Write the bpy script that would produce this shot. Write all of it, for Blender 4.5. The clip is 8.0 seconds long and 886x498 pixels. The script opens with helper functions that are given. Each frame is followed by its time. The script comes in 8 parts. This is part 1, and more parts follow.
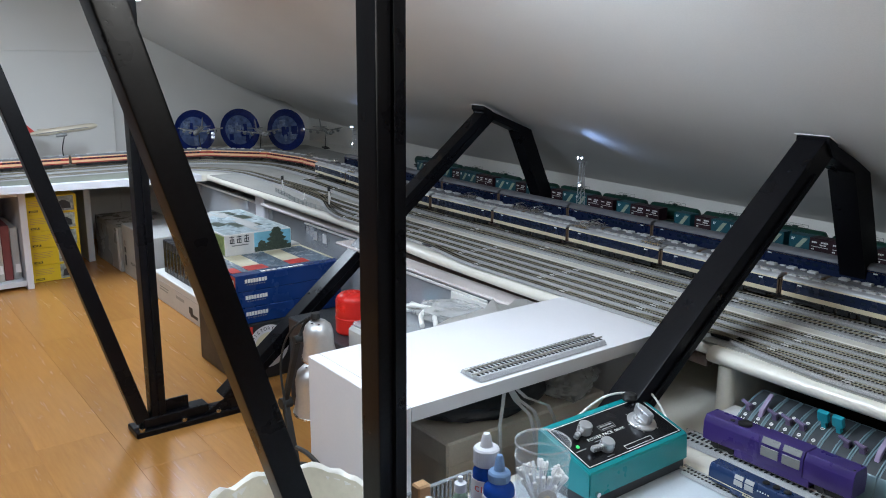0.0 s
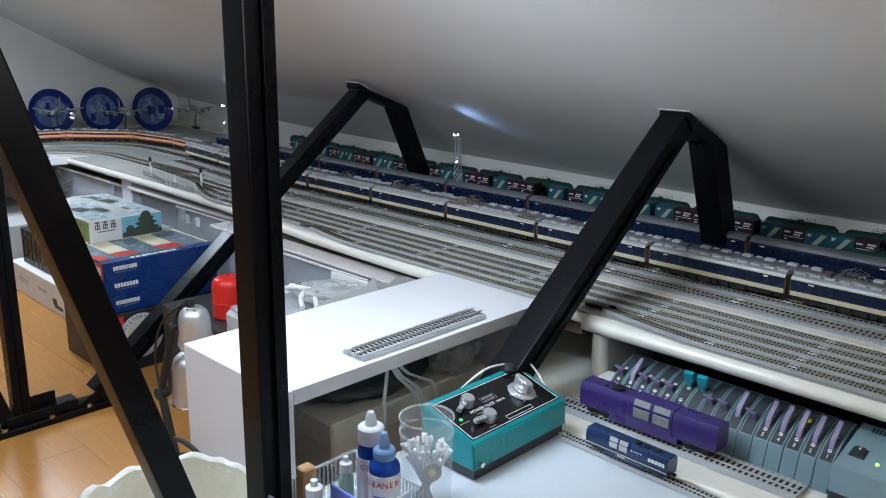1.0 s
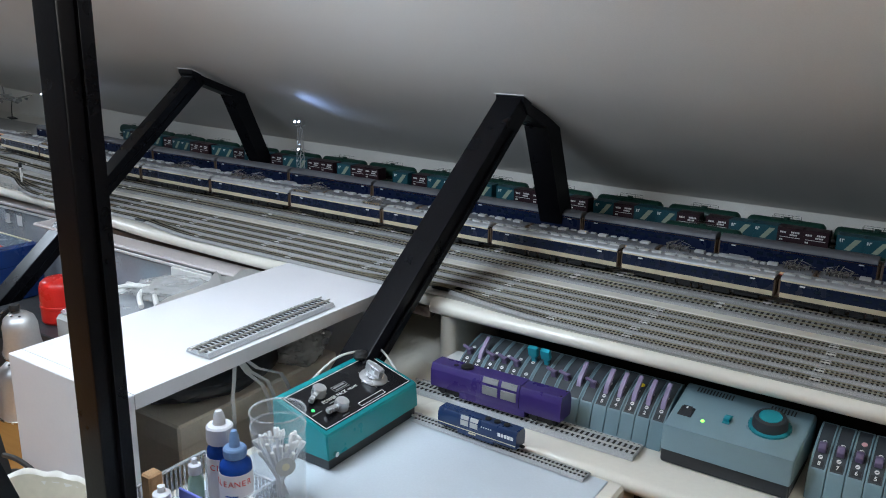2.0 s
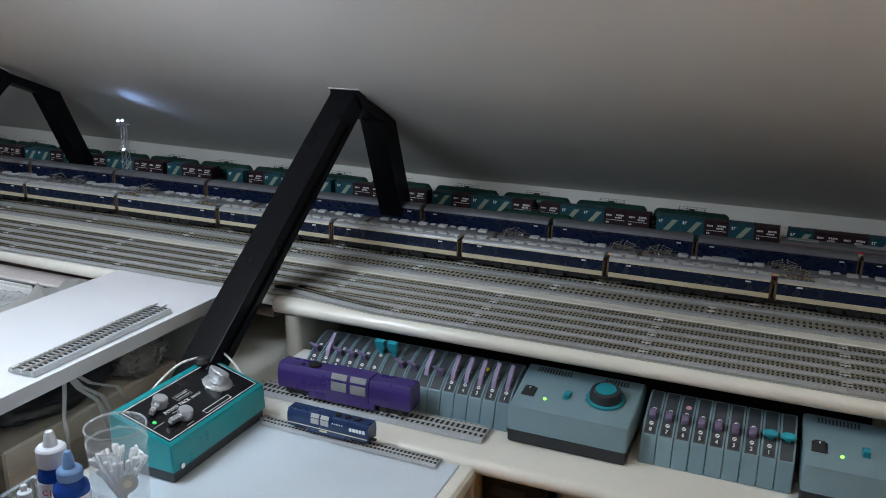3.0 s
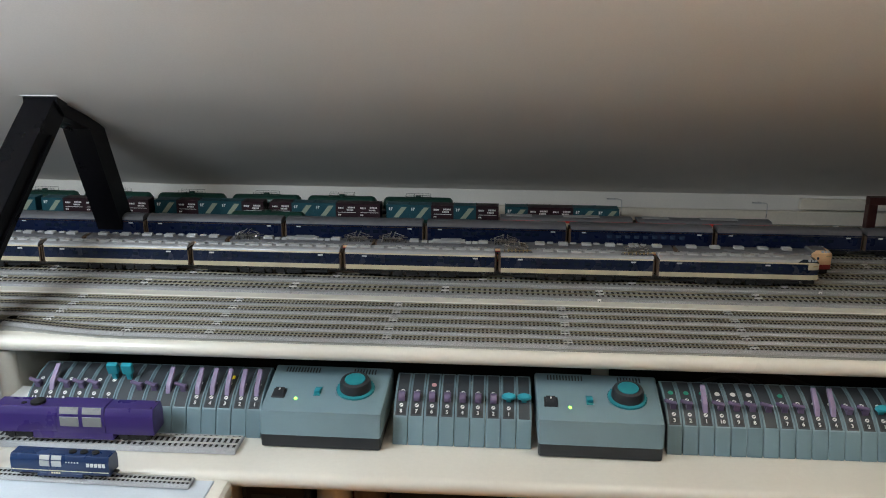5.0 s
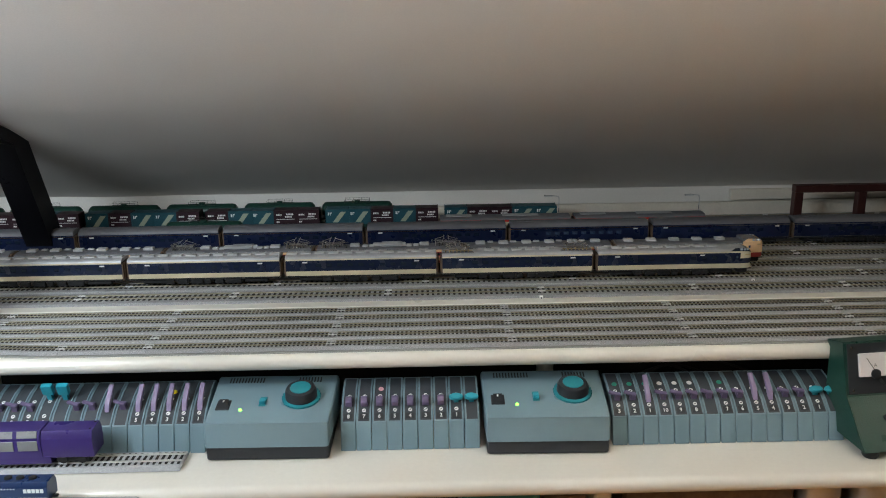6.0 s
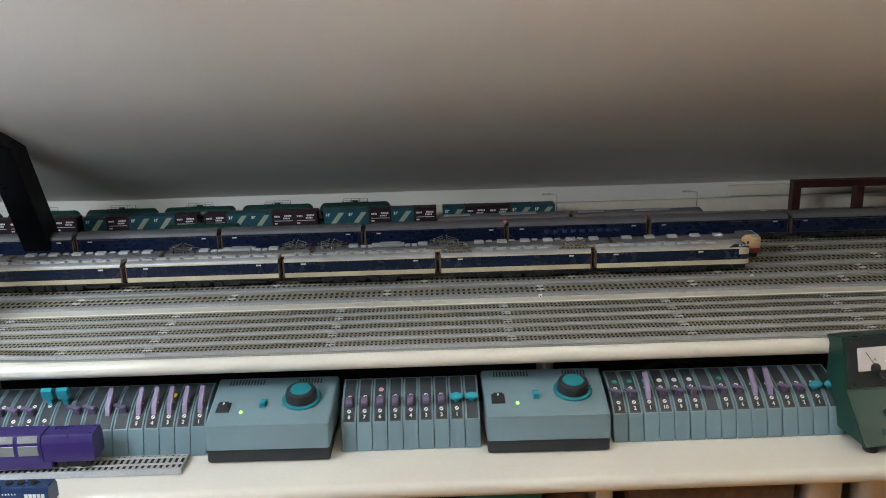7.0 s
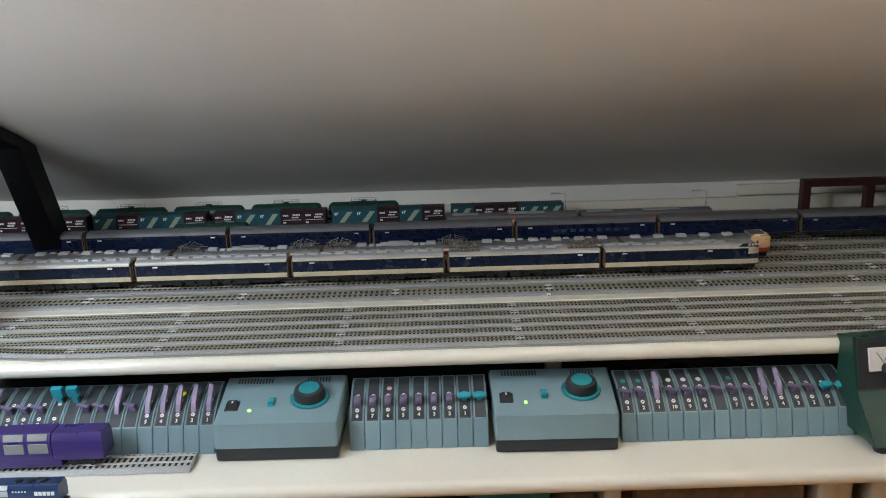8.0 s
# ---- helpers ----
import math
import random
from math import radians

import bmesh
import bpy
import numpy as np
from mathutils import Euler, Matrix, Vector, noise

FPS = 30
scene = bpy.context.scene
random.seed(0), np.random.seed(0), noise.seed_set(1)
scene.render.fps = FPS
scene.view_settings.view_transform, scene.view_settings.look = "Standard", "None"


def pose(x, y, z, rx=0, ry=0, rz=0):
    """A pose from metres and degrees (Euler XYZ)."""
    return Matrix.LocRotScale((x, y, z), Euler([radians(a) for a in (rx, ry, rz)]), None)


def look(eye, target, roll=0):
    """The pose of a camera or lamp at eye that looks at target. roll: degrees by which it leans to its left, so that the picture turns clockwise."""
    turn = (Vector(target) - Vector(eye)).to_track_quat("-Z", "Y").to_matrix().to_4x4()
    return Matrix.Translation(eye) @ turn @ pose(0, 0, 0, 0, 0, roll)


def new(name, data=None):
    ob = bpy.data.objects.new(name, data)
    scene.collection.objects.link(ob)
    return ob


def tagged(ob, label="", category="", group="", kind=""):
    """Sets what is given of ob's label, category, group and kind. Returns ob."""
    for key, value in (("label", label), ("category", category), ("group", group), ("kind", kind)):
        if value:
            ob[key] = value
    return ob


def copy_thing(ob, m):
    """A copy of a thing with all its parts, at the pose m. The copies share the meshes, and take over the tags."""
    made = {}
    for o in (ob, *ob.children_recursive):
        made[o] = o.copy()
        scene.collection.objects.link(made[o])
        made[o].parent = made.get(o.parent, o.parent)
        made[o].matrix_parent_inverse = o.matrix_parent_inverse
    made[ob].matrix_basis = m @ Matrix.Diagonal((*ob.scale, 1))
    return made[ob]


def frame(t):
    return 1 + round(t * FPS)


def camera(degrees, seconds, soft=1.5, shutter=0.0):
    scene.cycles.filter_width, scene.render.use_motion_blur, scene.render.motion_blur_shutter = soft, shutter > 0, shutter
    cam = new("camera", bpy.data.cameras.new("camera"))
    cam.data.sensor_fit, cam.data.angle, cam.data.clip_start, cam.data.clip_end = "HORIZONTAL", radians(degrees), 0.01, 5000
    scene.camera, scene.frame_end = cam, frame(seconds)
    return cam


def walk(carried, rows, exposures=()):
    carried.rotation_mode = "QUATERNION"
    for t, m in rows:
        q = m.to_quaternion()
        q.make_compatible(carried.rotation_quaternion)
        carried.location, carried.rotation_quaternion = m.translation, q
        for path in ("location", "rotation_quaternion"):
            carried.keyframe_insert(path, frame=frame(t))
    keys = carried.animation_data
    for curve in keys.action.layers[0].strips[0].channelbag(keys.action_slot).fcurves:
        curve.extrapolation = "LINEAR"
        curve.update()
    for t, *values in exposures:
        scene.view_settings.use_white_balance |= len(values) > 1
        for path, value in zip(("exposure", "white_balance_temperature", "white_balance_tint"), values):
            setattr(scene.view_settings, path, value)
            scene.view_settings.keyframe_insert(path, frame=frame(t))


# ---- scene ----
cam = camera(56.51, 8.0, 1.0)

PATH = [
    (0, (-0.0697, -0.0636, 0.4294), (-1.6199, 1.1130, -0.0314), 0.47),
    (0.5, (-0.0705, -0.0617, 0.4288), (-1.5220, 1.2225, -0.0654), 0.72),
    (1, (-0.0703, -0.0599, 0.4281), (-1.4203, 1.3254, -0.0801), 0.82),
    (1.2, (-0.0668, -0.0587, 0.4295), (-1.3634, 1.3740, -0.0863), 0.79),
    (2.3, (-0.0654, -0.0565, 0.4322), (-1.0304, 1.6099, -0.1082), 1.23),
    (2.5, (-0.0656, -0.0584, 0.4318), (-0.9626, 1.6458, -0.1076), 1.29),
    (3, (-0.0644, -0.0587, 0.4327), (-0.7881, 1.7244, -0.1122), 1.30),
    (3.5, (-0.0637, -0.0583, 0.4336), (-0.6206, 1.7823, -0.1160), 1.12),
    (4, (-0.0637, -0.0586, 0.4346), (-0.4781, 1.8190, -0.1156), 0.84),
    (4.5, (-0.0634, -0.0582, 0.4355), (-0.3203, 1.8473, -0.1150), 0.69),
    (5, (-0.0614, -0.0581, 0.4330), (-0.1725, 1.8628, -0.1126), 0.41),
    (6.5, (-0.0614, -0.0574, 0.4325), (-0.0157, 1.8676, -0.1079), -1.10),
    (7, (-0.0608, -0.0577, 0.4324), (-0.0267, 1.8674, -0.1089), -1.48),
    (7.5, (-0.0613, -0.0571, 0.4314), (-0.0392, 1.8681, -0.1098), -1.65),
    (8, (-0.0605, -0.0572, 0.4319), (-0.0469, 1.8678, -0.1105), -1.60),
]
EXPOSURES = [(0, 0.28, 6000, 9), (1, 0.34, 5950, 9), (2.5, 0.14, 6050, 9), (3.0, 0.04, 6100, 9), (3.5, 0.28, 6250, 9), (4.5, 0.54, 6450, 9), (6.5, 0.68, 6400, 9), (8, 0.74, 6400, 9)]
walk(cam, [(t, look(eye, target, roll)) for t, eye, target, roll in PATH], EXPOSURES)


# ---- light ----
world = bpy.data.worlds.new("world")
world.use_nodes = True
world.node_tree.nodes["Background"].inputs[0].default_value = (0.75, 0.82, 1.0, 1)
world.node_tree.nodes["Background"].inputs[1].default_value = 0.004
scene.world = world


# ceiling lamp of the attic by the far end; the row of unseen bulbs is added fill, the last one warm
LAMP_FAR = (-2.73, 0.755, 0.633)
FILL_LAMPS = (((-1.35, -0.36, 0.925), 24, (0.80, 0.91, 1.0), False), ((-0.88, 0.47, 0.605), 12, (0.82, 0.92, 1.0), False),
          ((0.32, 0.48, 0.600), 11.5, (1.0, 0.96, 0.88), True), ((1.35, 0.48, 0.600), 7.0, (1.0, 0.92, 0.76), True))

data = bpy.data.lights.new("far_lamp_light", "AREA")
data.shape, data.size, data.size_y, data.energy, data.color = "RECTANGLE", 0.40, 0.16, 7, (0.80, 0.90, 1.0)
new("far_lamp_light", data).matrix_world = look((LAMP_FAR[0], LAMP_FAR[1] - 0.012, LAMP_FAR[2] - 0.028), (LAMP_FAR[0], LAMP_FAR[1] - 0.5, LAMP_FAR[2] - 1.0))
for place, watts, tone, bowl in FILL_LAMPS:
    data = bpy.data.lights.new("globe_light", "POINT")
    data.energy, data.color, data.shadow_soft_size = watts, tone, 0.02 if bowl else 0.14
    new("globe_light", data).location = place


# ---- materials ----
def ramp_mix(nt, fac, a, b, mode="MIX"):
    n = nt.nodes.new("ShaderNodeMix")
    n.data_type, n.blend_type = "RGBA", mode
    for key, value in ((0, fac), (6, a), (7, b)):
        if hasattr(value, "is_linked"):
            nt.links.new(value, n.inputs[key])
        else:
            n.inputs[key].default_value = value
    return n.outputs[2]


def noise_tex(nt, coord, scale, detail=3.0, rough=0.6):
    n = nt.nodes.new("ShaderNodeTexNoise")
    n.inputs["Scale"].default_value, n.inputs["Detail"].default_value, n.inputs["Roughness"].default_value = scale, detail, rough
    nt.links.new(coord, n.inputs["Vector"])
    return n.outputs["Fac"]


def stretch(nt, value, low, high, out_low=0.0, out_high=1.0):
    n = nt.nodes.new("ShaderNodeMapRange")
    nt.links.new(value, n.inputs[0])
    for i, v in enumerate((low, high, out_low, out_high)):
        n.inputs[i + 1].default_value = v
    return n.outputs[0]


def make(name, color, rough=0.5, metal=0.0, grain=900.0, vary=0.12, stain=14.0, stains=0.10, bump=0.02, coat=0.0,
         random_tone=0.0, clear=0.0, ior=1.45, glow=0.0, alpha=1.0, shine=0.5):
    """A painted, moulded or metal surface: fine grain, broad stains, uneven gloss and a little relief."""
    m = bpy.data.materials.new(name)
    m.use_nodes = True
    nt = m.node_tree
    b = nt.nodes["Principled BSDF"]
    coord = nt.nodes.new("ShaderNodeTexCoord").outputs["Object"]
    fine, broad = noise_tex(nt, coord, grain), noise_tex(nt, coord, stain, 4.0)
    dark = tuple(c * (1 - vary) for c in color) + (1,)
    light = tuple(min(1, c * (1 + vary)) for c in color) + (1,)
    col = ramp_mix(nt, stretch(nt, fine, 0.3, 0.7), dark, light)
    worn = tuple(c * (1 - 2.2 * stains) for c in color) + (1,)
    col = ramp_mix(nt, stretch(nt, broad, 0.45, 0.8, 0, 0.8 if stains else 0), col, worn)
    if random_tone:
        info = nt.nodes.new("ShaderNodeObjectInfo")
        h = nt.nodes.new("ShaderNodeHueSaturation")
        nt.links.new(col, h.inputs["Color"])
        nt.links.new(stretch(nt, info.outputs["Random"], 0, 1, 1 - random_tone, 1 + random_tone), h.inputs["Value"])
        col = h.outputs[0]
    nt.links.new(col, b.inputs["Base Color"])
    nt.links.new(stretch(nt, broad, 0.3, 0.75, max(0.02, rough - (0.07 if stains > 0.01 else 0.01)), min(1, rough + (0.10 if stains > 0.01 else 0.01))), b.inputs["Roughness"])
    b.inputs["Metallic"].default_value = metal
    b.inputs["Specular IOR Level"].default_value = shine
    b.inputs["Coat Weight"].default_value = coat
    b.inputs["Transmission Weight"].default_value = clear
    b.inputs["IOR"].default_value = ior
    b.inputs["Alpha"].default_value = alpha
    if glow:
        b.inputs["Emission Color"].default_value = (*color, 1)
        b.inputs["Emission Strength"].default_value = glow
    if bump:
        n = nt.nodes.new("ShaderNodeBump")
        n.inputs["Strength"].default_value, n.inputs["Distance"].default_value = bump * 5, 0.0008
        nt.links.new(fine, n.inputs["Height"])
        nt.links.new(n.outputs[0], b.inputs["Normal"])
    return m


def make_ballast():
    """Moulded grey roadbed: speckles of pale and dark chips."""
    m = make("ballast_grey", (0.32, 0.32, 0.32), 0.85, grain=700, vary=0.36, stain=5, stains=0.07, bump=0.14, random_tone=0.06)
    return m


def make_wood():
    """Glossy laminate floor, warm light brown, with streaky grain along x and plank-to-plank tone."""
    m = bpy.data.materials.new("floor_laminate")
    m.use_nodes = True
    nt = m.node_tree
    b = nt.nodes["Principled BSDF"]
    tc = nt.nodes.new("ShaderNodeTexCoord").outputs["Object"]
    mp = nt.nodes.new("ShaderNodeMapping")
    mp.inputs["Scale"].default_value = (1.2, 14, 1)
    info = nt.nodes.new("ShaderNodeObjectInfo")
    shift = nt.nodes.new("ShaderNodeVectorMath")
    shift.operation = "ADD"
    nt.links.new(tc, shift.inputs[0])
    nt.links.new(stretch(nt, info.outputs["Random"], 0, 1, 0, 40), shift.inputs[1])
    tc = shift.outputs[0]
    nt.links.new(tc, mp.inputs[0])
    streak = noise_tex(nt, mp.outputs[0], 6, 6, 0.7)
    broad = noise_tex(nt, tc, 2.2, 3)
    col = ramp_mix(nt, stretch(nt, streak, 0.3, 0.75), (0.50, 0.24, 0.062, 1), (0.36, 0.15, 0.034, 1))
    col = ramp_mix(nt, stretch(nt, broad, 0.35, 0.75, 0, 0.5), col, (0.53, 0.265, 0.075, 1))
    h = nt.nodes.new("ShaderNodeHueSaturation")
    nt.links.new(col, h.inputs["Color"])
    nt.links.new(stretch(nt, info.outputs["Random"], 0, 1, 0.90, 1.10), h.inputs["Value"])
    nt.links.new(h.outputs[0], b.inputs["Base Color"])
    nt.links.new(stretch(nt, streak, 0.2, 0.8, 0.16, 0.32), b.inputs["Roughness"])
    n = nt.nodes.new("ShaderNodeBump")
    n.inputs["Strength"].default_value, n.inputs["Distance"].default_value = 0.12, 0.0006
    nt.links.new(streak, n.inputs["Height"])
    nt.links.new(n.outputs[0], b.inputs["Normal"])
    return m


def make_wallpaper():
    """White ceiling paper: fine embossed grain and long faint waves where the boards lie uneven."""
    m = bpy.data.materials.new("ceiling_paper")
    m.use_nodes = True
    nt = m.node_tree
    b = nt.nodes["Principled BSDF"]
    tc = nt.nodes.new("ShaderNodeTexCoord").outputs["Object"]
    mp = nt.nodes.new("ShaderNodeMapping")
    mp.inputs["Scale"].default_value = (0.6, 4.0, 4.0)
    nt.links.new(tc, mp.inputs[0])
    wave = noise_tex(nt, mp.outputs[0], 3.0, 4)
    fine = noise_tex(nt, tc, 420, 3)
    broad = noise_tex(nt, tc, 1.6, 3)
    col = ramp_mix(nt, stretch(nt, broad, 0.3, 0.7), (0.82, 0.80, 0.77, 1), (0.76, 0.74, 0.71, 1))
    col = ramp_mix(nt, stretch(nt, fine, 0.35, 0.65, 0, 0.35), col, (0.69, 0.675, 0.65, 1))
    nt.links.new(col, b.inputs["Base Color"])
    b.inputs["Roughness"].default_value = 0.62
    n = nt.nodes.new("ShaderNodeBump")
    n.inputs["Strength"].default_value, n.inputs["Distance"].default_value = 0.35, 0.0025
    nt.links.new(wave, n.inputs["Height"])
    n2 = nt.nodes.new("ShaderNodeBump")
    n2.inputs["Strength"].default_value, n2.inputs["Distance"].default_value = 0.25, 0.0006
    nt.links.new(fine, n2.inputs["Height"])
    nt.links.new(n.outputs[0], n2.inputs["Normal"])
    nt.links.new(n2.outputs[0], b.inputs["Normal"])
    return m


M_PAPER, M_WOOD, M_BALLAST = make_wallpaper(), make_wood(), make_ballast()
M_WALL = make("wall_paint", (0.72, 0.70, 0.66), 0.6, grain=300, vary=0.04, stain=2.5, stains=0.05, bump=0.03)
# dark grey chosen so the unseen walls throw less light back
M_DARKWALL = make("grey_panelling", (0.085, 0.083, 0.082), 0.6, grain=60, vary=0.15, stain=4, stains=0.12)
M_OLIVE = make("green_grey_mat", (0.19, 0.20, 0.165), 0.7, grain=400, vary=0.15, stain=5, stains=0.15)
M_SHEET = make("layout_sheet", (0.33, 0.325, 0.30), 0.8, grain=500, vary=0.2, stain=3, stains=0.1)
M_CREAM = make("cream_enamel", (0.76, 0.73, 0.65), 0.28, grain=160, vary=0.02, stain=2.5, stains=0.006, bump=0.01, coat=0.3)
M_BENCH = make("bench_melamine", (0.70, 0.69, 0.71), 0.35, grain=250, vary=0.015, stain=5, stains=0.02, bump=0.01)
M_WHITE = make("white_melamine", (0.70, 0.71, 0.76), 0.35, grain=250, vary=0.015, stain=5, stains=0.02, bump=0.01)
M_PALE = make("pale_blue_mat", (0.60, 0.66, 0.72), 0.42, grain=300, vary=0.03, stain=6, stains=0.05, bump=0.02)
M_BLACKSTEEL = make("black_steel", (0.0045, 0.0045, 0.006), 0.30, grain=220, vary=0.3, stain=9, stains=0.2, bump=0.02, shine=0.17)
M_TIE = make("sleeper_brown", (0.016, 0.013, 0.010), 0.75, grain=900, vary=0.35, stain=30, stains=0.15, random_tone=0.1)
M_TIE_HO = make("sleeper_dark", (0.014, 0.012, 0.010), 0.75, grain=700, vary=0.3, stain=25, stains=0.12, random_tone=0.1)
M_RAIL = make("nickel_rail", (0.28, 0.25, 0.18), 0.5, metal=0.45, grain=300, vary=0.15, stain=8, stains=0.22)
M_STEEL = make("bright_metal", (0.72, 0.70, 0.66), 0.22, metal=1.0, grain=300, vary=0.08, stain=30, stains=0.1)
M_BRASS = make("brass_fitting", (0.55, 0.42, 0.24), 0.3, metal=0.9, grain=400, vary=0.15, stain=60, stains=0.15)
M_ROOFSILVER = make("roof_silver_grey", (0.42, 0.42, 0.43), 0.42, metal=0.25, grain=500, vary=0.06, stain=20, stains=0.10)
M_ROOFUNIT = make("roof_unit_light_grey", (0.50, 0.50, 0.50), 0.42, grain=500, vary=0.06, stain=60, stains=0.12, random_tone=0.08)
M_ROOFDARK = make("roof_dark_grey", (0.13, 0.13, 0.14), 0.5, grain=500, vary=0.08, stain=20, stains=0.1)
M_NAVY = make("coach_navy", (0.008, 0.015, 0.042), 0.25, grain=600, vary=0.08, stain=25, stains=0.08, coat=0.4)
M_SLEEPBLUE = make("sleeper_coach_blue", (0.006, 0.012, 0.042), 0.28, grain=600, vary=0.08, stain=25, stains=0.08, coat=0.3)
M_CREAMCOACH = make("coach_cream", (0.62, 0.54, 0.37), 0.35, grain=600, vary=0.06, stain=25, stains=0.07)
M_ORANGECREAM = make("coach_buff", (0.78, 0.50, 0.27), 0.35, grain=600, vary=0.06, stain=25, stains=0.07)
M_REDCOACH = make("coach_red", (0.34, 0.035, 0.03), 0.35, grain=600, vary=0.06, stain=25, stains=0.07)
M_BRIGHTRED = make("bright_red", (0.62, 0.045, 0.035), 0.35, grain=600, vary=0.06, stain=25, stains=0.07)
M_UNDER = make("underframe_black", (0.012, 0.012, 0.012), 0.6, grain=600, vary=0.3, stain=40, stains=0.1)
M_BELLOWS = make("bellows_brown", (0.13, 0.085, 0.055), 0.6, grain=900, vary=0.2, stain=60, stains=0.15)
M_PANE = make("dark_pane", (0.012, 0.020, 0.034), 0.12, grain=300, vary=0.2, stain=60, stains=0.1)
M_PANEPALER = make("curtained_pane", (0.05, 0.075, 0.12), 0.12, grain=300, vary=0.3, stain=60, stains=0.3)
M_PANELIGHT = make("lit_pane", (0.45, 0.50, 0.55), 0.15, grain=300, vary=0.2, stain=60, stains=0.2)
M_TEALBOX = make("container_teal", (0.015, 0.080, 0.105), 0.4, grain=500, vary=0.1, stain=60, stains=0.12, random_tone=0.12)
M_MAROON = make("container_maroon", (0.026, 0.009, 0.014), 0.4, grain=500, vary=0.1, stain=60, stains=0.12, random_tone=0.15)
M_TANK = make("tank_green", (0.008, 0.042, 0.029), 0.45, grain=500, vary=0.1, stain=50, stains=0.12, random_tone=0.1)
M_MARK = make("marking_white", (0.80, 0.80, 0.78), 0.5, grain=500, vary=0.03, stain=60, stains=0.03)
M_MARKCREAM = make("marking_cream", (0.70, 0.66, 0.48), 0.5, grain=500, vary=0.03, stain=60, stains=0.03)
M_GREYPLASTIC = make("grey_blue_plastic", (0.20, 0.295, 0.335), 0.33, grain=1200, vary=0.05, stain=12, stains=0.05, bump=0.03, random_tone=0.03)
M_CHARCOAL = make("charcoal_plastic", (0.028, 0.031, 0.036), 0.42, grain=1200, vary=0.1, stain=12, stains=0.08, bump=0.03)
M_GLOSSBLACK = make("gloss_black_print", (0.007, 0.007, 0.009), 0.22, grain=900, vary=0.1, stain=20, stains=0.1)
M_RAILBRIGHT = make("clean_rail", (0.56, 0.55, 0.52), 0.35, metal=0.3, grain=500, vary=0.06, stain=30, stains=0.08)
# lighter copy of M_BALLAST: stronger light on the loose pieces put into the colour
M_BALLASTLIT = make("ballast_clean", (0.40, 0.41, 0.42), 0.8, grain=700, vary=0.25, stain=9, stains=0.06, bump=0.1)
M_JOINER = make("rail_joiner_plate", (0.72, 0.71, 0.68), 0.28, metal=0.35, grain=600, vary=0.1, stain=40, stains=0.1)
M_PANELGREY = make("panel_dark_grey", (0.05, 0.058, 0.066), 0.4, grain=1200, vary=0.1, stain=20, stains=0.08)
M_PURPLELEVER = make("lever_purple", (0.29, 0.23, 0.37), 0.35, grain=900, vary=0.05, stain=60, stains=0.05)
M_PURPLEDARK = make("lever_dark_purple", (0.15, 0.115, 0.21), 0.3, grain=900, vary=0.05, stain=60, stains=0.05)
M_TEALLEVER = make("lever_teal", (0.03, 0.32, 0.40), 0.35, grain=900, vary=0.05, stain=60, stains=0.05)
M_TEALDARK = make("knob_teal", (0.02, 0.24, 0.28), 0.4, grain=900, vary=0.05, stain=60, stains=0.05)
M_PURPLE = make("loco_purple", (0.045, 0.026, 0.15), 0.30, grain=900, vary=0.06, stain=20, stains=0.06, coat=0.2)
M_DEEPBLUE = make("cleaner_car_blue", (0.010, 0.030, 0.10), 0.28, grain=900, vary=0.06, stain=20, stains=0.06, coat=0.2)
M_WINDOWGREY = make("window_grey", (0.24, 0.245, 0.24), 0.3, grain=900, vary=0.05, stain=60, stains=0.08)
M_POWERTEAL = make("power_pack_teal", (0.010, 0.26, 0.28), 0.3, grain=900, vary=0.05, stain=10, stains=0.06, bump=0.03, coat=0.15)
M_GREENPAINT = make("hammered_green", (0.014, 0.055, 0.042), 0.32, grain=500, vary=0.15, stain=9, stains=0.1, bump=0.06)
M_FENCE = make("fence_grey", (0.22, 0.24, 0.24), 0.5, grain=900, vary=0.05, stain=40, stains=0.06)
M_SILVERKNOB = make("silver_plastic", (0.55, 0.55, 0.56), 0.3, metal=0.6, grain=900, vary=0.04, stain=40, stains=0.06)
M_BROWNGIRDER = make("girder_brown", (0.05, 0.014, 0.012), 0.45, grain=700, vary=0.1, stain=30, stains=0.1)
M_LED = make("led_green", (0.30, 1.0, 0.10), 0.4, glow=2.0, bump=0)
M_LEDPACK = make("led_green_dim", (0.1, 0.8, 0.2), 0.4, glow=0.3, bump=0)
M_BULB = make("tower_bulb", (0.55, 0.72, 1.0), 0.4, glow=40.0, bump=0)
M_DIFFUSER = make("lamp_diffuser", (0.92, 0.96, 1.0), 0.4, glow=8.0, bump=0)
M_YELLOW = make("yellow_print", (0.78, 0.58, 0.02), 0.4, grain=600, vary=0.04, stain=20, stains=0.04)
M_PINK = make("pink_dot", (0.70, 0.38, 0.40), 0.5)
M_GREENDOT = make("green_dot", (0.04, 0.35, 0.24), 0.5)
M_CARDGREY = make("grey_card", (0.46, 0.46, 0.45), 0.6, grain=400, vary=0.06, stain=10, stains=0.08)
M_CARDDULL = make("dull_card", (0.30, 0.285, 0.26), 0.28, grain=400, vary=0.06, stain=10, stains=0.1)
M_CARDWHITE = make("white_card", (0.74, 0.73, 0.71), 0.5, grain=400, vary=0.03, stain=8, stains=0.05)
M_BOXBLUE = make("box_navy_print", (0.012, 0.045, 0.20), 0.25, grain=600, vary=0.05, stain=12, stains=0.06, coat=0.3)
M_RED = make("red_plastic", (0.62, 0.02, 0.015), 0.3, grain=500, vary=0.06, stain=15, stains=0.08)
M_SKY = make("sky_print", (0.22, 0.52, 0.68), 0.3, grain=300, vary=0.08, stain=22, stains=0.14)
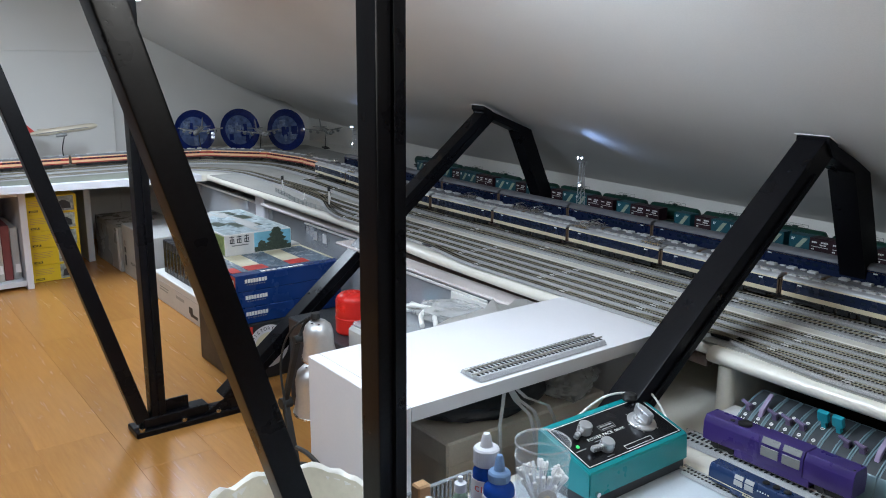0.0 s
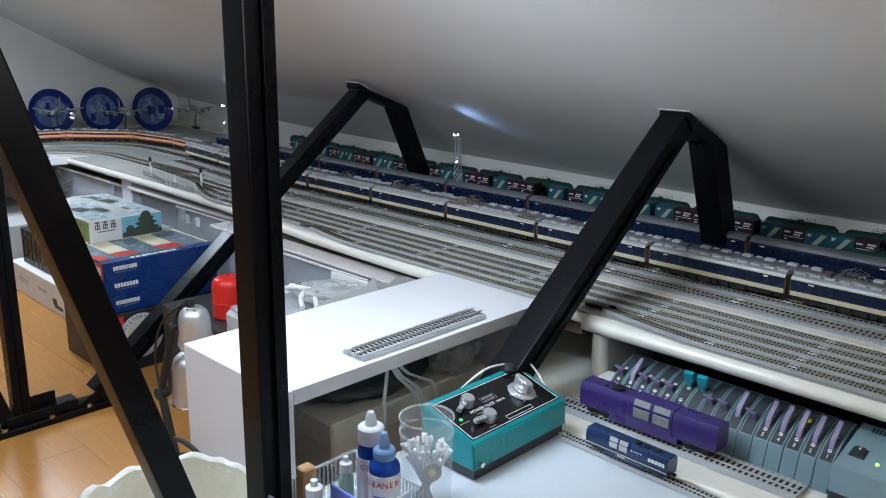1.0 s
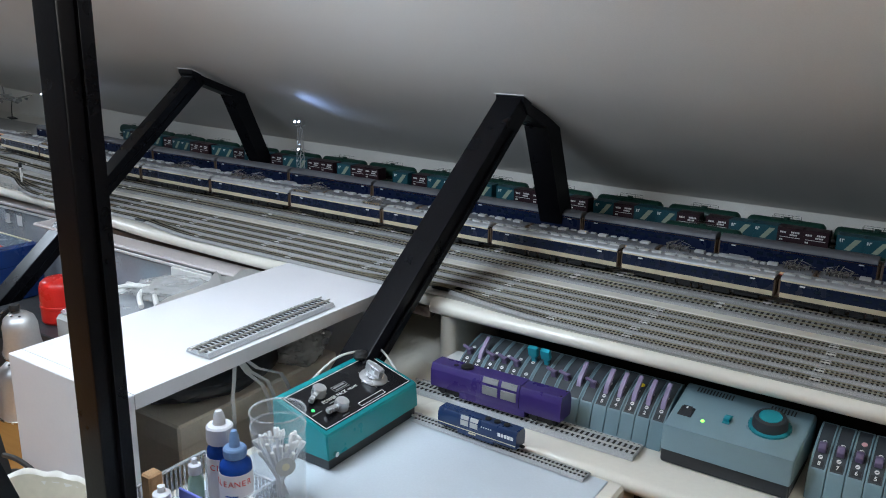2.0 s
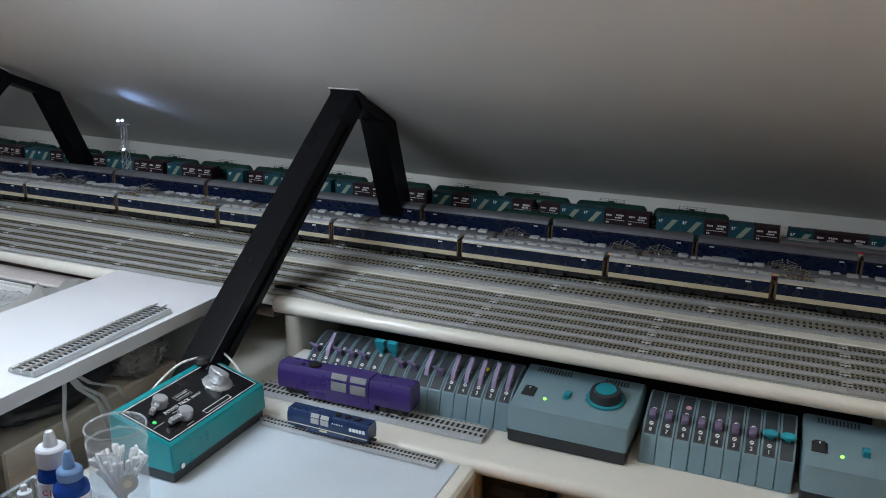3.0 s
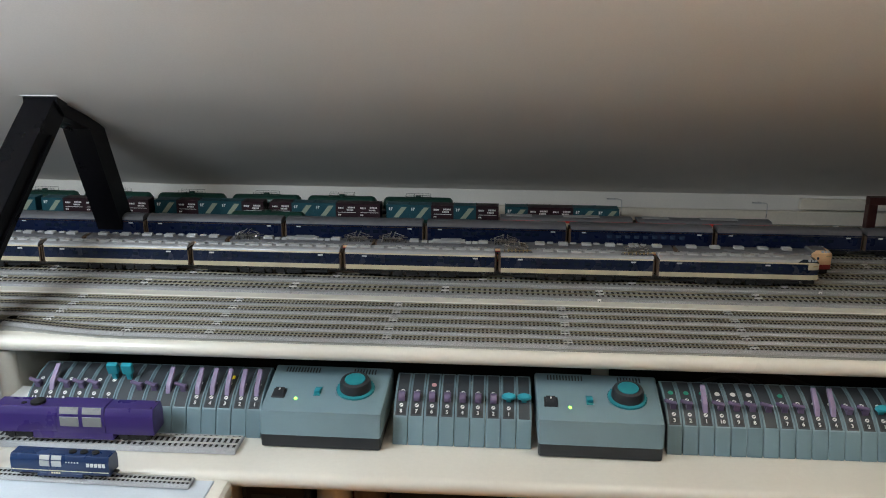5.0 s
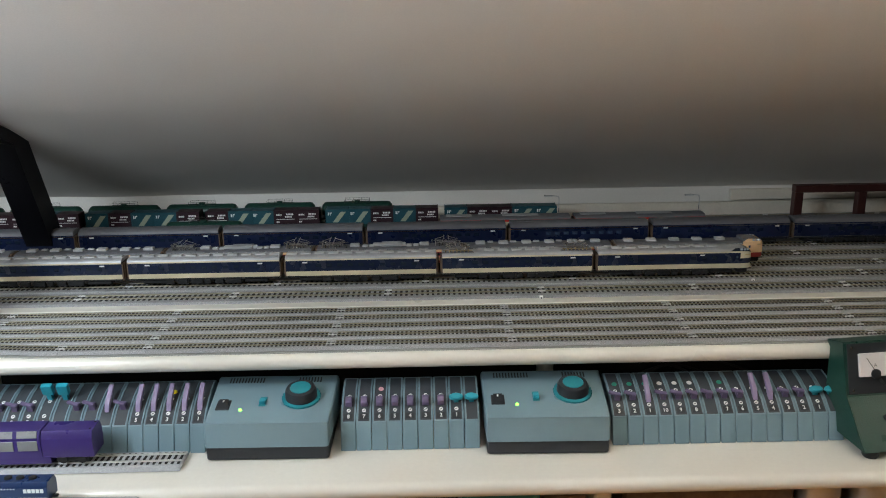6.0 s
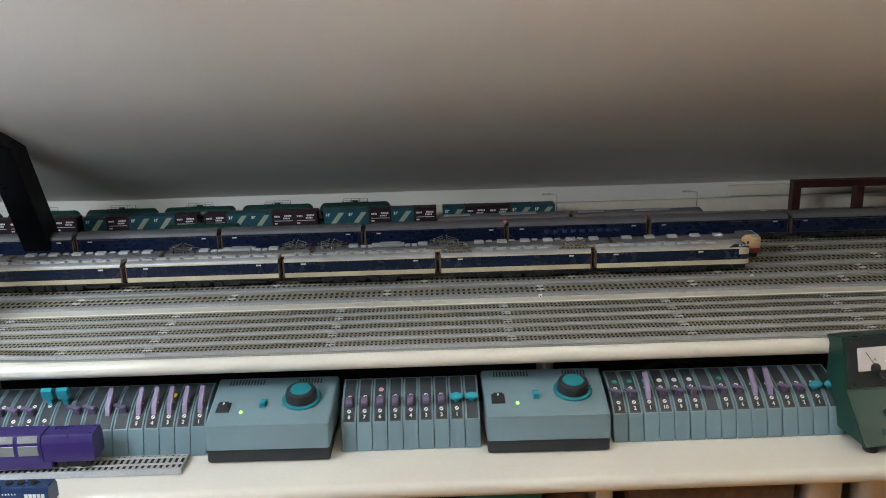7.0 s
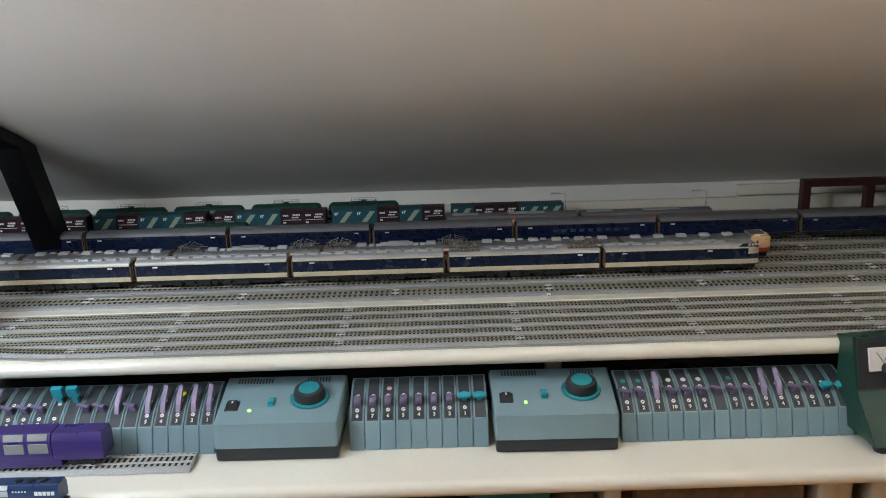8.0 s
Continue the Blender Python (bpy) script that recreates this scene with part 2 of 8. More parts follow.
M_CASTLE = make("castle_print", (0.055, 0.075, 0.055), 0.4, grain=300, vary=0.4, stain=70, stains=0.2)
M_HAZEPLASTIC = make("hazy_plastic", (0.62, 0.65, 0.70), 0.42, grain=200, vary=0.05, stain=5, stains=0.08, alpha=0.34)
M_CLEAR = make("clear_plastic", (0.80, 0.82, 0.84), 0.10, grain=200, vary=0.01, stain=20, stains=0.0, bump=0, alpha=0.13)
M_CUPRIM = make("cup_rim", (0.86, 0.87, 0.88), 0.15, grain=200, vary=0.01, stain=20, stains=0.0, bump=0, alpha=0.26)
M_BAG = make("plastic_bag", (0.78, 0.76, 0.70), 0.4, grain=120, vary=0.05, stain=9, stains=0.06, bump=0.05)
M_BAGCLEAR = make("clear_bag", (0.70, 0.70, 0.69), 0.18, grain=120, vary=0.08, stain=9, stains=0.06, bump=0.05, alpha=0.42)
M_TAPE = make("frosted_tape", (0.80, 0.80, 0.80), 0.35, grain=200, vary=0.05, stain=20, stains=0.05, alpha=0.5)
M_LINER = make("bin_inside", (0.66, 0.62, 0.52), 0.55, grain=120, vary=0.05, stain=9, stains=0.08, bump=0.05)
M_BOTTLEBLUE = make("bottle_blue", (0.015, 0.085, 0.48), 0.12, grain=300, vary=0.05, stain=20, stains=0.05, clear=0.35, ior=1.3)
M_LABEL = make("paper_label", (0.76, 0.75, 0.76), 0.5, grain=500, vary=0.02, stain=20, stains=0.03)
M_COTTON = make("cotton_white", (0.84, 0.84, 0.83), 0.9, grain=800, vary=0.05, stain=60, stains=0.05, bump=0.1)
M_TRAYBLUE = make("tray_blue", (0.16, 0.20, 0.60), 0.35, grain=900, vary=0.05, stain=20, stains=0.05)
M_SILVERLAMP = make("brushed_aluminium", (0.62, 0.62, 0.62), 0.40, metal=0.7, grain=200, vary=0.05, stain=10, stains=0.08)
M_CABLE = make("black_rubber", (0.02, 0.02, 0.02), 0.5)
M_WIREWHITE = make("white_wire", (0.78, 0.77, 0.74), 0.45)
M_PLATEBLUE = make("cobalt_glaze", (0.008, 0.018, 0.12), 0.07, grain=120, vary=0.25, stain=18, stains=0.1, coat=0.6)
# picture colour lightened with the reflections seen in the well
M_PLATEPICT = make("pale_glaze_picture", (0.075, 0.11, 0.23), 0.08, grain=60, vary=0.6, stain=30, stains=0.3, coat=0.6)
# near-black; on the backing panels it stands in for deep shade
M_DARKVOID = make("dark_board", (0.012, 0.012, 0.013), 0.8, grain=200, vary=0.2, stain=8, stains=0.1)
M_BEIGE = make("beige_board", (0.70, 0.65, 0.56), 0.55, grain=250, vary=0.05, stain=6, stains=0.08)
M_BOOKRED = make("book_red", (0.20, 0.05, 0.05), 0.5, random_tone=0.3)
M_BOOKPALE = make("book_pale", (0.55, 0.50, 0.45), 0.5, random_tone=0.3)
M_BROWNTHING = make("brown_varnish", (0.17, 0.12, 0.095), 0.35, grain=90, vary=0.25, stain=10, stains=0.15)
M_CORK = make("cork_wood", (0.50, 0.30, 0.15), 0.6, grain=500, vary=0.15, stain=30, stains=0.1)


# ---- mesh helpers ----
def flatten_shading(me):
    """Weighs corner normals by face area, so that broad faces stay flat beside their rounded edges."""
    n, loops = len(me.polygons), len(me.loops)
    if not 6 < n < 3000:
        return
    area, start, total = np.empty(n), np.empty(n, int), np.empty(n, int)
    normal, vert, corner = np.empty(n * 3), np.empty(loops, int), np.empty(loops * 3)
    me.polygons.foreach_get("area", area)
    me.polygons.foreach_get("loop_total", total)
    me.polygons.foreach_get("normal", normal)
    me.loops.foreach_get("vertex_index", vert)
    me.corner_normals.foreach_get("vector", corner)
    face = np.repeat(np.arange(n), total)
    normal, corner = normal.reshape(-1, 3), corner.reshape(-1, 3)
    summed = np.zeros((len(me.vertices), 3))
    np.add.at(summed, vert, normal[face] * area[face][:, None])
    length = np.linalg.norm(summed, axis=1)
    sharp = np.zeros(len(me.vertices), bool)
    for e in me.edges:
        if e.use_edge_sharp:
            sharp[e.vertices[0]] = sharp[e.vertices[1]] = True
    free = (~sharp & (length > 1e-12))[vert]
    corner[free] = (summed / np.maximum(length, 1e-12)[:, None])[vert[free]]
    me.normals_split_custom_set(corner.tolist())


def link_mesh(name, bm, mats, smooth=35):
    bmesh.ops.recalc_face_normals(bm, faces=bm.faces)
    me = bpy.data.meshes.new(name)
    bm.to_mesh(me)
    bm.free()
    for m in mats if isinstance(mats, (list, tuple)) else (mats,):
        me.materials.append(m)
    if smooth:
        me.polygons.foreach_set("use_smooth", [True] * len(me.polygons))
        me.set_sharp_from_angle(angle=radians(smooth))
        flatten_shading(me)
    return me


def part(name, bm, material, parent, label="", m=None, smooth=35):
    """Links a bmesh, or a mesh made before, as one object under a thing or a part."""
    me = bm if isinstance(bm, bpy.types.Mesh) else link_mesh(name, bm, material, smooth)
    ob = new(name, me)
    ob.parent = parent
    if m is not None:
        ob.matrix_basis = m
    return tagged(ob, label)


def thing(name, m=None, label="", category="", group="", kind=""):
    ob = new(name)
    ob.empty_display_size = 0.02
    if m is not None:
        ob.matrix_basis = m
    return tagged(ob, label, category, group, kind)


def solid(name, bm, material, label="", category="", kind="", m=None, smooth=35, group=""):
    ob = new(name, link_mesh(name, bm, material, smooth))
    if m is not None:
        ob.matrix_basis = m
    return tagged(ob, label, category, group, kind)


def box(x0, x1, y0, y1, z0, z1, bevel=0.0, seg=1, bm=None, mat=0):
    bm = bm or bmesh.new()
    g = bmesh.ops.create_cube(bm, size=1, matrix=Matrix.LocRotScale(((x0 + x1) / 2, (y0 + y1) / 2, (z0 + z1) / 2), None,
                                                                   (abs(x1 - x0), abs(y1 - y0), abs(z1 - z0))))
    fs = list({f for v in g["verts"] for f in v.link_faces})
    for f in fs:
        f.material_index = mat
    if bevel:
        es = list({e for v in g["verts"] for e in v.link_edges})
        bmesh.ops.bevel(bm, geom=es, offset=bevel, segments=seg, profile=0.6, affect="EDGES")
    return bm


def prism(profile, a, b, axis="x", bm=None, mat=0):
    """A closed outline, swept straight from a to b. axis x: outline in (y, z); y: in (x, z); z: in (x, y)."""
    bm = bm or bmesh.new()

    def at(p, s):
        return {"x": (s, p[0], p[1]), "y": (p[0], s, p[1]), "z": (p[0], p[1], s)}[axis]
    lo = [bm.verts.new(at(p, a)) for p in profile]
    hi = [bm.verts.new(at(p, b)) for p in profile]
    n = len(profile)
    fs = [bm.faces.new((lo[i], lo[(i + 1) % n], hi[(i + 1) % n], hi[i])) for i in range(n)]
    fs += [bm.faces.new(lo[::-1]), bm.faces.new(hi)]
    for f in fs:
        f.material_index = mat
    return bm


def rod(p0, p1, r0, r1=None, seg=12, bm=None, mat=0):
    bm = bm or bmesh.new()
    p0, p1 = Vector(p0), Vector(p1)
    d = p1 - p0
    m = Matrix.Translation((p0 + p1) / 2) @ d.to_track_quat("Z", "Y").to_matrix().to_4x4()
    g = bmesh.ops.create_cone(bm, cap_ends=True, segments=seg, radius1=r0, radius2=r0 if r1 is None else r1, depth=d.length, matrix=m)
    for f in {f for v in g["verts"] for f in v.link_faces}:
        f.material_index = mat
    return bm


def lathe(profile, seg=24, bm=None, mat=0, m=None):
    """An outline of (radius, height) turned round the z axis."""
    bm = bm or bmesh.new()
    m = m or Matrix()
    rings = []
    for r, z in profile:
        if r < 1e-6:
            rings.append([bm.verts.new(m @ Vector((0, 0, z)))])
        else:
            rings.append([bm.verts.new(m @ Vector((r * math.cos(k * math.tau / seg), r * math.sin(k * math.tau / seg), z))) for k in range(seg)])
    for a, b in zip(rings, rings[1:]):
        for k in range(seg):
            j = (k + 1) % seg
            if len(a) == 1 and len(b) == 1:
                continue
            if len(a) == 1:
                f = bm.faces.new((a[0], b[j], b[k]))
            elif len(b) == 1:
                f = bm.faces.new((a[k], a[j], b[0]))
            else:
                f = bm.faces.new((a[k], a[j], b[j], b[k]))
            f.material_index = mat
    return bm


def hose(points, r, seg=8, bm=None, mat=0):
    """A round cord along a smooth line through the points."""
    bm = bm or bmesh.new()
    pts = [Vector(p) for p in points]
    line = []
    for i in range(len(pts) - 1):
        a, b, c, d = pts[max(i - 1, 0)], pts[i], pts[i + 1], pts[min(i + 2, len(pts) - 1)]
        for k in range(6):
            t = k / 6
            line.append(0.5 * ((2 * b) + (c - a) * t + (2 * a - 5 * b + 4 * c - d) * t * t + (3 * b - a - 3 * c + d) * t ** 3))
    line.append(pts[-1])
    rings = []
    for i, p in enumerate(line):
        t = (line[min(i + 1, len(line) - 1)] - line[max(i - 1, 0)]).normalized()
        u = t.orthogonal() if i == 0 else (u - t * u.dot(t))
        u.normalize()
        w = t.cross(u)
        rings.append([bm.verts.new(p + r * (math.cos(k * math.tau / seg) * u + math.sin(k * math.tau / seg) * w)) for k in range(seg)])
    for a, b in zip(rings, rings[1:]):
        for k in range(seg):
            bm.faces.new((a[k], a[(k + 1) % seg], b[(k + 1) % seg], b[k])).material_index = mat
    bm.faces.new(rings[0][::-1]), bm.faces.new(rings[-1])
    return bm


TEXT = {}


def lettering(text, size, material, parent, m, name="lettering", label="", bold=0.0):
    """Raised print in the built-in font, lying in the local xy plane."""
    key = (text, size, material.name, bold)
    if key not in TEXT:
        cu = bpy.data.curves.new("lettering", "FONT")
        cu.body, cu.size, cu.extrude, cu.align_x, cu.align_y = text, size, 0.00015, "CENTER", "CENTER"
        cu.resolution_u, cu.offset = 2, bold
        ob = new("lettering_source", cu)
        me = bpy.data.meshes.new_from_object(ob.evaluated_get(bpy.context.evaluated_depsgraph_get()))
        me.materials.clear()
        me.materials.append(material)
        bpy.data.objects.remove(ob)
        bpy.data.curves.remove(cu)
        TEXT[key] = me
    return part(name, TEXT[key], None, parent, label, m)


# ---- structure ----
FLOOR = -0.375


def ceiling_height(y):
    """Underside of the sloping ceiling over the layout, along y."""
    pts = ((-3.2, 1.02), (-0.12, 1.02), (0.95, 0.460), (1.22, 0.316), (1.38, 0.2445), (1.55, 0.160), (1.73, 0.064), (1.80, 0.024))
    for (a, za), (b, zb) in zip(pts, pts[1:]):
        if y <= b:
            return za + (zb - za) * (y - a) / (b - a)
    return pts[-1][1]


def ceiling_shift(x):
    """The eaves run slightly askew to the layout towards the west."""
    return 0.116 * max(0.0, -0.80 - x)


def gable_sag(x, y):
    """Towards the gable the slope flattens: lower above, higher at the eaves."""
    k = min(1.0, max(0.0, (-2.3 - x) / 1.3))
    pts = ((0.6, 0.0), (1.1, -0.055), (1.5, -0.050), (1.75, -0.028), (1.9, 0.025), (2.1, 0.105))
    drop = pts[0][1] if y < pts[0][0] else pts[-1][1]
    for (a, za), (b, zb) in zip(pts, pts[1:]):
        if a <= y <= b:
            drop = za + (zb - za) * (y - a) / (b - a)
    return drop * k * k * (3 - 2 * k)


WEST, EAST, SOUTH = -3.86, 2.6, -2.6


def knee(x):
    return 1.73 + 0.62 * ceiling_shift(x)


def build_shell():
    bm = bmesh.new()
    ys = [-2.7, -1.8, -1.0, -0.6, -0.4, -0.3, -0.2] + [-0.1 + 0.1 * i for i in range(13)] + [1.18, 1.24, 1.28, 1.32, 1.36, 1.39, 1.42, 1.45, 1.48, 1.52, 1.57, 1.63, 1.68, 1.73, 1.79]
    xs = [WEST - 0.1 + (EAST - WEST + 0.2) * i / 48 for i in range(49)]
    low, high = [], []
    for x in xs:
        s = ceiling_shift(x)
        row = []
        for y in ys:
            k = min(1, max(0, (y - 1.45) / 0.28))
            yy = y + s * (1 - 0.38 * k)
            # softened crease, slightly wavy board
            z = sum(ceiling_height(y + d) for d in (-0.07, -0.035, 0, 0.035, 0.07)) / 5 if y < 1.6 else ceiling_height(y)
            z += 0.003 * math.sin(x * 2.3 + y * 4) * (1 - k) + gable_sag(x, yy)
            row.append((x, yy, z))
        low.append([bm.verts.new(p) for p in row])
        high.append([bm.verts.new((p[0], p[1], p[2] + 0.1)) for p in row])
    n, m = len(xs), len(ys)
    for i in range(n - 1):
        for j in range(m - 1):
            bm.faces.new((low[i][j], low[i + 1][j], low[i + 1][j + 1], low[i][j + 1]))
            bm.faces.new((high[i][j], high[i][j + 1], high[i + 1][j + 1], high[i + 1][j]))
    for i in range(n - 1):
        for j in (0, m - 1):
            bm.faces.new((low[i][j], low[i + 1][j], high[i + 1][j], high[i][j]))
    for j in range(m - 1):
        for i in (0, n - 1):
            bm.faces.new((low[i][j], low[i][j + 1], high[i][j + 1], high[i][j]))
    solid("ceiling", bm, M_PAPER, "sloping white papered attic ceiling, bent down to the eaves", "ceiling", "structure", smooth=60)

    # low wall behind the layout, following the eaves
    bm = bmesh.new()
    lo_f, hi_f, lo_b, hi_b = [], [], [], []
    for x in [WEST - 0.1 + (EAST - WEST + 0.2) * i / 24 for i in range(25)]:
        y = knee(x)
        top = 0.075 + 0.10 * min(1.0, max(0.0, (-2.3 - x) / 1.3))
        lo_f.append(bm.verts.new((x, y, FLOOR)))
        hi_f.append(bm.verts.new((x, y, top)))
        lo_b.append(bm.verts.new((x, y + 0.1, FLOOR)))
        hi_b.append(bm.verts.new((x, y + 0.1, top)))
    for a, b in ((lo_f, hi_f), (hi_f, hi_b), (hi_b, lo_b), (lo_b, lo_f)):
        for i in range(24):
            bm.faces.new((a[i], a[i + 1], b[i + 1], b[i]))
    for i in (0, 24):
        bm.faces.new((lo_f[i], hi_f[i], hi_b[i], lo_b[i]))
    solid("wall_north", bm, M_WALL, "low cream wall under the eaves behind the layout", "wall", "structure", smooth=20)
    solid("wall_west", prism([(-2.7, FLOOR), (2.3, FLOOR), (2.3, 0.3), (1.6, 0.45), (0.0, 0.96), (-2.7, 1.05)], WEST - 0.1, WEST, "x"), M_WALL,
          "pale grey painted gable wall", "wall", "structure")
    solid("wall_west_base", box(WEST + 0.002, WEST + 0.05, -2.7, 0.98, FLOOR, 0.430, 0.004), M_WALL,
          "pale boxed-out lower part of the gable wall", "wall", "structure")
    solid("wall_east", box(EAST, EAST + 0.1, -2.7, 2.0, FLOOR, 1.1), M_DARKWALL, "plain unseen wall closing the attic, dark grey against bounced light", "wall", "structure")
    solid("wall_south", box(WEST - 0.1, EAST + 0.1, SOUTH - 0.1, SOUTH, FLOOR, 1.1), M_DARKWALL, "plain unseen wall behind the viewer, dark grey against bounced light", "wall", "structure")


build_shell()


def floor_planks():
    """Laminate boards laid along x, with fine bevelled joints."""
    base = solid("floor", box(WEST - 0.1, EAST + 0.1, -2.7, 2.2, FLOOR - 0.06, FLOOR - 0.008), M_BROWNTHING, "orange-brown glossy laminate plank floor", "floor", "structure")
    width, length = 0.148, 0.91
    cut = {}
    rng = random.Random(4)
    for r in range(33):
        y0 = SOUTH + r * width
        x = WEST + 0.001
        n = 0.15 + 0.07 * rng.randrange(11)
        while x < EAST - 0.06:
            n = min(n, EAST - 0.001 - x)
            key = round(n, 3)
            if key not in cut:
                cut[key] = link_mesh("plank", box(0.0001, key - 0.0001, 0.0001, width - 0.0001, -0.008, 0, 0.0004), M_WOOD)
            part("plank", cut[key], None, base, m=pose(x, y0, FLOOR))
            x += n
            n = length


def table_edge(profile_front, thick, round_r):
    """Outline in (y, z) of a slab with a half-round front edge."""
    pts = [(1.72, 0), (1.72, -thick), (profile_front + round_r, -thick)]
    for k in range(1, 8):
        a = -math.pi / 2 - math.pi * k / 8
        pts.append((profile_front + round_r + round_r * math.cos(a), -thick / 2 + thick / 2 * math.sin(a)))
    pts.append((profile_front + round_r, 0))
    return pts


def loft_edge(stations, thick, round_r):
    """A slab whose rounded front edge follows the stations (x, front)."""
    bm = bmesh.new()
    rows = [[bm.verts.new((x, y, z)) for y, z in table_edge(front, thick, round_r)] for x, front in stations]
    n = len(rows[0])
    for a, b in zip(rows, rows[1:]):
        for k in range(n):
            bm.faces.new((a[k], b[k], b[(k + 1) % n], a[(k + 1) % n]))
    bm.faces.new(rows[0])
    bm.faces.new(list(reversed(rows[-1])))
    bmesh.ops.recalc_face_normals(bm, faces=bm.faces[:])
    return bm


BOARD_T = 0.0235


def build_layout_table():
    t = thing("layout_table", pose(0, 0, 0), "long cream-painted layout table with a rounded front edge", "table")
    part("tabletop", loft_edge(((-2.93, 1.036), (-2.3, 1.028), (-1.95, 1.018), (-1.70, 1.000), (-1.50, 0.982), (-1.25, 0.974), (-0.872, 0.966)), BOARD_T, 0.014), M_CREAM, t, "cream enamelled top with a rounded front edge")
    for front, a, b in ((0.990, -0.872, -0.766), (0.966, -0.766, 1.75)):
        part("tabletop", prism(table_edge(front, BOARD_T, 0.014), a, b), M_CREAM, t, "cream enamelled top with a rounded front edge")
    # wing along the west wall
    part("wing_top", prism([(-3.80, -1.2), (-3.20, -1.2), (-2.935, 1.0205), (-3.80, 1.0205)], -BOARD_T, -0.0006, "z"), M_WHITE, t, "white wing top along the gable wall")
    part("corner_top", prism([(-3.80, 1.021), (-2.9345, 1.021), (-2.931, 1.04), (-2.931, 1.86), (-3.80, 1.95)], -BOARD_T, -0.0003, "z"), M_CREAM, t)
    part("ballast_sheet", prism([(-2.9, 1.04), (-2.0, 1.036), (-1.646, 1.020), (-1.38, 1.003), (-1.12, 0.983), (-0.95, 0.979), (-0.90, 0.992), (-0.72, 0.992), (-0.60, 0.977), (1.7, 0.977), (1.7, 1.146), (-2.9, 1.146)], -0.001, 0.0012, "z"), M_SHEET, t)
    part("ballast_sheet", prism([(-3.62, 1.0), (-3.1, 1.02), (-2.9, 1.16), (-2.0, 1.17), (1.7, 1.17), (1.7, 1.70), (-2.2, 1.70), (-3.62, 1.80)], -0.001, 0.0010, "z"), M_SHEET, t)
    part("wing_mat", prism([(-3.62, -1.1), (-3.222, -1.1), (-2.972, 1.0), (-3.62, 1.0)], -0.001, 0.001, "z"), M_OLIVE, t, "dull green-grey mat on the wing")
    part("cream_strip", box(-1.95, 1.7, 1.1465, 1.1690, -0.001, 0.0052, 0.0008), M_CREAM, t, "narrow cream strip between the tracks")
    # supports below
    for x, h in ((-2.525, 0.033), (-1.98, 0.012)):
        part("leg", box(x - h, x + h, 1.052, 1.5, FLOOR, -BOARD_T, 0.003), M_WHITE, t)
    part("side_panel", prism([(0.985, -BOARD_T), (0.985, -0.118), (0.992, -0.118), (1.5, -0.118), (1.5, -BOARD_T)], -0.752, -0.728), M_CREAM, t)
    part("round_post", rod((-0.740, 0.986, -0.118), (-0.740, 0.986, -BOARD_T), 0.0135, seg=20), M_CREAM, t)
    part("support_peg", rod((0.102, 1.045, -0.119), (0.102, 1.045, -BOARD_T), 0.0125, seg=20), M_CREAM, t, "short round cream peg")
    # panel colour carries the shade of the space below the top
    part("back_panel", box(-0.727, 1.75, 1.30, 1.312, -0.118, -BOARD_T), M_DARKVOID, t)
    return t


build_layout_table()


def build_shelf():
    t = thing("control_shelf", pose(0, 0, 0), "cream-painted shelf with rounded front edge below the layout", "shelf")
    z, th, yf, r = -0.12, 0.022, 0.838, 0.011
    pts = [(1.30, z), (1.30, z - th), (yf + r, z - th)]
    for k in range(1, 8):
        a = -math.pi / 2 - math.pi * k / 8
        pts.append((yf + r + r * math.cos(a), z - th / 2 + th / 2 * math.sin(a)))
    pts.append((yf + r, z))
    part("shelf_board", prism(pts, -1.0, 1.75), M_CREAM, t)
    for x in (-0.4, 0.155, 0.62):
        part("upright", box(x - 0.011, x + 0.011, 0.87, 1.29, FLOOR, z - th, 0.003), M_CREAM, t)
    # near-black so the storage space below looks deeply shaded
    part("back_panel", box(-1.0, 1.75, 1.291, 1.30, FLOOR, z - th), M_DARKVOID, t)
    # added sheet: blackens the shaded gap between shelf and layout
    part("dark_board", box(-0.69, 1.70, 1.062, 1.068, z + 0.0004, -BOARD_T - 0.0006), M_DARKVOID, t, "near-black board added to darken the gap behind the controllers")
    # side table joined to it, towards the room
    s = thing("side_table", pose(0, 0, 0), "low side table with a pale blue top and cream rounded rim", "table")
    part("tabletop", box(-0.82, -0.372, 0.22, 0.832, z - 0.026, z - 0.0015, 0.010, 3), M_CREAM, s)
    part("mat", box(-0.80, -0.392, 0.24, 0.822, z - 0.004, z, 0.001), M_PALE, s, "pale blue smooth mat")
    for x, y in ((-0.40, 0.80), (-0.40, 0.26), (-0.79, 0.26)):
        part("leg", box(x - 0.014, x + 0.014, y - 0.014, y + 0.014, FLOOR, z - 0.026, 0.004, 2), M_CREAM, s)


build_shelf()


# ---- black steel trusses ----
def beam(a, b, w, d, up, bevel=0.003, trim=0.0):
    """A square steel tube from a to b in the plane of the truss."""
    a, b, up = Vector(a), Vector(b), Vector(up)
    z = (b - a).normalized()
    y = (up - z * up.dot(z)).normalized()
    x = y.cross(z)
    m = Matrix((x, y, z)).transposed().to_4x4()
    m.translation = (a + b) / 2
    bm = box(-d / 2, d / 2, -w / 2, w / 2, -(b - a).length / 2 - trim, (b - a).length / 2 + trim, bevel, 2)
    bmesh.ops.transform(bm, matrix=m, verts=bm.verts)
    return bm


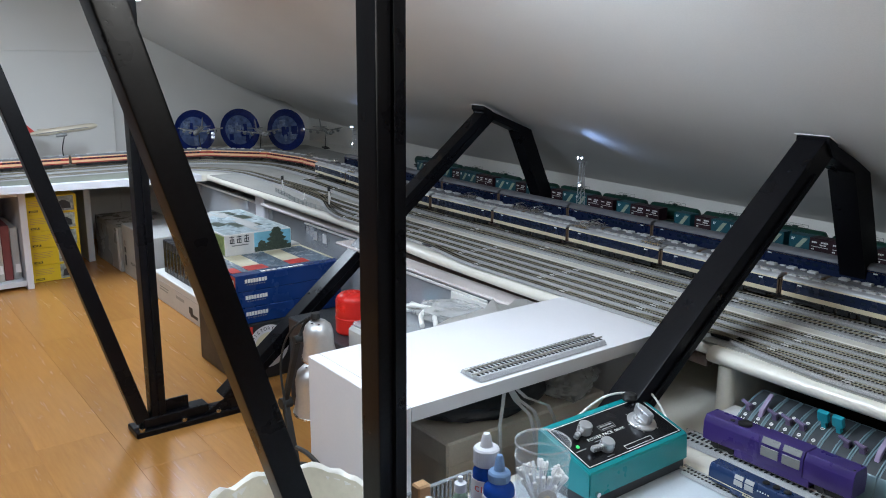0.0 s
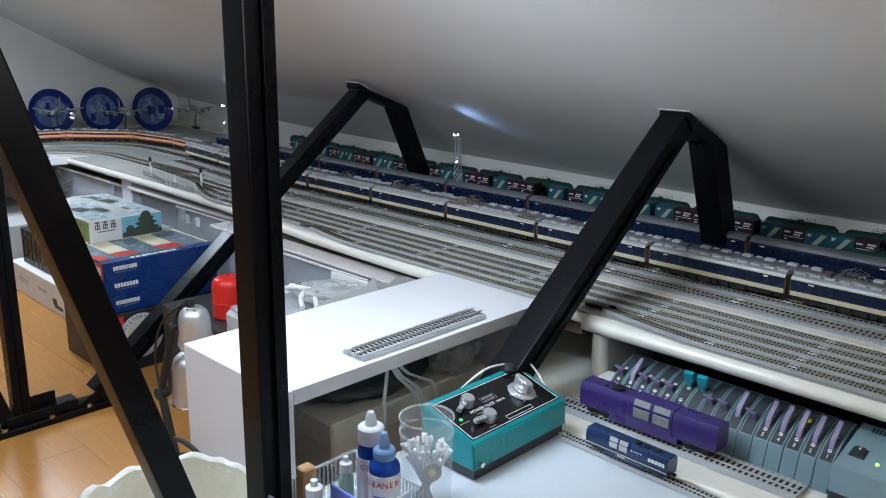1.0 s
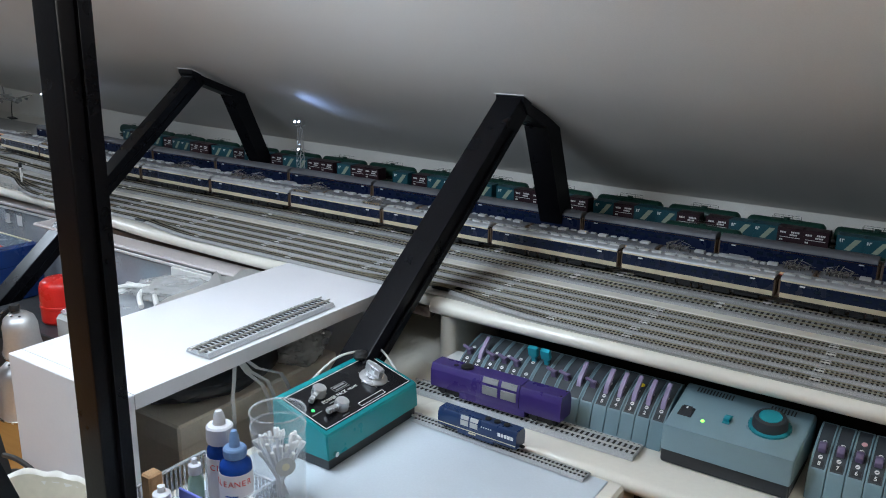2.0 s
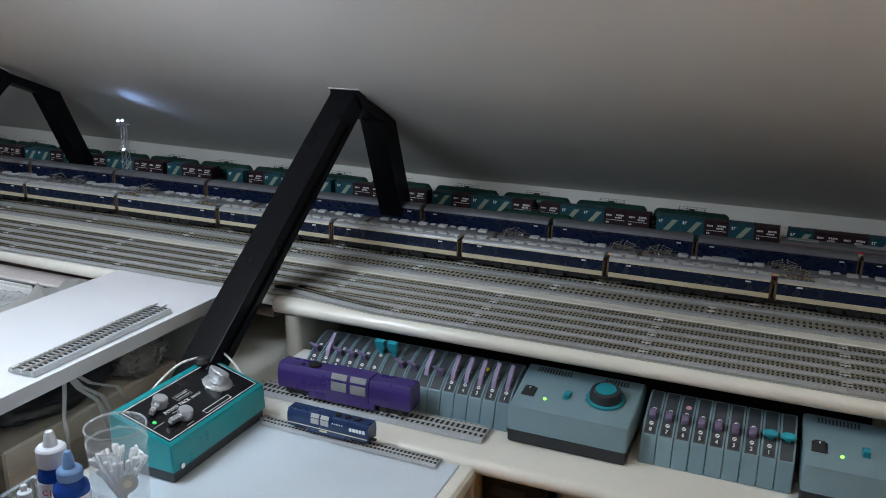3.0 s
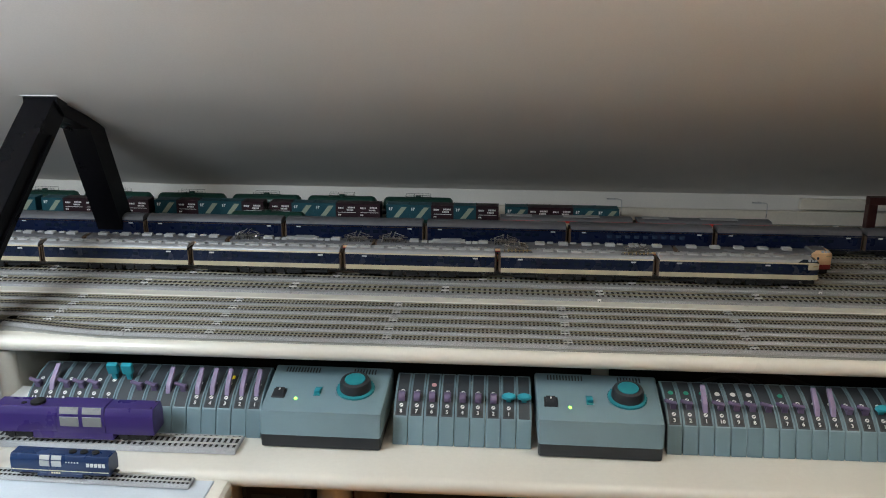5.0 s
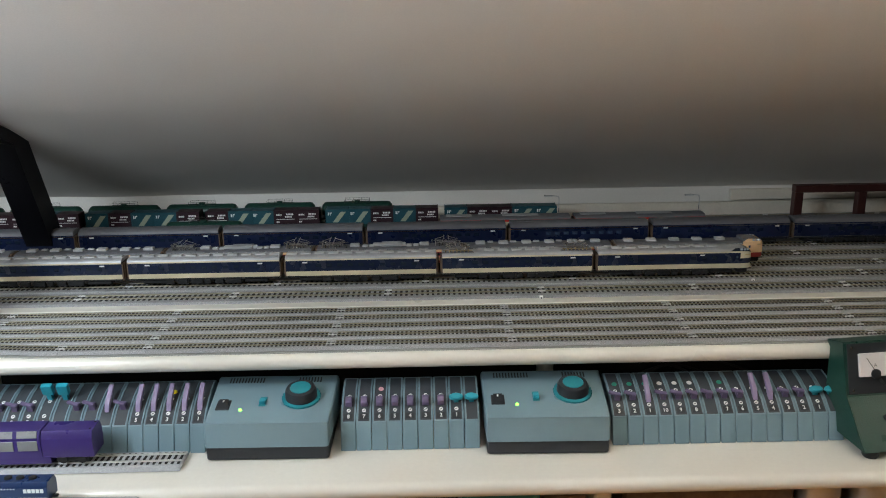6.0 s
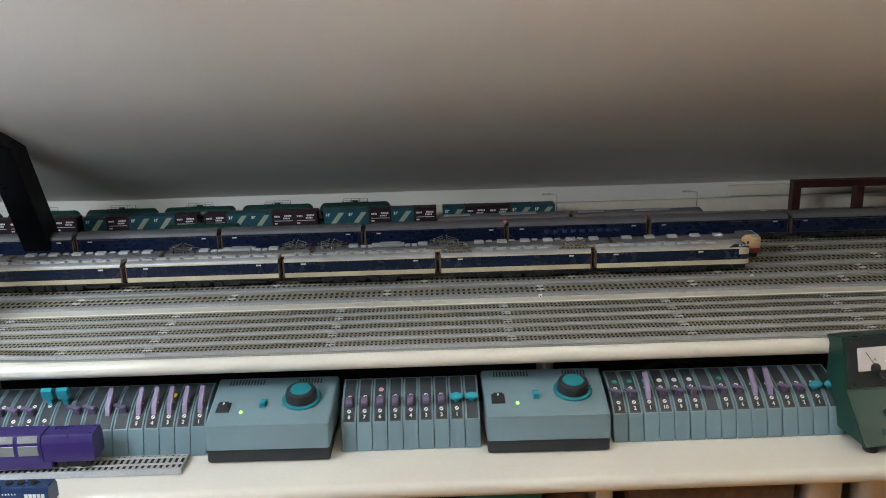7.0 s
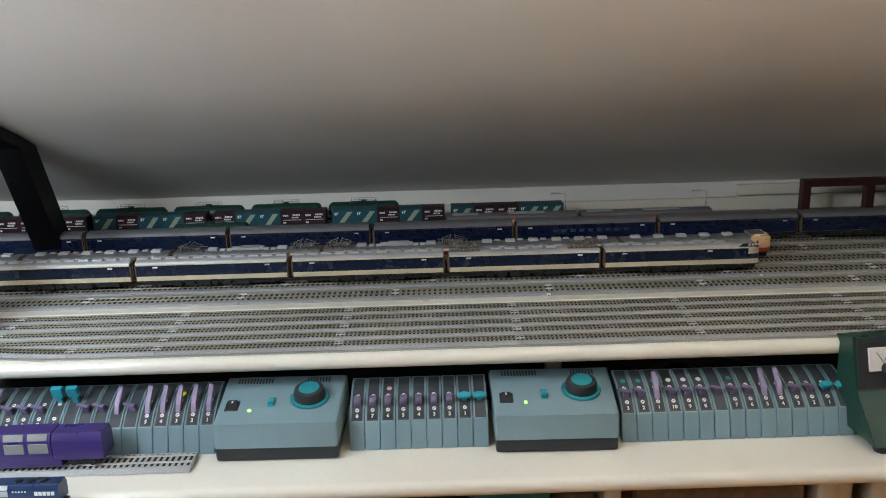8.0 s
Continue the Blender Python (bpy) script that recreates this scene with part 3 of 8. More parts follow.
def truss(x, post_y, diag, strut, apex, crease, leg_end, k, w, wd, label):
    """diag and strut: two points (y, z) on each member's line. k scales the tube sizes."""
    t = thing("steel_truss", pose(x, 0, 0), label, "truss", "black roof trusses")
    f = FLOOR
    side = (1, 0, 0)

    def along(line, z):
        (ya, za), (yb, zb) = line
        return ya + (yb - ya) * (z - za) / (zb - za)
    zc = ceiling_height(post_y - ceiling_shift(x)) - 0.004
    part("post", beam((0, post_y, f + 0.02), (0, post_y, zc), w, w, side), M_BLACKSTEEL, t)
    part("web_plate", beam((w / 2 + 0.0006, post_y, f + 0.03), (w / 2 + 0.0006, post_y, zc), 0.010 * k, 0.0016, side, 0.0004), M_BLACKSTEEL, t)
    zd = 0.80
    while zd > ceiling_height(along(diag, zd) - 0.03 - ceiling_shift(x)) - 0.012:
        zd -= 0.01
    part("diagonal", beam((0.002, along(diag, f + 0.03), f + 0.03), (0.002, along(diag, zd), zd), wd, wd, side), M_BLACKSTEEL, t)
    ay, az = apex
    cy, cz = crease
    part("strut", beam((0, along(strut, f + 0.03), f + 0.03), (0, cy - 0.124, az - 0.022), 0.047 * k, 0.040 * k, side), M_BLACKSTEEL, t)
    part("strut_flange", beam((0.0226 * k, along(strut, f + 0.08), f + 0.08), (0.0226 * k, along(strut, az - 0.06), az - 0.06), 0.010 * k, 0.0016, side, 0.0004), M_BLACKSTEEL, t)
    part("rafter", beam((0, ay + 0.010, az - 0.018), (0, cy + 0.010, cz - 0.012), 0.047 * k, 0.021 * k, side), M_BLACKSTEEL, t)
    part("apex_block", prism([(ay + 0.004, az - 0.012), (ay + 0.022, az - 0.036), (ay + 0.034, az - 0.036), (ay + 0.034, az - 0.016), (ay + 0.004, az - 0.0025)], -0.0262 * k, 0.0275 * k), M_BLACKSTEEL, t)
    part("ceiling_plate", beam((0, ay + 0.001, az - 0.0006), (0, ay + 0.036, az - 0.0150), 0.0575 * k, 0.0013, side, 0.0003), M_MARK, t, "thin pale edge of the ceiling plate")
    ly, lz = leg_end
    # the leg is mitred into the rafter
    ra, rb = Vector((ay + 0.010, az - 0.018)), Vector((cy + 0.010, cz - 0.012))
    la, lb = Vector((cy - 0.006, cz - 0.004)), Vector((ly, lz))
    rn, ln = Vector((ra.y - rb.y, rb.x - ra.x)).normalized(), Vector((la.y - lb.y, lb.x - la.x)).normalized()

    def corner(dr, dl):
        p, u, q, v = ra + rn * dr, rb - ra, la + ln * dl, lb - la
        return p + u * ((q - p).cross(v) / u.cross(v))
    hr, hl = 0.0105 * k, 0.023 * k
    inner, outer = corner(-hr, -hl), corner(hr, hl)
    part("back_leg", prism([tuple(inner), tuple(lb - ln * hl), tuple(lb + ln * hl), tuple(outer)], -0.0232 * k, 0.0232 * k), M_BLACKSTEEL, t)
    # foot: base channel and gussets
    s0 = along(strut, f + 0.03)
    part("base_plate", box(-0.032, 0.032, post_y - 0.055, s0 + 0.10, f, f + 0.014, 0.002), M_BLACKSTEEL, t)
    part("base_channel", box(-0.020, 0.020, post_y - 0.035, post_y + 0.11, f + 0.014, f + 0.036, 0.002), M_BLACKSTEEL, t)
    part("gusset", box(-0.003, 0.003, post_y + 0.02, post_y + 0.070, f + 0.014, f + 0.062, 0.001), M_BLACKSTEEL, t)
    part("gusset", prism([(s0 - 0.06, f + 0.014), (s0 + 0.09, f + 0.014), (s0 + 0.06, f + 0.075), (s0 + 0.01, f + 0.05)], 0.0215 * k, 0.0255 * k), M_BLACKSTEEL, t)
    for dy in (-0.042, 0.128, 0.05):
        part("bolt", lathe([(0, 0.022), (0.005, 0.022), (0.006, 0.020), (0.006, 0.014)], 6, m=Matrix.Translation((0.0265, post_y + dy, f))), M_STEEL, t)
    return t


truss(-1.775, 0.450, ((0.403, -0.30), (0.2887, 0.10)), ((0.660, -0.30), (1.280, 0.20)), (1.337, 0.300), (1.499, 0.233), (1.598, 0.012), 0.93, 0.0324, 0.0311,
      "black painted steel roof truss with its foot on the floor")
truss(-0.785, 0.3992, ((0.277, 0.0), (0.1555, 0.40)), ((0.8934, 0.0), (1.214, 0.25)), (1.232, 0.306), (1.373, 0.245), (1.466, 0.012), 1.053, 0.0371, 0.0302,
      "black painted steel roof truss beside the side table")


def ceiling_lamp():
    x, y, z = LAMP_FAR
    sx, sy = 0.40, 0.16
    t = thing("ceiling_lamp", pose(x, y, z, -26), "long white ceiling lamp, switched on", "lamp")
    part("lamp_body", box(-sx / 2 - 0.012, sx / 2 + 0.012, -sy / 2 - 0.012, sy / 2 + 0.012, 0.002, 0.056, 0.006, 2), M_WHITE, t)
    part("diffuser", box(-sx / 2, sx / 2, -sy / 2, sy / 2, -0.012, 0.002, 0.005, 2), M_DIFFUSER, t, "glowing white diffuser")


def fill_fitting(place, bowl):
    """A small fill fitting added out of view near the slope: canopy, rod and a ring, or an uplighting bowl, round the
    bulb.
    """
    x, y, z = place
    t = thing("pendant_lamp", pose(x, y, z), "small white pendant lamp added out of view as fill, switched on" if not bowl else "white uplighter bowl lamp added unseen under the slope, switched on", "lamp", "pendant lamps")
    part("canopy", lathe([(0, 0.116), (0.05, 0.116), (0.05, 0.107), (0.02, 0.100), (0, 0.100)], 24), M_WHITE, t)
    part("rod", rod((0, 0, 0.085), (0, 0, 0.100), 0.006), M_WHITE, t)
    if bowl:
        # bowl added to shield the trains while this fill brightens the ceiling
        part("shade", lathe([(0.100, -0.029), (0.075, -0.060), (0, -0.072), (0, -0.075), (0.077, -0.063), (0.103, -0.029), (0.100, -0.029)], 40), M_CHARCOAL, t, "dark bowl open upwards, added to keep light off the trains")
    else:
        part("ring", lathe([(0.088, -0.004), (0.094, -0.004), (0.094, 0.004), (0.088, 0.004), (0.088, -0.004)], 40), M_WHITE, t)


ceiling_lamp()
for place, watts, tone, bowl in FILL_LAMPS:
    fill_fitting(place, bowl)


# ---- railway track ----
LINES = {"stopping": 1.200, "night": 1.262, "express": 1.324, "clear": 1.386, "blue": 1.448, "goods": 1.510, "container": 1.608, "tank": 1.668}
N_LINES = (0.996, 1.029, 1.062, 1.096, 1.128)
RAIL_Z = 0.0125


def drift(x):
    """The running lines swing back before the west curve."""
    k = min(1.0, max(0.0, (-1.9 - x) / 0.9))
    return 0.07 * k * k * (3 - 2 * k)


def roadbed_profile(w, h):
    return [(-w / 2, 0.001), (w / 2, 0.001), (w / 2 - 0.004, h), (-w / 2 + 0.004, h)]


def track_meshes(length, bed_w, bed_h, tie_l, tie_w, pitch, gauge, rail_h, rail_w, tie_mat, name, rail_mat=None, bed_mat=None):
    bed = prism(roadbed_profile(bed_w, bed_h), 0.0003, length - 0.0003)
    ties = bmesh.new()
    n = round(length / pitch)
    for i in range(n):
        x = (i + 0.5) * length / n
        box(x - tie_w / 2, x + tie_w / 2, -tie_l / 2, tie_l / 2, bed_h - 0.0004, bed_h + 0.0008, bm=ties)
    rails = []
    over = 0.0040 if name == "loose" else -0.0002
    for s in (-1, 1):
        y = s * gauge / 2
        z = bed_h + 0.0008
        pr = [(y - rail_w, z), (y + rail_w, z), (y + rail_w * 0.35, z + rail_h * 0.4), (y + rail_w * 0.55, z + rail_h), (y - rail_w * 0.55, z + rail_h), (y - rail_w * 0.35, z + rail_h * 0.4)]
        rails.append(link_mesh("rail", prism(pr, -over, length + over), rail_mat or M_RAIL, 20))
    joint = bmesh.new()
    for s in (-1, 1):
        y = s * gauge / 2
        box(-0.0060, 0.0060, y - rail_w * 1.9, y + rail_w * 1.9, bed_h + 0.0004, bed_h + 0.0009 + rail_h, bm=joint)
    return dict(bed=link_mesh("roadbed", bed, bed_mat or M_BALLAST, 0), ties=link_mesh("tie_strip", ties, tie_mat, 0), rails=rails, joint=link_mesh("rail_joiner", joint, M_JOINER, 0))


N_LEN, HO_LEN = 0.248, 0.246
N_TRACK = track_meshes(N_LEN, 0.0325, 0.0045, 0.0160, 0.0030, 0.0059, 0.0090, 0.0014, 0.00045, M_TIE, "n")
HO_TRACK = track_meshes(HO_LEN, 0.0605, 0.0065, 0.0300, 0.0038, 0.0085, 0.0165, 0.0020, 0.0007, M_TIE_HO, "ho")


def track_section(kit, m, label, group):
    t = thing("track_section", m, label, "railway track", group)
    part("roadbed", kit["bed"], None, t)
    tagged(part("tie_strip", kit["ties"], None, t), kind="stuff")
    for r in kit["rails"]:
        part("rail", r, None, t)
    part("rail_joiner", kit["joint"], None, t)
    return t


def lay_straight(kit, length, y, x0, x1, first, label, group, bend=False):
    x = first
    made = None
    while x < x1:
        if x >= x0:
            a = 0.0
            yy = y
            if bend:
                yy = y + drift(x)
                a = math.degrees(math.atan2(drift(x + length) - drift(x), length))
            m = pose(x, yy, 0.0012, 0, 0, a)
            if made is None:
                made = track_section(kit, m, label, group)
            else:
                copy_thing(made, m)
        x += length


# narrow-gauge-scale lines along the front, joints in line across them
STARTS = (-0.447, -0.448, -0.446, -0.445, -0.446)
for k, y in enumerate(N_LINES):
    if k == 0:
        lay_straight(N_TRACK, N_LEN, y, -0.60, 1.6, -0.447, "small grey roadbed track with brown sleepers on the layout", "small-scale tracks")
        lay_straight(N_TRACK, N_LEN, y, -1.35, -0.95, -1.345, "small grey roadbed track with brown sleepers on the layout", "small-scale tracks")
    else:
        lay_straight(N_TRACK, N_LEN, y, -1.95, 1.6, STARTS[k] - 8 * N_LEN, "small grey roadbed track with brown sleepers on the layout", "small-scale tracks")

track_section(track_meshes(0.118, 0.0325, 0.0045, 0.0160, 0.0030, 0.0059, 0.0090, 0.0014, 0.00045, M_TIE, "short"), pose(-0.565, N_LINES[0], 0.0012),
              "short small grey roadbed track with brown sleepers on the layout", "small-scale tracks")
for k, (name, y) in enumerate(LINES.items()):
    lay_straight(HO_TRACK, HO_LEN, y, -2.62, 1.6, -0.868 + 0.06 * (k % 3) - 8 * HO_LEN, "large grey roadbed track with dark sleepers on the layout", "large-scale tracks", True)


def curve_track(points, kit_dims, label, group, category="railway track"):
    """A run of track along a plan line: roadbed, two rails and sleepers swept along it."""
    bed_w, bed_h, tie_l, tie_w, pitch, gauge, rail_h, rail_w, tie_mat = kit_dims
    line = [Vector(p) for p in points]
    cum = [0.0]
    for a, b in zip(line, line[1:]):
        cum.append(cum[-1] + (b - a).length)

    def at(s):
        for i in range(len(line) - 1):
            if s <= cum[i + 1] or i == len(line) - 2:
                k = (s - cum[i]) / max(1e-9, cum[i + 1] - cum[i])
                return line[i].lerp(line[i + 1], k), (line[i + 1] - line[i]).normalized()
    n = max(2, int(cum[-1] / 0.02))
    samples = [at(cum[-1] * i / n) for i in range(n + 1)]

    def sweep(profile):
        bm = bmesh.new()
        rings = []
        for i in range(n + 1):
            p = samples[i][0]
            d = (samples[min(i + 1, n)][0] - samples[max(i - 1, 0)][0]).normalized()
            side = Vector((-d.y, d.x))
            rings.append([bm.verts.new((p.x + side.x * u, p.y + side.y * u, v)) for u, v in profile])
        m = len(profile)
        for a, b in zip(rings, rings[1:]):
            for k in range(m):
                bm.faces.new((a[k], a[(k + 1) % m], b[(k + 1) % m], b[k]))
        bm.faces.new(rings[0][::-1]), bm.faces.new(rings[-1])
        return bm
    t = thing("track_section", pose(0, 0, 0.0014), label, category, group)
    part("roadbed", sweep(roadbed_profile(bed_w, bed_h)), M_BALLAST, t, smooth=0)
    for s in (-1, 1):
        z = bed_h + 0.0008
        y = s * gauge / 2
        part("rail", sweep([(y - rail_w * 0.7, z), (y + rail_w * 0.7, z), (y + rail_w * 0.5, z + rail_h), (y - rail_w * 0.5, z + rail_h)]), M_RAIL, t, smooth=20)
    ties = bmesh.new()
    m = int(cum[-1] / pitch)
    for i in range(m):
        p, d = at((i + 0.5) * cum[-1] / m)
        mat = Matrix.Translation((p.x, p.y, bed_h - 0.0002)) @ Matrix.Rotation(math.atan2(d.y, d.x), 4, "Z") @ Matrix.Diagonal((tie_w, tie_l, 0.002, 1))
        bmesh.ops.create_cube(ties, size=1, matrix=mat)
    tagged(part("tie_strip", ties, tie_mat, t, smooth=0), kind="stuff")
    return t


N_DIMS = (0.0325, 0.0045, 0.0160, 0.0030, 0.0059, 0.0090, 0.0014, 0.00045, M_TIE)
HO_DIMS = (0.0605, 0.0065, 0.0300, 0.0038, 0.0085, 0.0165, 0.0020, 0.0007, M_TIE_HO)


def arc(cx, cy, r, a0, a1, n=16):
    return [(cx + r * math.cos(radians(a0 + (a1 - a0) * i / n)), cy + r * math.sin(radians(a0 + (a1 - a0) * i / n))) for i in range(n + 1)]


def swing(x0, y0, x1, y1, n=14):
    """A gentle S between two parallel lines."""
    return [(x0 + (x1 - x0) * i / n, y0 + (y1 - y0) * (lambda k: k * k * (3 - 2 * k))(i / n)) for i in range(n + 1)]


# west curve of the large-scale lines, round to the wing along the gable
for dr, name in ((-0.062, "night"), (0.0, "express"), (0.062, "clear")):
    pts = [(-2.60, LINES[name] + drift(-2.60)), (-2.90, LINES["express"] + 0.07 + dr)] + arc(-2.90, 0.974, 0.42 + dr, 90, 180, 20)[1:] + [(-3.32 - dr, -1.0)]
    curve_track(pts, HO_DIMS, "curved large grey track on the layout wing", "large-scale tracks")
# throat of the small-scale lines, drawing together to the west
for k in (1, 2, 3, 4):
    x0, y0 = -1.94, N_LINES[k]
    x_j = (-2.25, -2.40, -2.55, -2.68)[k - 1] if k < 4 else -2.68
    target = 1.150 if k % 2 else 1.183
    curve_track(swing(x0, y0, x_j - 0.1, target), N_DIMS, "small grey track swinging into the station throat", "small-scale tracks")
for r, y in ((0.33, 1.150), (0.363, 1.183)):
    curve_track([(-2.30, y), (-2.6, y)] + arc(-2.82, y - r, r, 90, 180, 18) + [(-2.82 - r, -0.9)], N_DIMS, "curved small grey track on the layout wing", "small-scale tracks")
# turnouts where the front line leaves the next one
for x0, x1 in ((-0.83, -0.565), (-1.60, -1.345), (-0.72, -0.96)):
    t = curve_track(swing(x0, N_LINES[1], x1, N_LINES[0]), N_DIMS, "small grey turnout leading to the front line", "small-scale tracks")
    xm = x0 + 0.22 * (x1 - x0)
    part("switch_box", box(xm - 0.016, xm + 0.016, N_LINES[1] - 0.0225, N_LINES[1] - 0.0165, 0.004, 0.0075, 0.0008), M_CHARCOAL, t)
    part("frog", box(xm + 0.02, xm + 0.034, N_LINES[1] - 0.009, N_LINES[1] - 0.002, 0.006, 0.0082), M_STEEL, t)


# ---- trains ----
def path_line(name):
    y = LINES[name]
    pts = [Vector((1.6, y))]
    x = 1.55
    while x > -2.6:
        pts.append(Vector((x, y + drift(x))))
        x -= 0.05
    if name in ("night", "express", "clear"):
        dr = {"night": -0.062, "express": 0.0, "clear": 0.062}[name]
        pts += [Vector(p) for p in [(-2.90, LINES["express"] + 0.07 + dr)] + arc(-2.90, 0.974, 0.42 + dr, 90, 180, 24)[1:] + [(-3.32 - dr, -1.0)]]
    return pts


def on_line(pts, s):
    """Point at s metres west along the line from x = 1.6."""
    for a, b in zip(pts, pts[1:]):
        d = (b - a).length
        if s <= d:
            return a.lerp(b, s / d)
        s -= d
    return pts[-1]


def car_pose(pts, s_mid, half):
    a, b = on_line(pts, s_mid - half * 0.7), on_line(pts, s_mid + half * 0.7)
    c, d = (a + b) / 2, a - b
    return pose(c.x, c.y, RAIL_Z, 0, 0, math.degrees(math.atan2(d.y, d.x)))


def shell_profile(w, z0, z1, n=1):
    h = w / 2
    return [(-h, z0), (h, z0), (h, z1), (-h, z1)]


def roof_profile(w, z0, zt, n=10):
    h = w / 2
    pts = []
    for i in range(n + 1):
        a = math.pi * i / n
        c, s = math.cos(a), math.sin(a)
        pts.append((h * math.copysign(abs(c) ** 0.75, c), z0 + (zt - z0) * abs(s) ** 0.8))
    return pts


PIECES = {}


def shared(key, build, mat, smooth=35):
    if key not in PIECES:
        PIECES[key] = link_mesh(key.split(":")[0], build(), mat, smooth)
    return PIECES[key]


def pantograph(parent, x, z):
    """A folded diamond current collector on four insulators."""
    pan = part("pantograph", shared("pantograph", lambda: box(-0.0145, 0.0145, -0.0030, 0.0030, 0.0031, 0.0040, 0.0002), M_STEEL), None, parent, "folded metal current collector", pose(x, 0, z))
    foot = shared("insulator", lambda: rod((0, 0, 0), (0, 0, 0.0033), 0.0012, 0.0009, seg=6), M_STEEL)
    rail = shared("base_rail", lambda: rod((-0.014, 0, 0), (0.014, 0, 0), 0.0006, seg=5), M_STEEL)
    cross = shared("cross_rail", lambda: rod((0, -0.008, 0), (0, 0.008, 0), 0.0006, seg=5), M_STEEL)
    low = shared("lower_arm", lambda: rod((0, 0, 0), (0.008, -0.0024, 0.0040), 0.0005, seg=5), M_STEEL)
    high = shared("upper_arm", lambda: rod((0, 0, 0), (-0.018, 0.0024, 0.0050), 0.0005, seg=5), M_STEEL)
    shoe = shared("contact_shoe", lambda: rod((0, -0.014, 0), (0, 0.014, 0), 0.0007, seg=5), M_STEEL)
    for sx in (-1, 1):
        part("cross_rail", cross, None, pan, m=pose(sx * 0.014, 0, 0.0035))
        part("contact_shoe", shoe, None, pan, m=pose(sx * 0.004, 0, 0.0125))
        for sy in (-1, 1):
            turn = Matrix.Diagonal((sx, sy, 1, 1))
            part("insulator", foot, None, pan, m=pose(sx * 0.012, sy * 0.008, 0))
            part("lower_arm", low, None, pan, m=Matrix.Translation((sx * 0.012, sy * 0.008, 0.0035)) @ turn)
            part("upper_arm", high, None, pan, m=Matrix.Translation((sx * 0.020, sy * 0.0056, 0.0075)) @ turn)
    for sy in (-1, 1):
        part("base_rail", rail, None, pan, m=pose(0, sy * 0.008, 0.0035))


def bogie_mesh():
    bm = bmesh.new()
    for s in (-1, 1):
        box(-0.019, 0.019, s * 0.0135 - 0.0015, s * 0.0135 + 0.0015, 0.0035, 0.0085, 0.0008, bm=bm)
        for x in (-0.0135, 0.0135):
            rod((x, s * 0.0082 - 0.001, 0.0055), (x, s * 0.0082 + 0.001, 0.0055), 0.0054, seg=14, bm=bm)
    box(-0.005, 0.005, -0.012, 0.012, 0.006, 0.0105, bm=bm)
    return bm


def under_mesh(L):
    bm = box(-L / 2 + 0.004, L / 2 - 0.004, -0.0165, 0.0165, 0.0098, 0.0128)
    rng = random.Random(3)
    x = -L / 2 + 0.062
    while x < L / 2 - 0.075:
        w = rng.uniform(0.010, 0.026)
        for s in (-1, 1):
            box(x, x + w, s * 0.0155 - 0.004, s * 0.0155 + 0.001, 0.0030, 0.0100, 0.0006, bm=bm)
        x += w + rng.uniform(0.002, 0.008)
    return bm


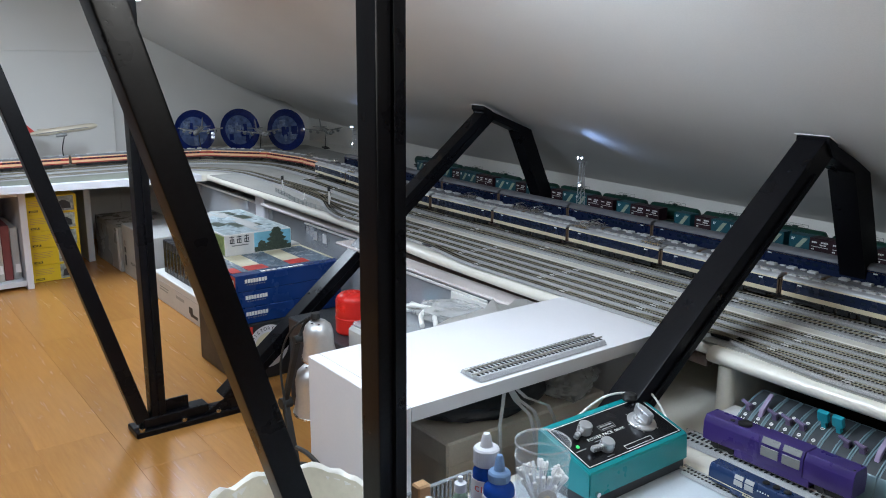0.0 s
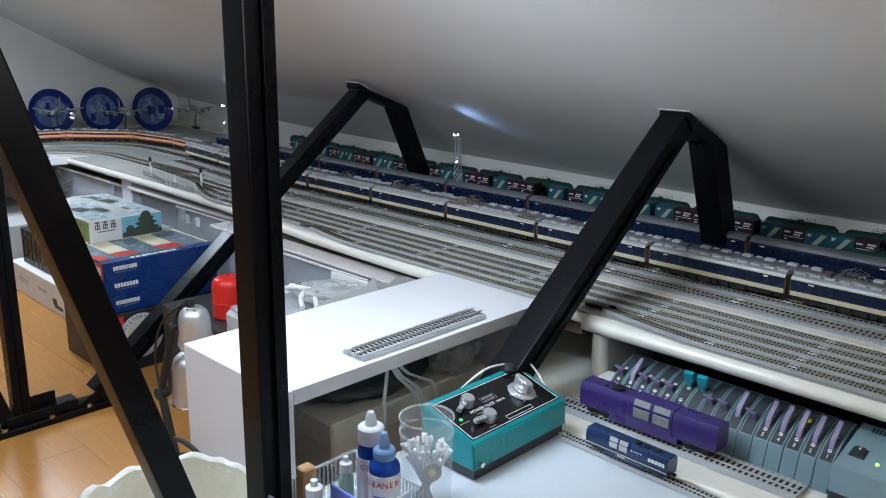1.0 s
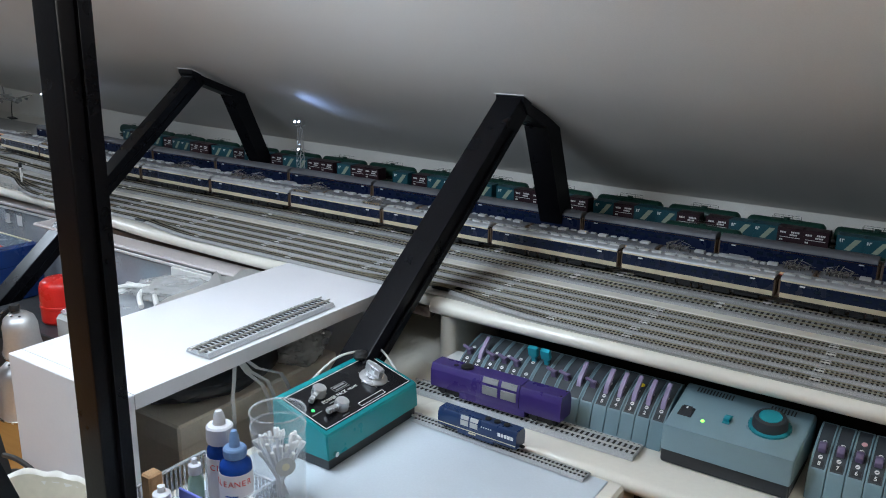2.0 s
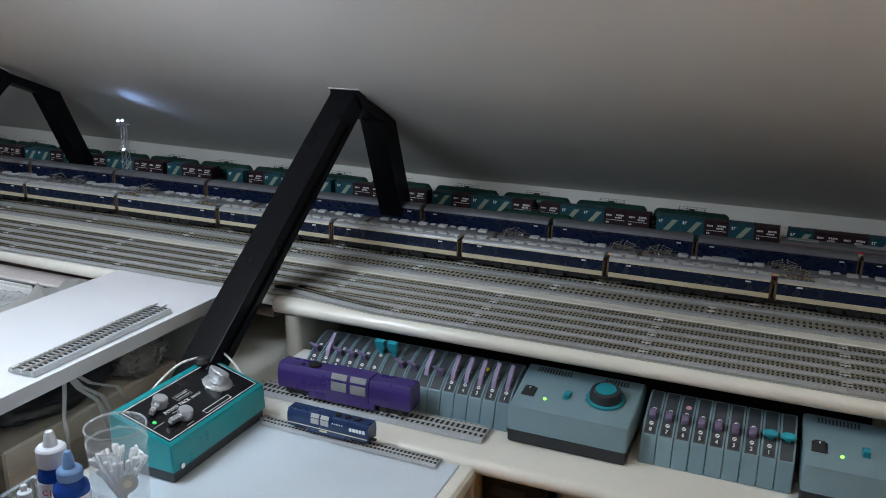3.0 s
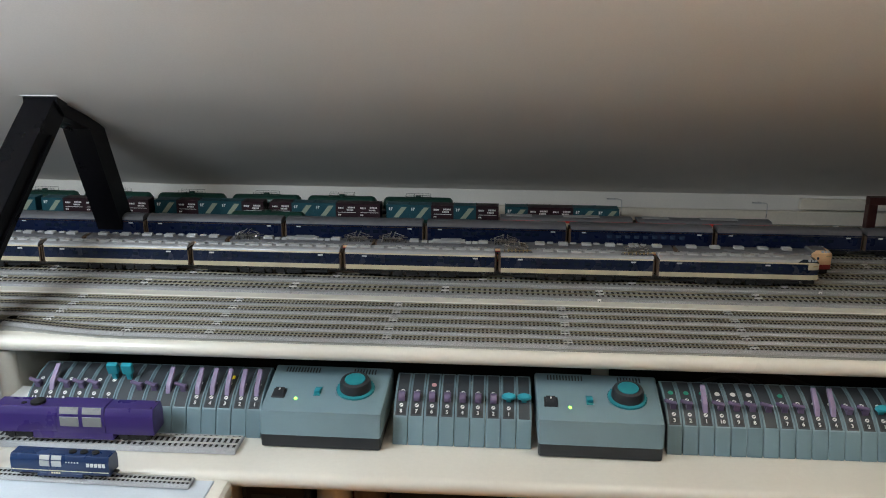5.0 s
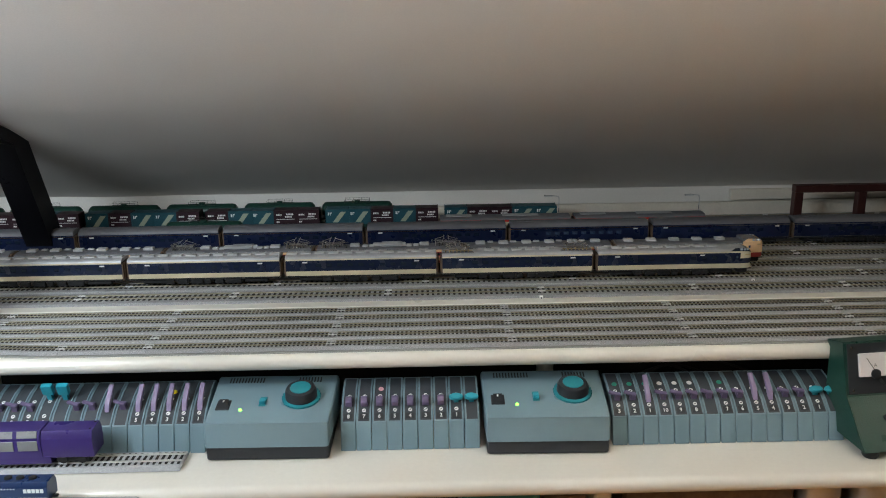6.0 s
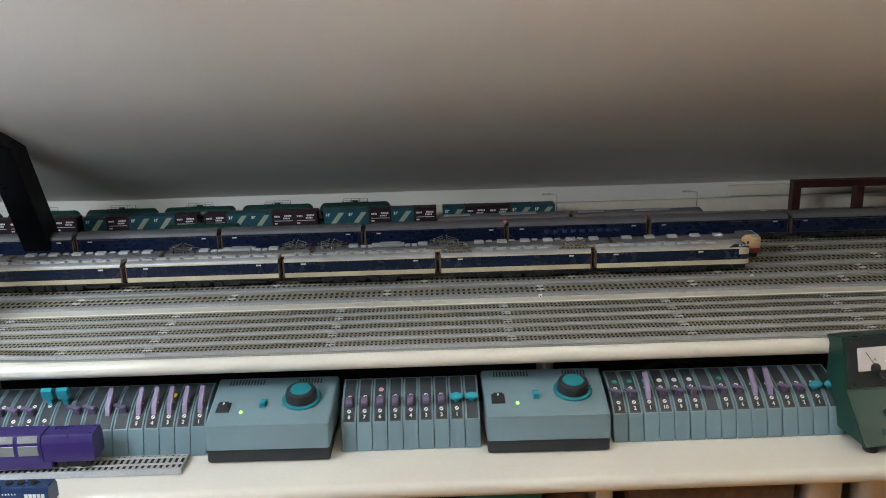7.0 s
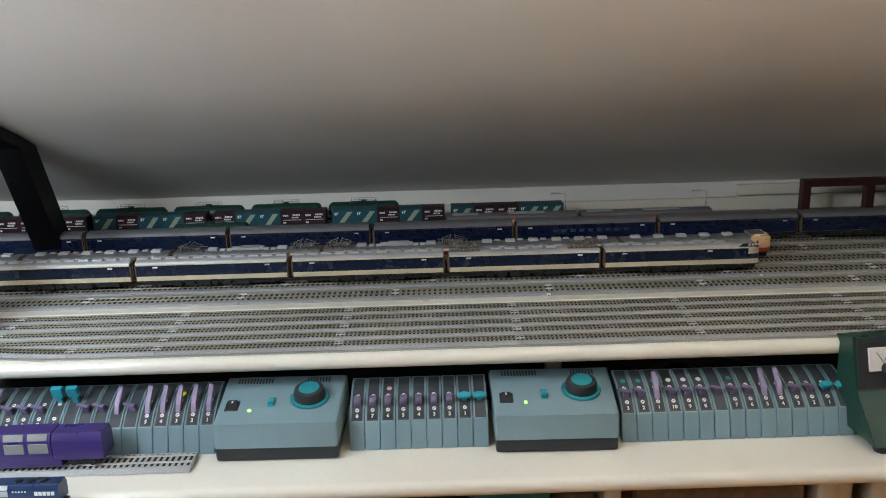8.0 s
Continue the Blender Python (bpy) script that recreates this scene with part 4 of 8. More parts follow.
def coach(name, L, mats, label, group, bands, roof_z=(0.0412, 0.0470), units=(), windows=None, doors=(), extras=(), nose=0):
    """A model coach: underframe, two bogies, body with painted bands, roof, roof units, windows, end bellows.
    Built along x, rail top at z 0. bands: (z0, z1, material) laid proud of the body sides."""
    t = thing(name, None, label, "model train car", group)
    body_mat, roof_mat = mats
    z0, z1 = 0.0125, roof_z[0]
    if nose:
        body_x = L / 2 - 0.030
    else:
        body_x = L / 2 - 0.002
    part("underframe", shared(f"underframe:{L}", lambda: under_mesh(L), M_UNDER), None, t)
    for x in (-L / 2 + 0.042, L / 2 - 0.042):
        part("bogie", shared("bogie", bogie_mesh, M_UNDER), None, t, m=pose(x, 0, 0))
    part("body", shared(f"body:{name}{body_x:.3f}", lambda: prism(shell_profile(0.0355, z0, z1), -L / 2 + 0.002, body_x), body_mat), None, t)
    part("roof", shared(f"roof:{name}{body_x:.3f}", lambda: prism(roof_profile(0.0362, roof_z[0], roof_z[1]), -L / 2 + 0.0015, body_x + 0.0005), roof_mat, 50), None, t)
    for k, (a, b, mat) in enumerate(bands):
        part("stripe", shared(f"stripe:{name}{k}{body_x:.3f}", lambda: prism(shell_profile(0.0361, a, b), -L / 2 + 0.0022, body_x - 0.0002), mat), None, t)
    if windows:
        w, h, zc, pitch, mat, skip = windows
        n = int((L - 0.05) / pitch)
        me = shared(f"window:{w}{h}{mat.name}", lambda: box(-w / 2, w / 2, -0.0182, 0.0182, -h / 2, h / 2, 0.0004), mat)
        for i in range(n):
            x = (i - (n - 1) / 2) * pitch
            if i not in skip and x < body_x - 0.01:
                part("window", me, None, t, m=pose(x, 0, zc))
    for x in doors:
        part("door", shared(f"door:{name}", lambda: box(-0.0042, 0.0042, -0.0180, 0.0180, 0.0212, 0.0355, 0.0004), body_mat), None, t, m=pose(x, 0, 0))
        part("number_plate", shared("number_plate", lambda: box(-0.004, 0.004, -0.0184, 0.0184, -0.0011, 0.0011), M_MARK), None, t, m=pose(x - math.copysign(0.013, x), 0, 0.0355))
    for x, y, sx, sy, sz, mat in units:
        me = shared(f"roof_unit:{sx}{sy}{sz}{mat.name}", lambda: box(-sx / 2, sx / 2, -sy / 2, sy / 2, 0, sz, min(sz, sy) * 0.28, 2), mat)
        part("roof_unit", me, None, t, m=pose(x, y, roof_z[1] - 0.0012))
    for s in ((-1, 1) if not nose else (-1,)):
        part("bellows", shared("bellows", lambda: box(-0.0022, 0.0022, -0.0125, 0.0125, 0.0135, 0.0395, 0.0006), M_BELLOWS), None, t, m=pose(s * (L / 2 - 0.0002), 0, 0))
        part("end_step", shared("end_step", lambda: box(-0.001, 0.001, -0.0172, 0.0172, 0.012, 0.0385), M_BELLOWS), None, t, m=pose(s * (L / 2 - 0.0012), 0, 0))
    return t


def fan_rows(L, seed):
    rng = random.Random(seed)
    out = []
    for i in range(11):
        x = -L / 2 + L * (i + 0.5) / 11
        out.append((x, -0.0035, 0.0165, 0.0085, 0.0034, M_ROOFUNIT))
        if rng.random() < 0.75:
            out.append((x + 0.0115, 0.006, 0.014, 0.006, 0.0026, M_ROOFSILVER))
    return out


P_NIGHT = 0.2577
L_NIGHT = 0.2515
NIGHT_BANDS = ((0.0128, 0.0205, M_CREAMCOACH), (0.0386, 0.0412, M_CREAMCOACH))
NIGHT_WIN = (0.0085, 0.0050, 0.0305, 0.0175, M_PANE, (0, 12))


M_FLASH = make("flash_pale", (0.36, 0.40, 0.30), 0.5, grain=500, vary=0.05, stain=60, stains=0.1)


def nose_part(parent, L, side, brow, top_mat, low, mid, band, top, lift=0.0):
    """Flat-fronted high cab with rounded front corners: low band, mid side, pale front, brow with the windows, roof."""
    x0 = L / 2 - 0.030
    bm = bmesh.new()
    rings = []
    for dx, k, drop in ((0, 1, 0), (0.0090, 1, 0), (0.0170, 1, 0), (0.0255, 0.975, 0.0004), (0.0315, 0.91, 0.0022), (0.0352, 0.78, 0.0052), (0.0370, 0.56, 0.0090)):
        h = 0.0178 * k
        zt = top + lift - drop
        levels = [(h * 0.97, 0.0122), (h, 0.0205), (h, 0.0290), (h, 0.0386), (h, 0.0412 + lift - drop * 0.45), (h * 0.80, zt - 0.0012), (0, zt)]
        ring = [(-y, z) for y, z in levels] + [(y, z) for y, z in reversed(levels[:-1])]
        rings.append([bm.verts.new((x0 + dx, y, z)) for y, z in ring])
    n = len(rings[0])
    # 0 low, 1 mid, 2 side, 3 band, 4 brow, 5 roof
    for i, (a, b) in enumerate(zip(rings, rings[1:])):
        for k in range(n):
            row = min(k, n - 2 - k) if k < n - 1 else -1
            quad = (a[k], a[(k + 1) % n], b[(k + 1) % n], b[k])
            if row == -1:
                mat = 0
            elif row < 2:
                mat = row
            elif row == 2:
                mat = 2 if i < 2 else 3
            elif row == 3:
                mat = 3
            elif row == 4:
                mat = 4 if i > 0 else 5
            else:
                mat = 5 if i < 3 else 4
            if row == 4 and i == 0:
                low_left = k < n / 2
                tris = ((a[k], b[(k + 1) % n], b[k]), (a[k], a[(k + 1) % n], b[(k + 1) % n])) if low_left else ((a[(k + 1) % n], b[(k + 1) % n], b[k]), (a[k], a[(k + 1) % n], b[k]))
                bm.faces.new(tris[0]).material_index = 4
                bm.faces.new(tris[1]).material_index = 5
            else:
                bm.faces.new(quad).material_index = mat
    bm.faces.new(rings[-1]).material_index = 3
    bm.faces.new(list(reversed(rings[0]))).material_index = 5
    cab = part("cab", bm, (low, mid, side, band, brow, top_mat), parent, "high driving cab with a rounded front", smooth=25)
    z_pane = 0.0440 + lift
    for s in (-1, 1):
        for dx, yy, turn in ((0.0185, 0.0164, 0), (0.0240, 0.0162, 4), (0.0290, 0.0152, 14)):
            part("side_pane", box(-0.0020, 0.0020, -0.0007, 0.0007, -0.0018, 0.0018, 0.0003), M_PANELIGHT, cab, "pale glass pane", pose(x0 + dx, s * yy, z_pane, s * 34, 0, -s * turn))
        part("cab_door", box(-0.0030, 0.0030, -0.0004, 0.0004, -0.0060, 0.0060, 0.0003), mid, cab, "", pose(x0 + 0.0115, s * 0.0180, 0.0285))
        part("door_window", box(-0.0016, 0.0016, -0.0003, 0.0003, -0.0022, 0.0022), M_PANEPALER, cab, "", pose(x0 + 0.0115, s * 0.0184, 0.0315))
        part("headlight", rod((-0.001, 0, 0), (0.0022, 0, 0), 0.0018, seg=12), M_STEEL, cab, "", pose(x0 + 0.0350, s * 0.0080, 0.0245))
        part("side_mark", box(-0.0038, 0.0038, -0.0003, 0.0003, -0.0008, 0.0008), M_BRASS, cab, "", pose(x0 + 0.0285, s * 0.0172, 0.0352, 0, 0, -s * 10))
    for y in (-0.0045, 0.0045):
        part("windscreen", box(-0.0006, 0.0006, -0.0036, 0.0036, -0.0026, 0.0026, 0.0003), M_PANE, cab, "", pose(x0 + 0.0362, y, 0.0385 + lift, 0, -26, 0))
    part("head_mark", box(-0.0006, 0.0008, -0.006, 0.006, -0.0022, 0.0022, 0.0003), M_MARK, cab, "", pose(x0 + 0.0371, 0, 0.0280))
    part("coupler", box(-0.006, 0.005, -0.003, 0.003, -0.002, 0.002, 0.0008), M_STEEL, cab, "", pose(L / 2 + 0.0075, 0, 0.0085))
    part("skirt", box(-0.012, 0.006, -0.013, 0.013, 0.003, 0.012, 0.002), M_UNDER, cab, "", pose(L / 2 - 0.004, 0, 0))


def night_train():
    line = path_line("night")
    plain = coach("night_express_car", L_NIGHT, (M_NAVY, M_ROOFSILVER), "navy and cream sleeper express car with a silver roof", "night express cars",
                  NIGHT_BANDS, units=fan_rows(L_NIGHT, 1), windows=NIGHT_WIN, doors=(-0.105, 0.105))
    motor_units = [u for u in fan_rows(L_NIGHT, 2) if abs(u[0]) < 0.066]
    motor = coach("night_express_car", L_NIGHT, (M_NAVY, M_ROOFSILVER), "navy and cream motor car with roof current collectors", "night express cars",
                  NIGHT_BANDS, units=motor_units, windows=NIGHT_WIN, doors=(-0.105, 0.105))
    for x in (-0.098, 0.098):
        part("roof_well", box(-0.026, 0.026, -0.0135, 0.0135, 0, 0.0016, 0.0004), M_ROOFDARK, motor, "", pose(x, 0, 0.0452))
        pantograph(motor, x, 0.0466)
        bm = bmesh.new()
        rng = random.Random(9)
        for i in range(7):
            xx = -0.02 + 0.0062 * i
            rod((xx, -0.0115, 0), (xx, -0.0115, rng.uniform(0.003, 0.006)), 0.0011, seg=6, bm=bm)
        rod((-0.024, -0.0115, 0.0035), (0.024, -0.0115, 0.0035), 0.0006, seg=5, bm=bm)
        part("roof_conduit", bm, M_BRASS, motor, "brass-coloured insulators and pipes", pose(x, 0, 0.0460))
    head = coach("night_express_car", L_NIGHT, (M_NAVY, M_ROOFSILVER), "navy and cream driving car with a sloping cab at its end", "night express cars",
                 NIGHT_BANDS, units=[u for u in fan_rows(L_NIGHT, 5) if u[0] < 0.075], windows=NIGHT_WIN, doors=(-0.105, 0.062), nose=1)
    nose_part(head, L_NIGHT, M_NAVY, M_PANE, M_ROOFSILVER, M_CREAMCOACH, M_NAVY, M_CREAMCOACH, 0.0470)
    s_head = 1.6 - (0.2112 + P_NIGHT / 2)
    first_plain = first_motor = True
    for i in range(12):
        m = car_pose(line, s_head + P_NIGHT * i, L_NIGHT / 2)
        if i == 0:
            head.matrix_basis = m
        elif i in (1, 6, 10):
            if first_motor:
                motor.matrix_basis, first_motor = m, False
            else:
                copy_thing(motor, m)
        elif first_plain:
            plain.matrix_basis, first_plain = m, False
        else:
            copy_thing(plain, m)


def express_train():
    line = path_line("express")
    bands = ((0.0128, 0.0165, M_REDCOACH), (0.0245, 0.0320, M_REDCOACH))
    low = (0.0360, 0.0410)
    win = (0.0125, 0.0055, 0.0283, 0.0150, M_PANE, ())
    big = [(-0.1 + 0.04 * i, 0.0, 0.0165, 0.0125, 0.0050, M_ROOFUNIT) for i in range(6)]
    small = [(-0.082 + 0.04 * i, 0.007, 0.010, 0.006, 0.0030, M_ROOFUNIT) for i in range(5)]
    plain = coach("limited_express_car", L_NIGHT, (M_ORANGECREAM, M_ROOFDARK), "buff and red express car with grey roof and pale cooling units", "limited express cars",
                  bands, low, units=big + small, windows=win, doors=(-0.112, 0.112))
    motor = coach("limited_express_car", L_NIGHT, (M_ORANGECREAM, M_ROOFDARK), "buff and red motor car with current collectors on its roof", "limited express cars",
                  bands, low, units=[u for u in big if abs(u[0]) < 0.07], windows=win, doors=(-0.112, 0.112))
    for x in (-0.098, 0.098):
        pantograph(motor, x, 0.0408)
        bm = bmesh.new()
        rng = random.Random(5)
        for i in range(9):
            rod((-0.024 + 0.006 * i, rng.choice((-0.011, 0.011)), 0), (-0.024 + 0.006 * i, rng.choice((-0.011, 0.011)), rng.uniform(0.003, 0.007)), 0.0012, seg=6, bm=bm)
        rod((-0.026, 0.011, 0.004), (0.026, 0.011, 0.004), 0.0006, seg=5, bm=bm)
        part("roof_conduit", bm, M_STEEL, motor, "pale insulators and pipes", pose(x, 0, 0.0402))
    for dx in (-0.042, -0.03, 0.034, 0.046):
        part("roof_box", box(-0.0045, 0.0045, -0.004, 0.004, 0, 0.0035, 0.0008), M_ROOFUNIT, motor, "", pose(dx, -0.006, 0.0405))
    part("resistor_cover", box(-0.018, 0.018, -0.0095, 0.0095, 0, 0.0050, 0.001), M_ROOFSILVER, motor, "ribbed grey cover", pose(0.004, 0, 0.0405))
    head = coach("limited_express_car", L_NIGHT, (M_ORANGECREAM, M_ROOFDARK), "buff and red driving car with a rounded high cab", "limited express cars",
                 bands, low, units=[u for u in big if u[0] < 0.07], windows=win, doors=(-0.112,), nose=1)
    nose_part(head, L_NIGHT, M_ORANGECREAM, M_ORANGECREAM, M_ROOFDARK, M_REDCOACH, M_ORANGECREAM, M_ORANGECREAM, 0.0470, -0.0012)
    s_head = 1.6 - 0.524 + 0.140
    fp = fm = True
    for i in range(19):
        m = car_pose(line, s_head + P_NIGHT * i, L_NIGHT / 2)
        if i == 0:
            head.matrix_basis = m
        elif i in (2, 3, 7, 8, 12):
            if fm:
                motor.matrix_basis, fm = m, False
            else:
                copy_thing(motor, m)
        elif fp:
            plain.matrix_basis, fp = m, False
        else:
            copy_thing(plain, m)


def blue_train():
    """Sleeping cars and their electric locomotive, passing on the fifth line."""
    line = path_line("blue")
    L, P = 0.261, 0.267
    bands = ((0.0136, 0.0145, M_STEEL), (0.0372, 0.0381, M_STEEL))
    car = coach("sleeping_car", L, (M_SLEEPBLUE, M_ROOFDARK), "dark blue sleeping car with thin silver lines and grey roof", "sleeping cars", bands,
                roof_z=(0.0405, 0.0500), units=[(x, 0, 0.030, 0.014, 0.0016, M_ROOFDARK) for x in (-0.1, 0.1)], windows=(0.0105, 0.0055, 0.0290, 0.0165, M_PANE, (0, 1, 11)), doors=(-0.118, 0.118))
    # faint window light of this car is given by a paler pane colour
    lit = coach("sleeping_car", L, (M_SLEEPBLUE, M_ROOFDARK), "dark blue lounge car with pale curtained windows", "sleeping cars", bands,
                roof_z=(0.0405, 0.0500), units=[(x, 0, 0.030, 0.014, 0.0016, M_ROOFDARK) for x in (-0.1, 0.1)], windows=(0.0095, 0.0060, 0.0290, 0.0165, M_PANEPALER, (0, 1, 11)), doors=(-0.118, 0.118))
    rear = 0.886
    f = True
    for i in range(14):
        s = 1.6 - rear + P * (i + 0.5)
        m = car_pose(line, s, L / 2)
        if i == 2:
            lit.matrix_basis = m
        elif f:
            car.matrix_basis, f = m, False
        else:
            copy_thing(car, m)
    loco("electric_locomotive", car_pose(line, 1.6 - rear - 0.115, 0.11))


def loco(name, m):
    L = 0.222
    t = thing(name, m, "dark blue electric locomotive with cream cab ends, coupled to blue cars", "model locomotive")
    part("underframe", shared("underframe:loco", lambda: under_mesh(L), M_UNDER), None, t)
    for x in (-0.072, 0, 0.072):
        part("bogie", shared("bogie", bogie_mesh, M_UNDER), None, t, m=pose(x, 0, 0))
    part("body", prism(shell_profile(0.0355, 0.0125, 0.0405), -L / 2 + 0.006, L / 2 - 0.006), M_SLEEPBLUE, t)
    part("roof", prism(roof_profile(0.0355, 0.0405, 0.0450), -L / 2 + 0.006, L / 2 - 0.006), M_ROOFDARK, t, smooth=50)
    for s in (-1, 1):
        cab = part("cab_front", prism([(s * (L / 2 - 0.0062), 0.0125), (s * (L / 2), 0.0125), (s * (L / 2), 0.029), (s * (L / 2 - 0.003), 0.0405), (s * (L / 2 - 0.0062), 0.0425)], -0.0178, 0.0178, "y"), M_CREAMCOACH, t, "cream cab front")
        for y in (-0.0085, 0.0085):
            part("windscreen", box(-0.0006, 0.0006, -0.0062, 0.0062, -0.0038, 0.0038), M_PANE, cab, "", pose(s * (L / 2 - 0.0016), y, 0.0350, 0, s * -14, 0))
        part("cab_band", box(-0.016, 0.0, -0.0180, 0.0180, 0.0140, 0.0385), M_CREAMCOACH, t, "", pose(s * (L / 2 - 0.006) + (0.016 if s < 0 else 0), 0, 0))
        part("cab_window", box(-0.004, 0.004, -0.0183, 0.0183, -0.0035, 0.0035), M_PANE, t, "", pose(s * (L / 2 - 0.014), 0, 0.0335))
        pantograph(t, s * 0.062, 0.0450)
    for x in (-0.03, 0.0, 0.03):
        part("roof_hatch", box(-0.011, 0.011, -0.010, 0.010, 0, 0.003, 0.0008), M_ROOFDARK, t, "", pose(x, 0, 0.0445))
    for i in range(8):
        part("louvre", shared("louvre", lambda: box(-0.0075, 0.0075, -0.0182, 0.0182, -0.003, 0.003, 0.0004), M_ROOFDARK), None, t, m=pose(-0.063 + 0.018 * i, 0, 0.033))
    return t


def red_train():
    line = path_line("goods")
    L = 0.256
    bands = ((0.0245, 0.0372, M_CREAMCOACH), (0.0372, 0.0400, M_BRIGHTRED))
    car = coach("red_railcar", L, (M_BRIGHTRED, M_ROOFDARK), "red and cream railcar with dark windows and grey roof", "red railcars", bands,
                units=[(-0.09, 0, 0.05, 0.016, 0.0022, M_ROOFSILVER), (0.03, 0, 0.07, 0.016, 0.0022, M_ROOFSILVER)], windows=(0.0100, 0.0072, 0.0308, 0.0170, M_PANE, ()), doors=())
    car.matrix_basis = car_pose(line, 1.6 - 0.086, L / 2)
    copy_thing(car, car_pose(line, 1.6 - 0.086 - 0.262, L / 2))


def container_mesh_label(parent, kind, m):
    """Printed markings: slanted cream flash and initials on teal, bars of script on maroon."""
    bm = bmesh.new()
    y = -0.0158
    if kind == "teal":
        pts = [(-0.009, 0.0045), (0.002, 0.0045), (0.019, 0.0265), (0.008, 0.0265)]
        prism(pts, y, y - 0.0003, "y", bm=bm)
        part("painted_flash", shared("painted_flash", lambda: bm, M_FLASH), None, parent)
        b2 = bmesh.new()
        box(-0.018, -0.0155, y - 0.0003, y, 0.0195, 0.0255, bm=b2)
        box(-0.014, -0.010, y - 0.0003, y, 0.0235, 0.0255, bm=b2)
        box(-0.014, -0.0125, y - 0.0003, y, 0.0195, 0.0255, bm=b2)
        part("painted_mark", shared("painted_mark:teal", lambda: b2, M_MARK), None, parent)
    else:
        rng = random.Random(2)
        for a, b, c, d in ((-0.018, -0.006, 0.0205, 0.0240), (0.002, 0.018, 0.0215, 0.0250), (0.000, 0.015, 0.0165, 0.0195), (-0.018, 0.019, 0.0125, 0.0135), (-0.018, -0.012, 0.006, 0.009)):
            x = a
            while x < b - 0.0008:
                w = rng.uniform(0.0015, 0.003) if b - a < 0.03 else b - a
                box(x, min(b, x + w), y - 0.0003, y, c, d, bm=bm)
                x += w + 0.0007
        part("painted_mark", shared("painted_mark:maroon", lambda: bm, M_MARK), None, parent)


def container(kind):
    col = "teal" if kind == "teal" else "maroon"
    t = thing("freight_container", None, f"{'blue-green' if kind == 'teal' else 'dark maroon'} freight container with painted markings, on a wagon", "freight container", "freight containers")
    bm = box(-0.0226, 0.0226, -0.0154, 0.0154, 0, 0.0312, 0.0006)
    for x in (-0.0222, 0.0222):
        for y in (-0.0150, 0.0150):
            box(x - 0.0010, x + 0.0010, y - 0.0010, y + 0.0010, 0.0002, 0.0315, bm=bm)
    part("shell", bm, M_TEALBOX if kind == "teal" else M_MAROON, t)
    container_mesh_label(t, kind, None)
    return t


def container_train():
    line = path_line("container")
    wagon = thing("flat_wagon", None, "dark green container flat wagon on the rails", "model wagon", "container wagons")
    L = 0.236
    part("deck", box(-L / 2, L / 2, -0.0155, 0.0155, 0.0095, 0.0128, 0.0005), M_TANK, wagon)
    part("sill", box(-L / 2 + 0.02, L / 2 - 0.02, -0.011, 0.011, 0.006, 0.0095, 0.0005), M_TANK, wagon)
    for x in (-0.085, 0.085):
        part("bogie", shared("bogie", bogie_mesh, M_UNDER), None, wagon, m=pose(x, 0, 0))
    kinds = {"teal": container("teal"), "maroon": container("maroon")}
    used = {"teal": False, "maroon": False}
    rng = random.Random(11)
    patterns = ["TMMTT", "TTMTM", "MTTMM", "TMTTM", "TMMTM", "MTTMT", "TMM.T", "MTTMM", "TTMTT", "MTTMM", "TMMTT"]
    right, P = 0.208, 0.2445
    for i in range(11):
        s = 1.6 - right + P * (i + 0.5)
        m = car_pose(line, s, L / 2)
        if i == 0:
            wagon.matrix_basis = m
        else:
            copy_thing(wagon, m)
        for k, c in enumerate(patterns[i]):
            if c == ".":
                continue
            kind = "teal" if c == "T" else "maroon"
            mm = m @ pose(-0.0925 + 0.0462 * k, 0, 0.0131)
            if used[kind]:
                copy_thing(kinds[kind], mm)
            else:
                kinds[kind].matrix_basis, used[kind] = mm, True


def tank_wagon(line, s, first=None):
    m = car_pose(line, s, 0.08)
    if first:
        return copy_thing(first, m)
    t = thing("tank_wagon", m, "green tank wagon with a railed top walkway, on the rails", "model wagon", "tank wagons")
    L = 0.150
    bm = bmesh.new()
    lathe([(0, -L / 2), (0.010, -L / 2 + 0.001), (0.0150, -L / 2 + 0.006), (0.0160, -L / 2 + 0.011), (0.0160, L / 2 - 0.011), (0.0150, L / 2 - 0.006), (0.010, L / 2 - 0.001), (0, L / 2)], 20, bm, m=pose(0, 0, 0.0285, 0, 90, 0))
    part("tank", bm, M_TANK, t, smooth=50)
    part("dome", rod((0, 0, 0.043), (0, 0, 0.0475), 0.006, seg=14), M_TANK, t)
    bm = bmesh.new()
    for y in (-0.009, 0.009):
        rod((-0.026, y, 0.0505), (0.026, y, 0.0505), 0.0004, seg=5, bm=bm)
        for x in (-0.026, -0.009, 0.009, 0.026):
            rod((x, y, 0.043), (x, y, 0.0505), 0.0004, seg=5, bm=bm)
    part("railing", bm, M_STEEL, t, "thin railing round the hatch")
    part("walkway", box(-0.028, 0.028, -0.0095, 0.0095, 0.0425, 0.0435), M_TANK, t)
    part("underframe", box(-L / 2 - 0.004, L / 2 + 0.004, -0.012, 0.012, 0.0088, 0.0130), M_UNDER, t)
    for x in (-0.05, 0.05):
        part("bogie", shared("bogie", bogie_mesh, M_UNDER), None, t, m=pose(x, 0, 0))
    return t


